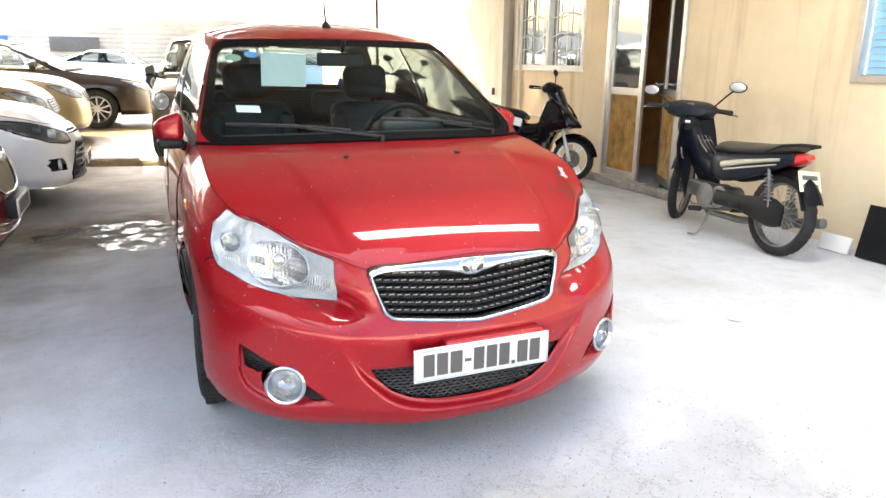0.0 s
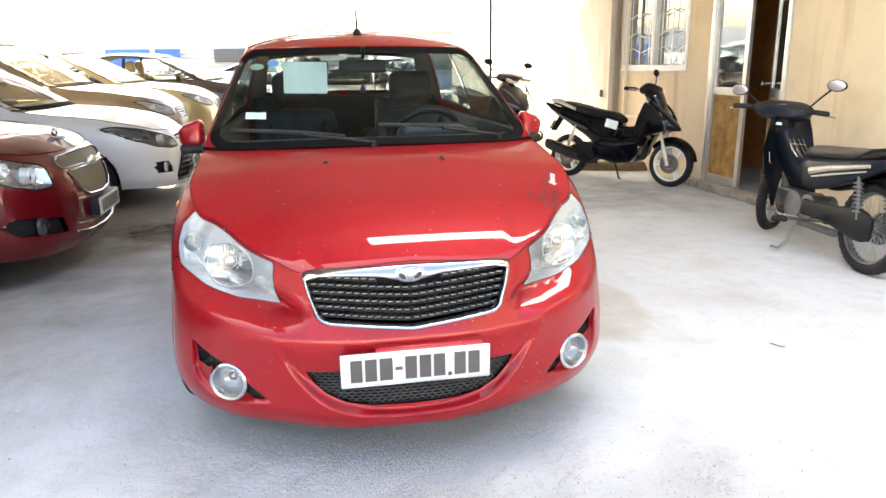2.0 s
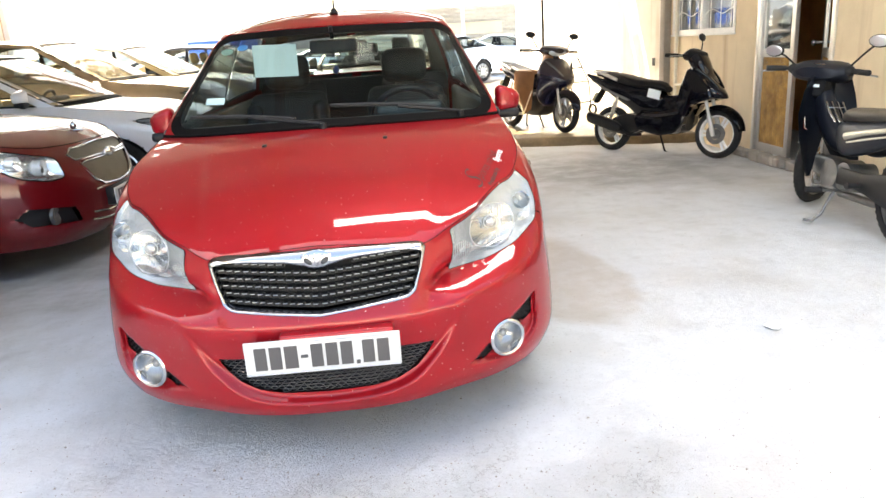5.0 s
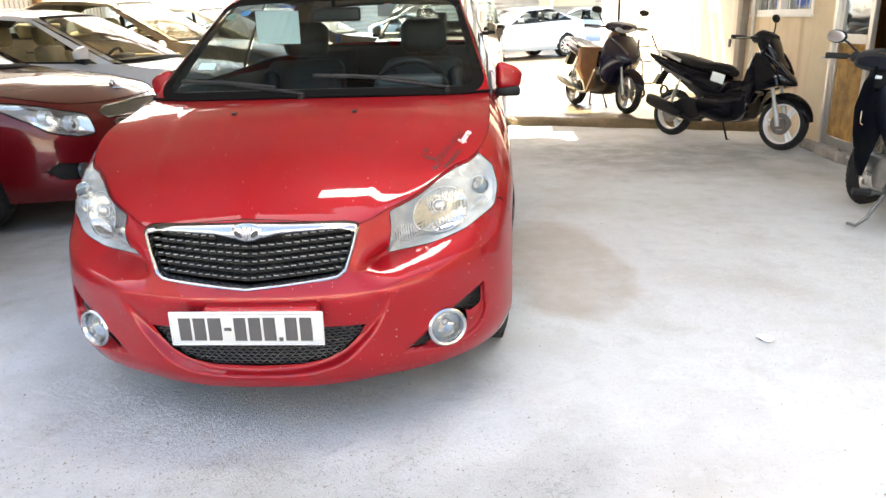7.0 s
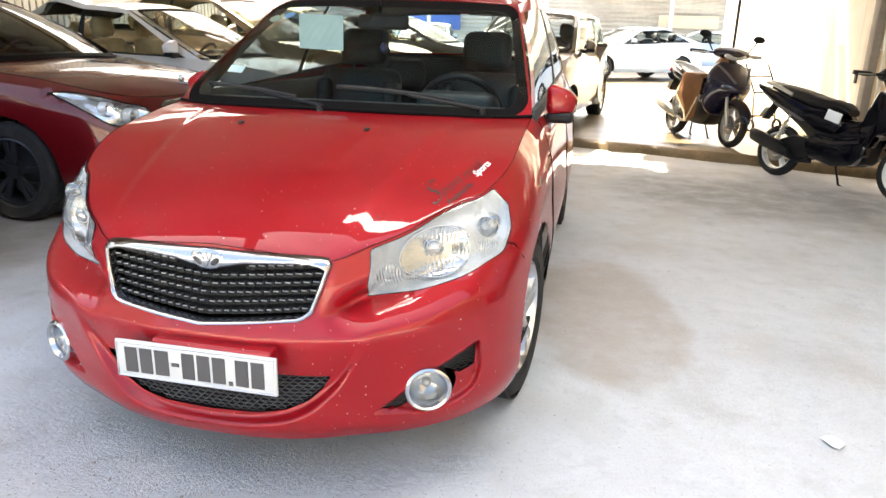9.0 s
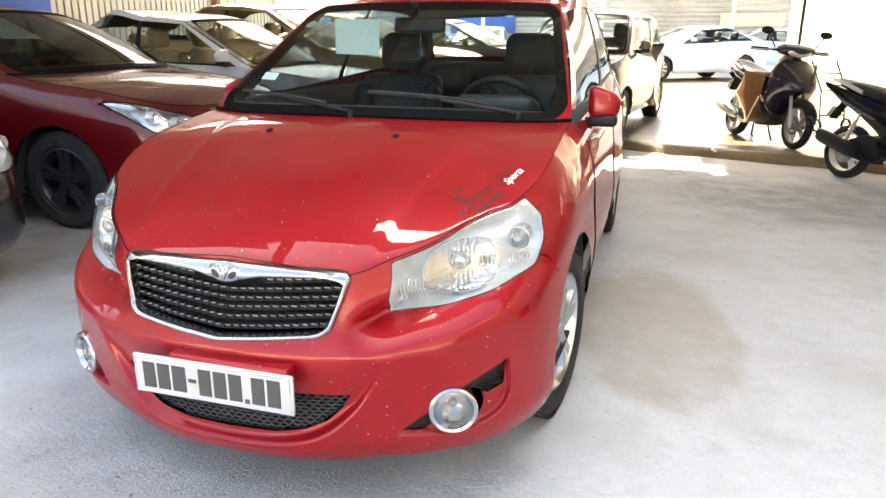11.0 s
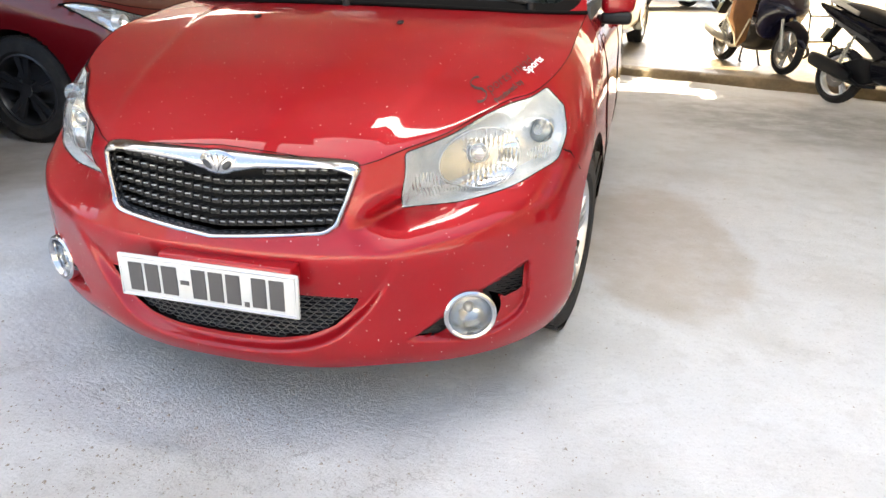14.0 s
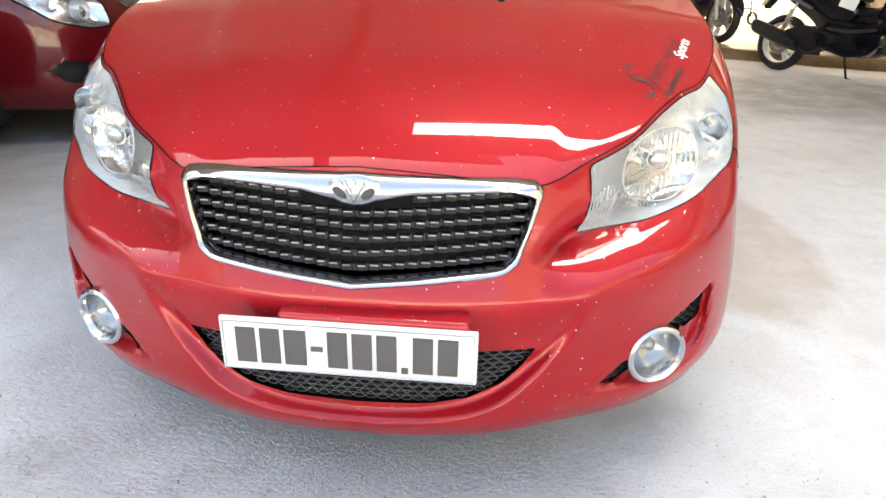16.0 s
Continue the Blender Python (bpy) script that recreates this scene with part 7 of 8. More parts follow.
def scooter(m, label, body, accent, wb, wr, lead=False):
    """A step-through scooter, heading -y, wheels on z = 0."""
    b = thing("scooter", m, label, "scooter", "parked motorbikes")
    f, r = -wb / 2, wb / 2
    bike_wheel(b, (0, f, wr), wr, 0.095, 3 if not lead else 5, M["alloy"] if lead else M["silverpaint"], 0)
    bike_wheel(b, (0, r, wr), wr, 0.105, 3 if not lead else 5, M["alloy"] if lead else M["silverpaint"])
    # fork, front guard
    bm = bmesh.new()
    for k in (-1, 1):
        tube(bm, [(k * 0.07, f + 0.02, wr), (k * 0.07, f + 0.13, wr + 0.36)], 0.017, 10)
        cyl(bm, (k * 0.07, f + 0.01, wr - 0.02), (k * 0.07, f + 0.075, wr + 0.18), 0.023, None, 12)
    part("fork", bm, M["silver"], b)
    bm = bmesh.new()
    arc = np.linspace(0.15, 2.5, 16)
    rings = []
    for t in arc:
        cy, cz = f - (wr + 0.025) * math.cos(t), wr + (wr + 0.025) * math.sin(t)
        w = 0.062 * min(1, 0.45 + math.sin((t - 0.15) / 2.35 * math.pi))
        rings.append([bm.verts.new((x * w, cy - math.cos(t) * (0.018 - abs(x) ** 2 * 0.035), cz + math.sin(t) * (0.018 - abs(x) ** 2 * 0.035))) for x in (-1.25, -1, -0.5, 0, 0.5, 1, 1.25)])
    for A, B in zip(rings, rings[1:]):
        for i in range(6):
            bm.faces.new((A[i], A[i + 1], B[i + 1], B[i]))
    bmesh.ops.solidify(bm, geom=bm.faces[:], thickness=0.006)
    part("front_guard", bm, body, b)
    # apron and nose
    if lead:
        part("nose_cowl", hullp([(f - 0.02, 0, 0.62, 0.03, 0.03, 2), (f + 0.03, 0, 0.64, 0.10, 0.075, 2.4), (f + 0.12, 0, 0.66, 0.155, 0.14, 2.6), (f + 0.22, 0, 0.66, 0.19, 0.22, 2.8), (f + 0.29, 0, 0.62, 0.20, 0.30, 3), (f + 0.33, 0, 0.60, 0.185, 0.29, 3)]), body, b)
    else:
        part("nose_cowl", hullp([(f - 0.07, 0, 0.60, 0.015, 0.015, 2), (f - 0.02, 0, 0.625, 0.07, 0.045, 2.4), (f + 0.05, 0, 0.655, 0.115, 0.075, 2.6), (f + 0.13, 0, 0.70, 0.125, 0.10, 2.6), (f + 0.20, 0, 0.76, 0.11, 0.12, 2.6), (f + 0.27, 0, 0.80, 0.09, 0.13, 2.6), (f + 0.33, 0, 0.78, 0.07, 0.12, 2.6)]), body, b)
        panel_plate(b, "leg_shield", [(f + 0.02, 0.585), (f + 0.05, 0.675), (f + 0.19, 0.845), (f + 0.30, 0.875), (f + 0.36, 0.72), (f + 0.40, 0.55), (f + 0.36, 0.40), (f + 0.29, 0.40), (f + 0.24, 0.52)], 0.05, 0.155, body)
    for k in (-1, 1):
        bm = bmesh.new()
        ball(bm, (k * 0.095, f + 0.085, 0.645), (0.050, 0.05, 0.035), 10, (20, 0, k * 25))
        part("front_lamp", bm, M["lens"] if lead else M["lamp_in"], b, "clear front lamp")
    bm = bmesh.new()
    for k in (-1, 1):
        tube(bm, [(k * 0.05, f + 0.01, 0.69), (k * 0.10, f + 0.10, 0.79), (k * 0.15, f + 0.2, 0.87)], 0.012, 8)
    part("nose_trim", bm, accent if lead else body, b)
    part("steering_column", hullp([(f + 0.24, 0, 0.86, 0.05, 0.06, 2), (f + 0.30, 0, 0.92, 0.055, 0.09, 2), (f + 0.34, 0, 0.96, 0.05, 0.07, 2)]), M["plastic"], b)
    # handlebar cover, grips, levers
    if not lead:
        part("front_pod", hullp([(f + 0.12, 0, 0.80, 0.05, 0.05, 2.2), (f + 0.17, 0, 0.86, 0.09, 0.09, 2.6), (f + 0.23, 0, 0.92, 0.105, 0.115, 2.8), (f + 0.30, 0, 0.97, 0.10, 0.10, 2.8), (f + 0.36, 0, 1.01, 0.08, 0.06, 2.6), (f + 0.40, 0, 1.02, 0.05, 0.025, 2.2)]), body, b)
        for k in (-1, 1):
            part("pod_screen", hullp([(f + 0.21, k * 0.078, 0.91, 0.010, 0.025, 2.4), (f + 0.25, k * 0.080, 0.93, 0.012, 0.045, 2.6), (f + 0.29, k * 0.075, 0.95, 0.009, 0.040, 2.6), (f + 0.32, k * 0.07, 0.96, 0.006, 0.02, 2.2)], 3, 14), M["silver"], b)
        part("centre_tunnel", hullp([(f + 0.26, 0, 0.60, 0.07, 0.12, 2.8), (f + 0.38, 0, 0.53, 0.075, 0.12, 2.8), (f + 0.52, 0, 0.49, 0.075, 0.12, 2.8), (f + 0.66, 0, 0.50, 0.08, 0.12, 2.8), (f + 0.80, 0, 0.52, 0.08, 0.12, 2.8)]), body, b)
    part("handlebar_cover", hullp([(f + 0.20, 0, 1.0, 0.05, 0.03, 2), (f + 0.25, 0, 1.0, 0.09 if not lead else 0.15, 0.05, 2.4), (f + 0.33, 0, 1.01, 0.11 if not lead else 0.17, 0.065, 2.5), (f + 0.39, 0, 1.0, 0.10, 0.045, 2.3)]), body if lead else M["plastic"], b)
    if lead:
        bm = bmesh.new()
        ball(bm, (0, f + 0.235, 0.985), (0.11, 0.035, 0.052), 12)
        part("head_lamp", bm, M["lamp_in"], b, "clear head lamp")
    for k in (-1, 1):
        bm = bmesh.new()
        cyl(bm, (k * 0.12, f + 0.33, 1.0), (k * 0.24, f + 0.38, 1.0), 0.012, None, 10)
        part("handlebar", bm, M["plastic"], b)
        bm = bmesh.new()
        cyl(bm, (k * 0.22, f + 0.37, 1.0), (k * 0.345, f + 0.43, 1.0), 0.019, None, 12)
        part("grip", bm, M["rubber"], b)
        bm = bmesh.new()
        tube(bm, [(k * 0.2, f + 0.34, 1.0), (k * 0.26, f + 0.33, 0.995), (k * 0.35, f + 0.38, 0.99)], 0.006, 8)
        part("brake_lever", bm, M["alloy"], b)
        if lead or k > 0:
            bike_mirror(b, (k * 0.17, f + 0.35, 1.02), (k * (0.26 if lead else 0.19), f + 0.36, 1.19), (0.058, 0.040), -12)
    # floor, body, seat, tail
    if lead:
        part("floor_tunnel", hullp([(f + 0.30, 0, 0.45, 0.15, 0.14, 3.5), (f + 0.42, 0, 0.36, 0.16, 0.15, 3.5), (f + 0.60, 0, 0.35, 0.165, 0.17, 3.5), (f + 0.80, 0, 0.40, 0.16, 0.19, 3.2), (f + 0.98, 0, 0.46, 0.12, 0.14, 3), (r - 0.22, 0, 0.48, 0.06, 0.08, 3)]), M["plastic"], b)
        part("side_fairing", hullp([(f + 0.56, 0, 0.57, 0.08, 0.06, 2.6), (f + 0.70, 0, 0.60, 0.13, 0.09, 2.8), (f + 0.90, 0, 0.63, 0.15, 0.095, 2.8), (r - 0.14, 0, 0.69, 0.135, 0.08, 2.6), (r + 0.08, 0, 0.74, 0.11, 0.065, 2.4), (r + 0.24, 0, 0.795, 0.06, 0.035, 2.2), (r + 0.30, 0, 0.81, 0.02, 0.012, 2)]), body, b)
    else:
        part("inner_frame", hullp([(f + 0.32, 0, 0.38, 0.09, 0.12, 3), (f + 0.50, 0, 0.34, 0.10, 0.12, 3), (f + 0.80, 0, 0.42, 0.10, 0.15, 3), (f + 0.98, 0, 0.54, 0.09, 0.10, 3), (r + 0.04, 0, 0.68, 0.07, 0.06, 3), (r + 0.22, 0, 0.77, 0.04, 0.03, 3)]), M["plastic"], b)
        panel_plate(b, "belly_panel", [(f + 0.30, 0.43), (f + 0.37, 0.50), (f + 0.60, 0.445), (f + 0.80, 0.46), (f + 0.90, 0.38), (f + 0.84, 0.25), (f + 0.58, 0.20), (f + 0.40, 0.235), (f + 0.31, 0.33)], 0.07, 0.155, body)
        panel_plate(b, "footboard_rubber", [(f + 0.36, 0.455), (f + 0.60, 0.41), (f + 0.78, 0.425), (f + 0.78, 0.405), (f + 0.60, 0.388), (f + 0.36, 0.432)], 0.09, 0.18, M["rubber"], 0.006)
        panel_plate(b, "side_fairing", [(f + 0.58, 0.56), (f + 0.66, 0.66), (f + 0.92, 0.69), (r + 0.02, 0.775), (r + 0.31, 0.85), (r + 0.29, 0.805), (r + 0.04, 0.685), (f + 0.98, 0.57), (f + 0.82, 0.485), (f + 0.64, 0.475)], 0.06, 0.135, body)
        panel_plate(b, "tail_trim", [(f + 0.98, 0.575), (r + 0.04, 0.69), (r + 0.26, 0.79), (r + 0.24, 0.765), (r + 0.06, 0.655), (f + 1.0, 0.545)], 0.05, 0.115, M["greyplastic"], 0.006)
        panel_plate(b, "engine_cover", [(f + 0.84, 0.24), (f + 0.90, 0.40), (f + 1.05, 0.42), (r - 0.02, 0.34), (r + 0.02, 0.23), (f + 1.0, 0.18)], 0.03, 0.105, M["plastic"])
    part("seat", hullp([(f + 0.58, 0, 0.67, 0.07, 0.03, 2.4), (f + 0.68, 0, 0.71, 0.115, 0.045, 2.6), (f + 0.90, 0, 0.735, 0.145, 0.05, 2.8), (f + 1.05, 0, 0.765, 0.14, 0.055, 2.8), (r + 0.02, 0, 0.815, 0.11, 0.045, 2.6), (r + 0.12, 0, 0.825, 0.06, 0.025, 2.3)]), M["saddle"], b)
    bm = bmesh.new()
    tube(bm, [(0.13, r - 0.12, 0.77), (0.135, r + 0.05, 0.83), (0.10, r + 0.22, 0.865), (0, r + 0.27, 0.87), (-0.10, r + 0.22, 0.865), (-0.135, r + 0.05, 0.83), (-0.13, r - 0.12, 0.77)], 0.018, 10)
    part("grab_rail", bm, M["silver"], b)
    bm = bmesh.new()
    ball(bm, (0, r + 0.265, 0.775), (0.075, 0.03, 0.028), 8)
    part("tail_lamp", bm, M["redlens"], b)
    bm = bmesh.new()
    box(bm, (0, r + 0.18, 0.62), (0.10, 0.025, 0.24), 0.01, (32, 0, 0))
    part("rear_guard", bm, M["plastic"], b)
    part("number_plate", boxb((0, r + 0.235, 0.585), (0.15, 0.006, 0.11), 0.002, (30, 0, 0)), M["cream_tag"], b, "blank white plate")
    # engine, exhaust, shock, stands
    bm = bmesh.new()
    hull(bm, dense([(f + 0.92, 0.03, 0.30, 0.05, 0.06, 3), (f + 1.05, 0.05, 0.28, 0.09, 0.09, 3), (r - 0.05, 0.08, 0.28, 0.05, 0.09, 3), (r + 0.08, 0.08, 0.27, 0.03, 0.05, 3)]))
    part("engine_case", bm, M["engine"], b)
    bm = bmesh.new()
    tube(bm, [(-0.06, r - 0.42, 0.20), (-0.12, r - 0.30, 0.19), (-0.14, r - 0.20, 0.24)], 0.016, 10)
    hull(bm, dense([(r - 0.22, -0.145, 0.25, 0.03, 0.03, 2), (r - 0.14, -0.15, 0.275, 0.052, 0.056, 2.4), (r + 0.05, -0.155, 0.325, 0.055, 0.062, 2.6), (r + 0.20, -0.155, 0.365, 0.052, 0.058, 2.6), (r + 0.23, -0.155, 0.372, 0.03, 0.035, 2)]))
    part("exhaust", bm, M["silver"] if lead else M["plastic"], b)
    shock(b, (-0.105, r - 0.03, 0.30), (-0.095, r - 0.12, 0.62))
    bm = bmesh.new()
    tube(bm, [(0.08, f + 0.72, 0.25), (0.16, f + 0.68, 0.02), (0.18, f + 0.64, 0.005)], 0.010, 8)
    part("side_stand", bm, M["plastic"], b)
    bm = bmesh.new()
    tube(bm, [(0.12, f + 0.98, 0.01), (0.10, f + 1.0, 0.03), (0.07, f + 0.95, 0.22), (-0.07, f + 0.95, 0.22), (-0.10, f + 1.0, 0.03), (-0.12, f + 0.98, 0.01)], 0.012, 8)
    if lead:
        part("centre_stand", bm, M["plastic"], b)
    else:
        bm.free()
    bm = bmesh.new()
    box(bm, (-0.150, f + 0.66, 0.625), (0.012, 0.15, 0.09), 0.004, (12, 0, 0))
    part("white_panel", bm, M["paper"], b)
    return b


def heading(fr, rr, z=0.0, lean=0.0):
    """The pose of a bike whose wheels stand at fr and rr."""
    d = Vector(fr) - Vector(rr)
    a = math.degrees(math.atan2(d.x, -d.y))
    c = (Vector(fr) + Vector(rr)) / 2
    return pose(c.x, c.y, z, 0, 0, a) @ pose(0, 0, 0, 0, lean, 0)


airblade = scooter(heading((3.45, 4.80), (2.68, 5.84), 0.0, 5), "glossy black scooter with silver wheels beside the wall", M["navy"], M["greyplastic"], 1.26, 0.242)
LEAD_WIDE = ("nose_cowl", "handlebar_cover", "head_lamp", "handlebar", "grip", "brake_lever", "mirror", "front_lamp", "nose_trim")
lead = scooter(heading((2.40, 6.86), (1.92, 7.95), 0.1, 5), "dark blue scooter with a brown leg cover", M["deepblue"], M["greyplastic"], 1.21, 0.245, True)
bm = bmesh.new()
pts = [[(-0.20, -0.26, 0.72), (-0.23, -0.02, 0.75), (-0.20, 0.20, 0.74)], [(-0.22, -0.27, 0.48), (-0.25, -0.05, 0.44), (-0.23, 0.16, 0.48)], [(-0.20, -0.22, 0.28), (-0.215, -0.10, 0.20), (-0.20, -0.01, 0.30)]]
for k in (1, -1):
    vs = [[bm.verts.new((k * p[0], p[1], p[2])) for p in row] for row in pts]
    for i in range(2):
        for j in range(2):
            bm.faces.new((vs[i][j], vs[i][j + 1], vs[i + 1][j + 1], vs[i + 1][j]))
bmesh.ops.solidify(bm, geom=bm.faces[:], thickness=0.02)
box(bm, (0, -0.03, 0.74), (0.42, 0.40, 0.05), 0.02)
part("leg_cover", bm, M["apron"], lead, "brown leather leg cover")
bm = bmesh.new()
tube(bm, [(-0.232, -0.27, 0.50), (-0.228, -0.10, 0.21), (-0.215, -0.01, 0.31), (-0.245, 0.165, 0.49)], 0.008, 6)
part("cover_piping", bm, M["cream_tag"], lead)
for o in lead.children:
    if o.name.split(".")[0] in LEAD_WIDE + ("leg_cover", "cover_piping"):
        o.matrix_basis = Matrix.Diagonal((1.3, 1, 1, 1)) @ o.matrix_basis
bm = bmesh.new()
ball(bm, (0.0, -0.24, 0.86), (0.13, 0.13, 0.12), 12)
for v in bm.verts:
    v.co.z = max(v.co.z, 0.79)
part("helmet", bm, M["apron"], lead, "brown helmet hung on the hook")


def underbone(m):
    """A light step-through motorcycle with wire wheels, heading -y."""
    b = thing("motorcycle", m, "dark slate step-through motorcycle on its side stand", "motorcycle", "parked motorbikes")
    f, r, wr = -0.62, 0.675, 0.285
    bike_wheel(b, (0, f, wr), wr, 0.072, "wire", M["engine"], -4)
    bike_wheel(b, (0, r, wr), wr, 0.082, "wire", M["engine"])
    bm = bmesh.new()
    for k in (-1, 1):
        tube(bm, [(k * 0.06, f, wr), (k * 0.06, f + 0.14, wr + 0.38)], 0.016, 10)
        cyl(bm, (k * 0.06, f, wr - 0.02), (k * 0.06, f + 0.07, wr + 0.20), 0.022, None, 12)
    part("fork", bm, M["engine"], b)
    for y0, nm, a0, a1, mt in ((f, "front_guard", 0.35, 2.6, M["wavebody"]), (r, "rear_guard", 0.8, 2.75, M["plastic"])):
        bm = bmesh.new()
        rings = []
        for t in np.linspace(a0, a1, 16):
            cy, cz = y0 - (wr + 0.03) * math.cos(t), wr + (wr + 0.03) * math.sin(t)
            rings.append([bm.verts.new((x * 0.055, cy - math.cos(t) * (0.015 - abs(x) ** 2 * 0.03), cz + math.sin(t) * (0.015 - abs(x) ** 2 * 0.03))) for x in (-1.2, -0.8, 0, 0.8, 1.2)])
        for A, B in zip(rings, rings[1:]):
            for i in range(4):
                bm.faces.new((A[i], A[i + 1], B[i + 1], B[i]))
        bmesh.ops.solidify(bm, geom=bm.faces[:], thickness=0.005)
        part(nm, bm, mt, b)
    # leg shields: curved wings either side of the spine
    for k in (-1, 1):
        bm = bmesh.new()
        rows = []
        for i, (z, yc, xi, xo) in enumerate(((0.90, f + 0.20, 0.0, 0.13), (0.80, f + 0.20, 0.0, 0.175), (0.65, f + 0.23, 0.0, 0.205), (0.50, f + 0.29, 0.0, 0.205), (0.36, f + 0.36, 0.06, 0.19), (0.25, f + 0.41, 0.10, 0.17))):
            rows.append([bm.verts.new((k * (xi + (xo - xi) * t), yc + 0.085 * t * t, z)) for t in np.linspace(0, 1, 6)])
        for A, B in zip(rows, rows[1:]):
            for j in range(5):
                bm.faces.new((A[j], A[j + 1], B[j + 1], B[j]))
        bmesh.ops.solidify(bm, geom=bm.faces[:], thickness=0.012)
        bmesh.ops.recalc_face_normals(bm, faces=bm.faces[:])
        part("leg_shield", bm, M["wavebody"], b)
        bm = bmesh.new()
        tube(bm, [(k * 0.165, f + 0.33, 0.63), (k * 0.17, f + 0.36, 0.56), (k * 0.155, f + 0.37, 0.55)], 0.007, 6)
        part("bag_hook", bm, M["chrome"], b)
    part("spine", hullp([(f + 0.16, 0, 0.80, 0.05, 0.10, 3), (f + 0.26, 0, 0.71, 0.055, 0.11, 3), (f + 0.40, 0, 0.57, 0.058, 0.085, 3), (f + 0.56, 0, 0.51, 0.06, 0.08, 3), (f + 0.72, 0, 0.55, 0.06, 0.08, 3)]), M["wavebody"], b)
    bm = bmesh.new()
    for x in (-0.055, 0.055, -0.02, 0.02):
        tube(bm, [(x, f + 0.36, 0.74), (x, f + 0.44, 0.665), (x, f + 0.51, 0.62)], 0.0065, 8)
    cyl(bm, (-0.058, f + 0.40, 0.705), (0.058, f + 0.40, 0.705), 0.0065, None, 8)
    part("luggage_rack", bm, M["chrome"], b, "small chrome rack on the spine")
    # head
    part("headset", hullp([(f + 0.03, 0, 0.97, 0.07, 0.050, 2.4), (f + 0.09, 0, 0.98, 0.14, 0.075, 2.8), (f + 0.17, 0, 0.99, 0.19, 0.075, 3.0), (f + 0.25, 0, 0.985, 0.185, 0.060, 3.0), (f + 0.30, 0, 0.98, 0.13, 0.035, 2.6)]), M["wavebody"], b)
    part("head_neck", hullp([(f + 0.10, 0, 0.88, 0.07, 0.09, 2.5), (f + 0.19, 0, 0.88, 0.085, 0.11, 2.5), (f + 0.27, 0, 0.90, 0.06, 0.07, 2.5)]), M["plastic"], b)
    bm = bmesh.new()
    ball(bm, (0, f + 0.03, 0.965), (0.085, 0.03, 0.055), 12)
    part("head_lamp", bm, M["lamp_in"], b)
    bm = bmesh.new()
    ball(bm, (0, f + 0.25, 1.03), (0.055, 0.03, 0.012), 10)
    part("speedometer", bm, M["chrome"], b)
    part("number_tag", boxb((0.0, f + 0.275, 0.895), (0.05, 0.004, 0.02), 0.001), M["paper"], b)
    for k in (-1, 1):
        bm = bmesh.new()
        tube(bm, [(k * 0.12, f + 0.20, 1.0), (k * 0.22, f + 0.26, 1.0), (k * 0.25, f + 0.28, 1.0)], 0.012, 10)
        part("handlebar", bm, M["plastic"], b)
        bm = bmesh.new()
        cyl(bm, (k * 0.22, f + 0.26, 1.0), (k * 0.33, f + 0.325, 0.995), 0.018, 0.019, 12)
        ball(bm, (k * 0.18, f + 0.235, 1.0), (0.035, 0.04, 0.035), 8)
        part("grip", bm, M["rubber"], b)
        bm = bmesh.new()
        tube(bm, [(k * 0.20, f + 0.21, 0.995), (k * 0.28, f + 0.23, 0.985), (k * 0.37, f + 0.29, 0.975)], 0.006, 8)
        part("brake_lever", bm, M["alloy"], b)
        bike_mirror(b, (k * 0.17, f + 0.23, 1.02), (k * 0.33, f + 0.24, 1.155 - k * 0.04), (0.068, 0.042), -10)
    # body, seat and tail
    for k in (-1, 1):
        part("side_cover", hullp([(f + 0.62, k * 0.07, 0.56, 0.03, 0.06, 2.6), (f + 0.74, k * 0.085, 0.54, 0.045, 0.105, 2.8), (f + 0.95, k * 0.085, 0.57, 0.048, 0.095, 2.8), (r - 0.04, k * 0.08, 0.645, 0.04, 0.055, 2.6), (r + 0.08, k * 0.06, 0.685, 0.03, 0.03, 2.3)]), M["wavebody"], b)
        bm = bmesh.new()
        tube(bm, [(k * 0.125, f + 0.78, 0.56), (k * 0.132, f + 0.98, 0.605), (k * 0.120, r, 0.66)], 0.026, 8, taper=0.4)
        tube(bm, [(k * 0.125, f + 0.80, 0.525), (k * 0.132, f + 1.0, 0.568), (k * 0.120, r - 0.02, 0.625)], 0.009, 8, taper=0.5)
        part("side_panel", bm, M["beige_plastic"], b)
        shock(b, (k * 0.105, r - 0.02, 0.33), (k * 0.105, r - 0.10, 0.64), M["engine"])
    part("seat", hullp([(f + 0.60, 0, 0.66, 0.07, 0.03, 2.6), (f + 0.70, 0, 0.685, 0.11, 0.045, 2.8), (f + 0.90, 0, 0.695, 0.13, 0.048, 2.8), (r - 0.14, 0, 0.715, 0.125, 0.044, 2.8), (r + 0.0, 0, 0.738, 0.095, 0.034, 2.6), (r + 0.07, 0, 0.752, 0.06, 0.02, 2.3)]), M["dusty_saddle"], b)
    bm = bmesh.new()
    tube(bm, [(0.11, r - 0.14, 0.70), (0.125, r + 0.01, 0.755), (0.08, r + 0.12, 0.775), (-0.08, r + 0.12, 0.775), (-0.125, r + 0.01, 0.755), (-0.11, r - 0.14, 0.70)], 0.012, 10)
    part("grab_rail", bm, M["plastic"], b)
    part("tail_lamp", hullp([(r + 0.0, 0, 0.665, 0.085, 0.045, 2.6), (r + 0.08, 0, 0.68, 0.075, 0.042, 2.4), (r + 0.14, 0, 0.70, 0.04, 0.02, 2)]), M["redlens"], b, "red tail lamp")
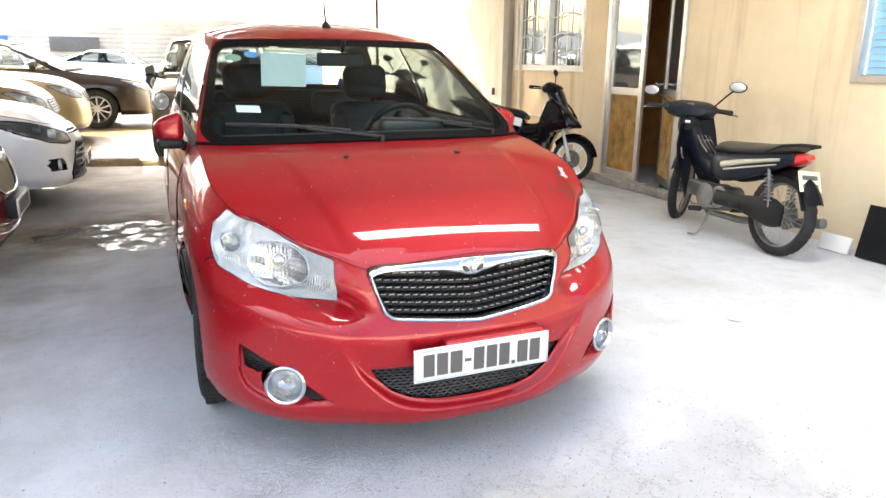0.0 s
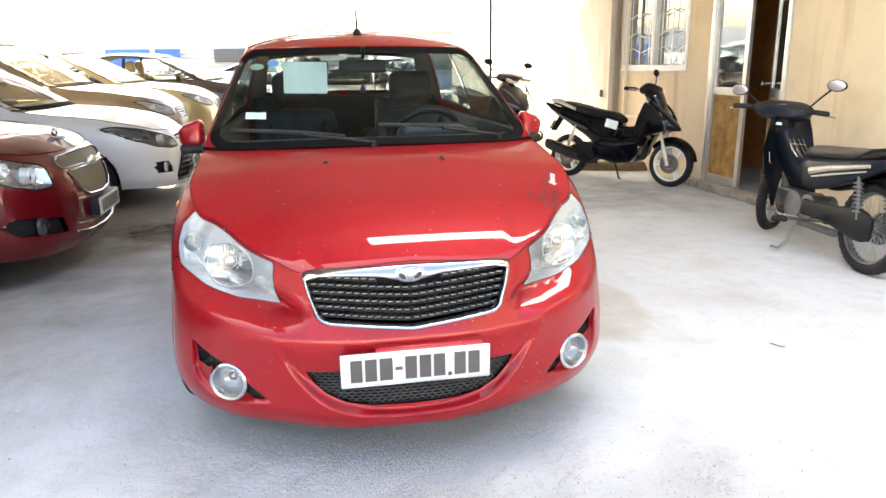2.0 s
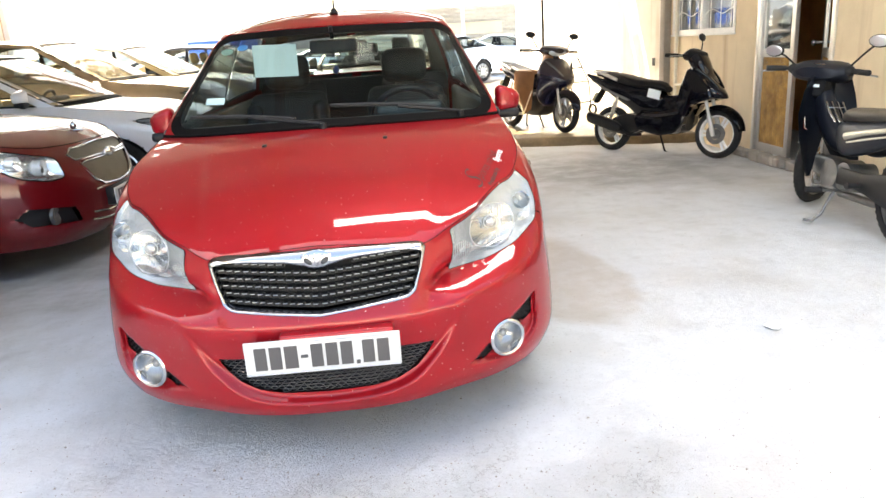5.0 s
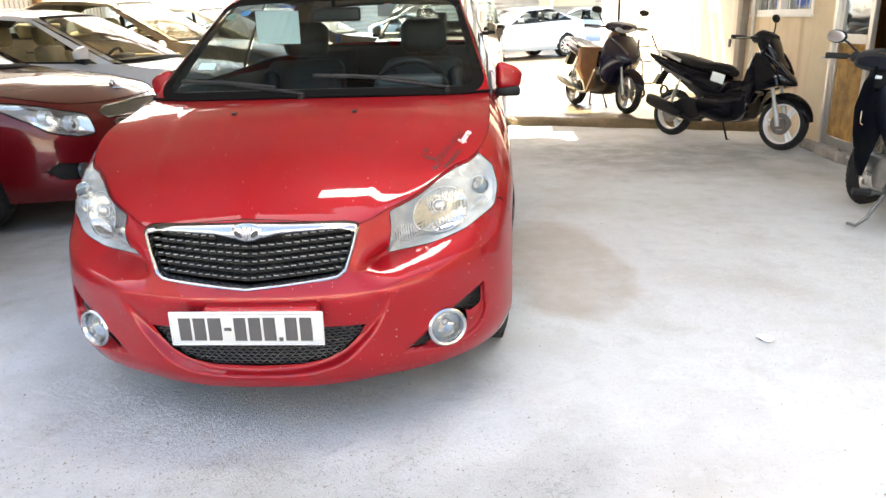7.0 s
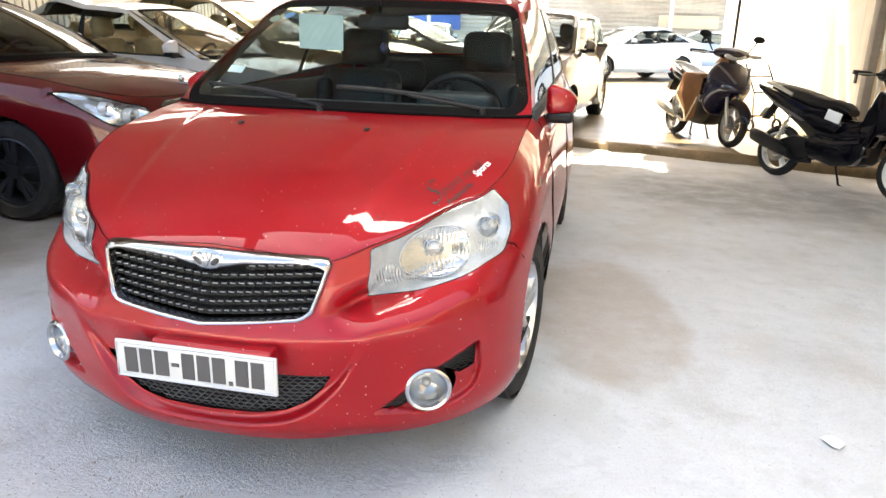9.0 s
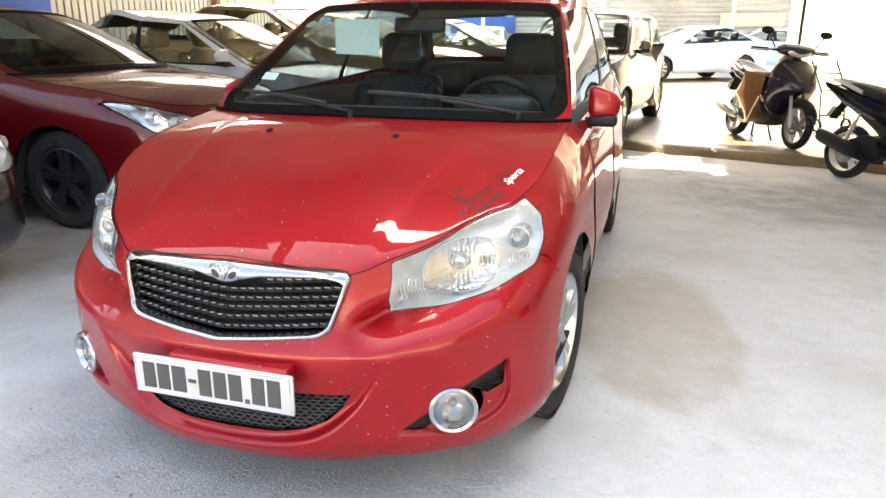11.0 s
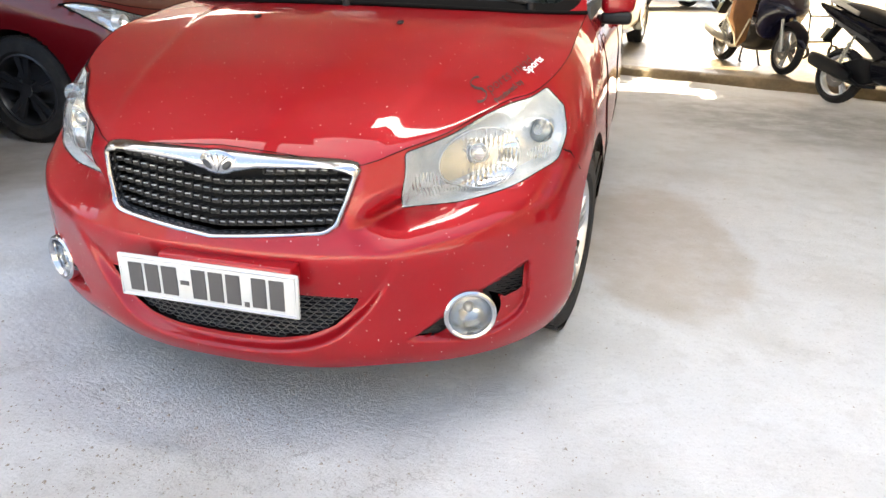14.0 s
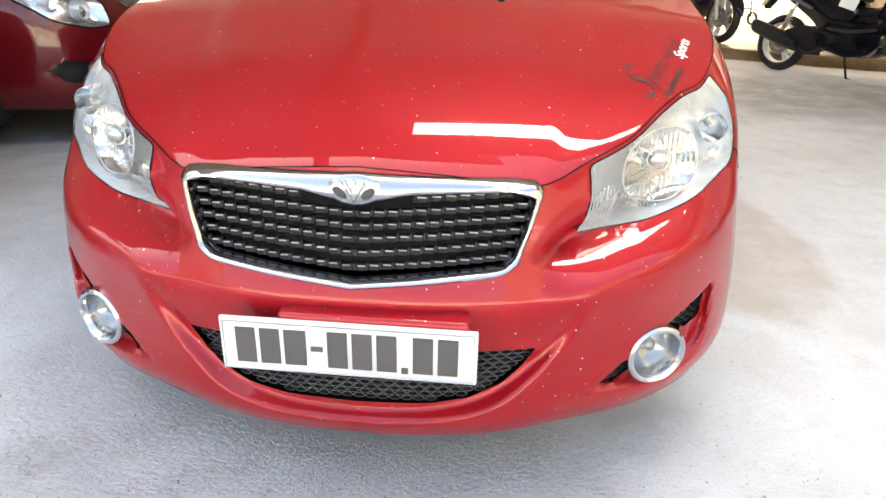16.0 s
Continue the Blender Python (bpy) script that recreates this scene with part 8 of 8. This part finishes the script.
    part("number_plate", boxb((0, r + 0.175, 0.545), (0.19, 0.006, 0.14), 0.002, (22, 0, 0)), M["cream_tag"], b, "yellowed plate with plain bars")
    for z in (0.57, 0.515):
        part("plate_bar", boxb((0, r + 0.1795 + (0.545 - z) * 0.4, z), (0.13, 0.004, 0.03), 0, (22, 0, 0)), M["greyplastic"], b)
    bm = bmesh.new()
    box(bm, (0, r + 0.17, 0.46), (0.14, 0.015, 0.24), 0.006, (28, 0, 0))
    part("mud_flap", bm, M["plastic"], b)
    # engine, chain case, exhaust, pedals, stand
    bm = bmesh.new()
    cyl(bm, (-0.10, f + 0.62, 0.30), (0.10, f + 0.62, 0.30), 0.095, None, 24)
    cyl(bm, (-0.09, f + 0.76, 0.31), (0.09, f + 0.76, 0.31), 0.085, None, 24)
    part("engine", bm, M["engine"], b)
    part("cylinder", boxb((0, f + 0.46, 0.33), (0.13, 0.22, 0.12), 0.02), M["engine"], b)
    for i in range(6):
        part("cooling_fin", boxb((0, f + 0.38 + i * 0.028, 0.33), (0.13, 0.008, 0.12), 0.003, None, 1), M["engine"], b)
    bm = bmesh.new()
    hull(bm, dense([(f + 0.74, 0.095, 0.31, 0.018, 0.055, 3), (f + 0.95, 0.095, 0.31, 0.018, 0.055, 3), (r - 0.02, 0.095, 0.30, 0.018, 0.10, 2.6), (r + 0.10, 0.095, 0.29, 0.012, 0.07, 2.4)]))
    part("chain_case", bm, M["plastic"], b)
    bm = bmesh.new()
    tube(bm, [(-0.05, f + 0.40, 0.26), (-0.09, f + 0.48, 0.15), (-0.12, f + 0.80, 0.15), (-0.13, r - 0.15, 0.20), (-0.13, r + 0.24, 0.28)], 0.02, 10, taper=1.8)
    part("exhaust", bm, M["engine"], b)
    bm = bmesh.new()
    cyl(bm, (-0.24, f + 0.66, 0.20), (0.24, f + 0.66, 0.20), 0.010, None, 8)
    part("foot_bar", bm, M["engine"], b)
    for k in (-1, 1):
        bm = bmesh.new()
        cyl(bm, (k * 0.15, f + 0.66, 0.20), (k * 0.25, f + 0.66, 0.20), 0.020, None, 10)
        part("foot_peg", bm, M["rubber"], b)
        bm = bmesh.new()
        cyl(bm, (k * 0.10, f + 0.98, 0.29), (k * 0.20, f + 1.0, 0.29), 0.018, None, 10)
        part("foot_peg", bm, M["rubber"], b)
    bm = bmesh.new()
    tube(bm, [(0.13, f + 0.50, 0.24), (0.15, f + 0.56, 0.22), (0.15, f + 0.80, 0.24)], 0.008, 8)
    part("gear_pedal", bm, M["engine"], b)
    bm = bmesh.new()
    tube(bm, [(0.09, f + 0.70, 0.20), (0.17, f + 0.74, 0.06), (0.21, f + 0.72, 0.006), (0.24, f + 0.68, 0.006)], 0.010, 8)
    part("side_stand", bm, M["engine"], b)
    return b


wave = underbone(heading((3.13, 2.93), (3.06, 1.68), 0.0, -6))
turn_front = Matrix.Translation((0, -0.45, 0)) @ Matrix.Rotation(radians(-50), 4, "Z") @ Matrix.Translation((0, 0.45, 0))
for o in wave.children:
    kind_name = o.name.split(".")[0]
    if kind_name in ("fork", "front_guard", "headset", "head_lamp", "speedometer", "handlebar", "grip", "brake_lever", "mirror", "number_tag", "head_neck") or (kind_name == "wheel" and o.matrix_basis.translation.y < 0):
        o.matrix_basis = (turn_front if kind_name in ("wheel", "fork", "front_guard") else Matrix.Translation((0, 0, -0.06)) @ turn_front) @ o.matrix_basis


# ---- far end of the yard ----
far = thing("wall_north", None, "pale corrugated sheet wall of a far shed", "wall", kind="structure")
bm = bmesh.new()
rows = []
for i in range(61):
    z = 0.1 + 2.75 * i / 60
    dy = 0.03 * math.sin(i * math.pi / 2)
    rows.append([bm.verts.new((x, 31 + dy, z)) for x in (-24, -8, 8, 24)])
for A, B in zip(rows, rows[1:]):
    for j in range(3):
        bm.faces.new((A[j], A[j + 1], B[j + 1], B[j]))
M["farsheet"] = mat("weathered_sheet", (0.60, 0.60, 0.59), 0.6, 0.1, 0, 0.15, 0.6)
part("shed_sheet", bm, M["farsheet"], far)
for x in (-14, -9.6, -5.4, -1.2, 3.0, 7.2, 11.4):
    part("shed_post", boxb((x, 24.5, 2.1), (0.12, 0.12, 4.0), 0.01), M["whitesteel"], far)
corrugated("shed_roof", -1.3, 24, 24.2, 31, 4.3, M["sheet"], far, 0.3, 0.03)
for y in (24.3, 26.2, 28.1, 30.0):
    part("shed_purlin", boxb((11.4, y, 4.2), (25.4, 0.08, 0.12)), M["cream"], far)
part("shed_girder", boxb((11.4, 24.4, 3.95), (25.4, 0.08, 0.35)), M["cream"], far)
for x, w, m, z, h in ((-7.0, 3.0, M["blue"], 1.7, 0.7), (-3.2, 1.8, M["greyplastic"], 1.75, 0.55), (4.2, 2.4, M["fence"], 1.9, 0.5)):
    o = part("sign_board", boxb((x, 30.85, z), (w, 0.06, h), 0.01), m)
    tagged(o, "faded sign board on the far shed wall", "sign")
for x, y, a in ((-4.2, 18.5, 8), (0.6, 26.5, 84), (7.2, 26.8, 92), (-7.2, 19.2, -4)):
    o = copy_thing(r[0], pose(x, y, 0.1, 0, 0, a))
    tagged(o, "pale saloon bleached by the sun, far off")

# ---- small things ----
def small(name, bm, m, label, cat):
    return tagged(part(name, bm, m), label, cat)


small("board", boxb((3.60, 1.15, 0.185), (0.03, 0.46, 0.37), 0.006, (0, 12, 0)), M["plastic"], "black plastic board leaning on the wall", "board")
small("tile", boxb((3.56, 1.55, 0.06), (0.02, 0.24, 0.12), 0.003, (0, 20, 0)), M["whitesteel"], "white ceramic tile leaning on the wall", "tile")


def scrap(bm, c, s, seed, n=9):
    rr = random.Random(seed)
    vs = [bm.verts.new((c[0] + s * rr.uniform(0.6, 1) * math.cos(2 * math.pi * i / n), c[1] + s * rr.uniform(0.6, 1) * math.sin(2 * math.pi * i / n), c[2] + rr.uniform(0.002, 0.012))) for i in range(n)]
    bm.faces.new(vs)
    bmesh.ops.solidify(bm, geom=bm.faces[:], thickness=0.001)


bm = bmesh.new()
scrap(bm, (1.83, 0.73, 0.0), 0.045, 3)
small("paper_scrap", bm, M["paper"], "crumpled white paper scrap on the floor", "paper")
bm = bmesh.new()
box(bm, (3.742, 7.41, 0.87), (0.02, 0.07, 0.10), 0.006)
small("socket", bm, M["plastic"], "black socket on the white wall", "socket")
bm = bmesh.new()
tube(bm, [(3.72, 6.60, 0.0), (3.72, 6.60, 3.4)], 0.022, 10)
small("pipe", bm, M["fence"], "cream plastic pipe up the wall", "pipe")
bm = bmesh.new()
tube(bm, [(3.71, 6.56, 0.62), (3.715, 6.2, 0.63), (3.715, 5.7, 0.62)], 0.014, 8)
small("pipe", bm, M["fence"], "short cream pipe along the wall", "pipe")
bm = bmesh.new()
cyl(bm, (2.80, 9.9, 0.1), (2.80, 9.9, 3.2), 0.022, None, 10)
small("pole", bm, M["plastic"], "thin dark steel pole on the slab", "pole")
# a folded hand cart by the white wall
cart = thing("hand_cart", pose(3.1, 8.6, 0.1, 0, 0, 30), "thin black steel hand cart", "cart")
for k in (-0.18, 0.18):
    bm = bmesh.new()
    tube(bm, [(k, 0, 0.1), (k, 0.05, 0.5), (k, 0.28, 0.85)], 0.012, 8)
    part("side_tube", bm, M["plastic"], cart)
    bm = bmesh.new()
    spin(bm, [(0.06, -0.015), (0.08, -0.012), (0.08, 0.012), (0.06, 0.015)], 24, "x", (k * 1.2, 0, 0.08))
    part("wheel", bm, M["rubber"], cart)
for z, y in ((0.2, 0.01), (0.5, 0.05), (0.7, 0.17)):
    bm = bmesh.new()
    cyl(bm, (-0.18, y, z), (0.18, y, z), 0.010, None, 8)
    part("cross_bar", bm, M["plastic"], cart)

# grit and chips on the concrete
bm = bmesh.new()
rnd = random.Random(12)
for i in range(2600):
    x, y = rnd.uniform(-1.6, 2.6), rnd.uniform(-0.9, 2.6)
    if rnd.random() < 0.7:
        x, y = rnd.gauss(0.05, 0.65), rnd.gauss(-0.30, 0.28)
    s = rnd.uniform(0.0012, 0.0034) * (1.8 if rnd.random() < 0.06 else 1.0)
    vs = [bm.verts.new((x + s * a * rnd.uniform(0.7, 1.3), y + s * b * rnd.uniform(0.7, 1.3), c * s)) for a, b, c in ((-1, -0.8, 0), (1, -0.7, 0), (0.2, 1, 0), (0, 0, 0.9))]
    for f in ((0, 1, 3), (1, 2, 3), (2, 0, 3)):
        bm.faces.new([vs[k] for k in f])
grit = part("grit", bm, M["cement"], None, smooth=False)
tagged(grit, "loose grey grit and chips on the concrete", "grit", kind="stuff")
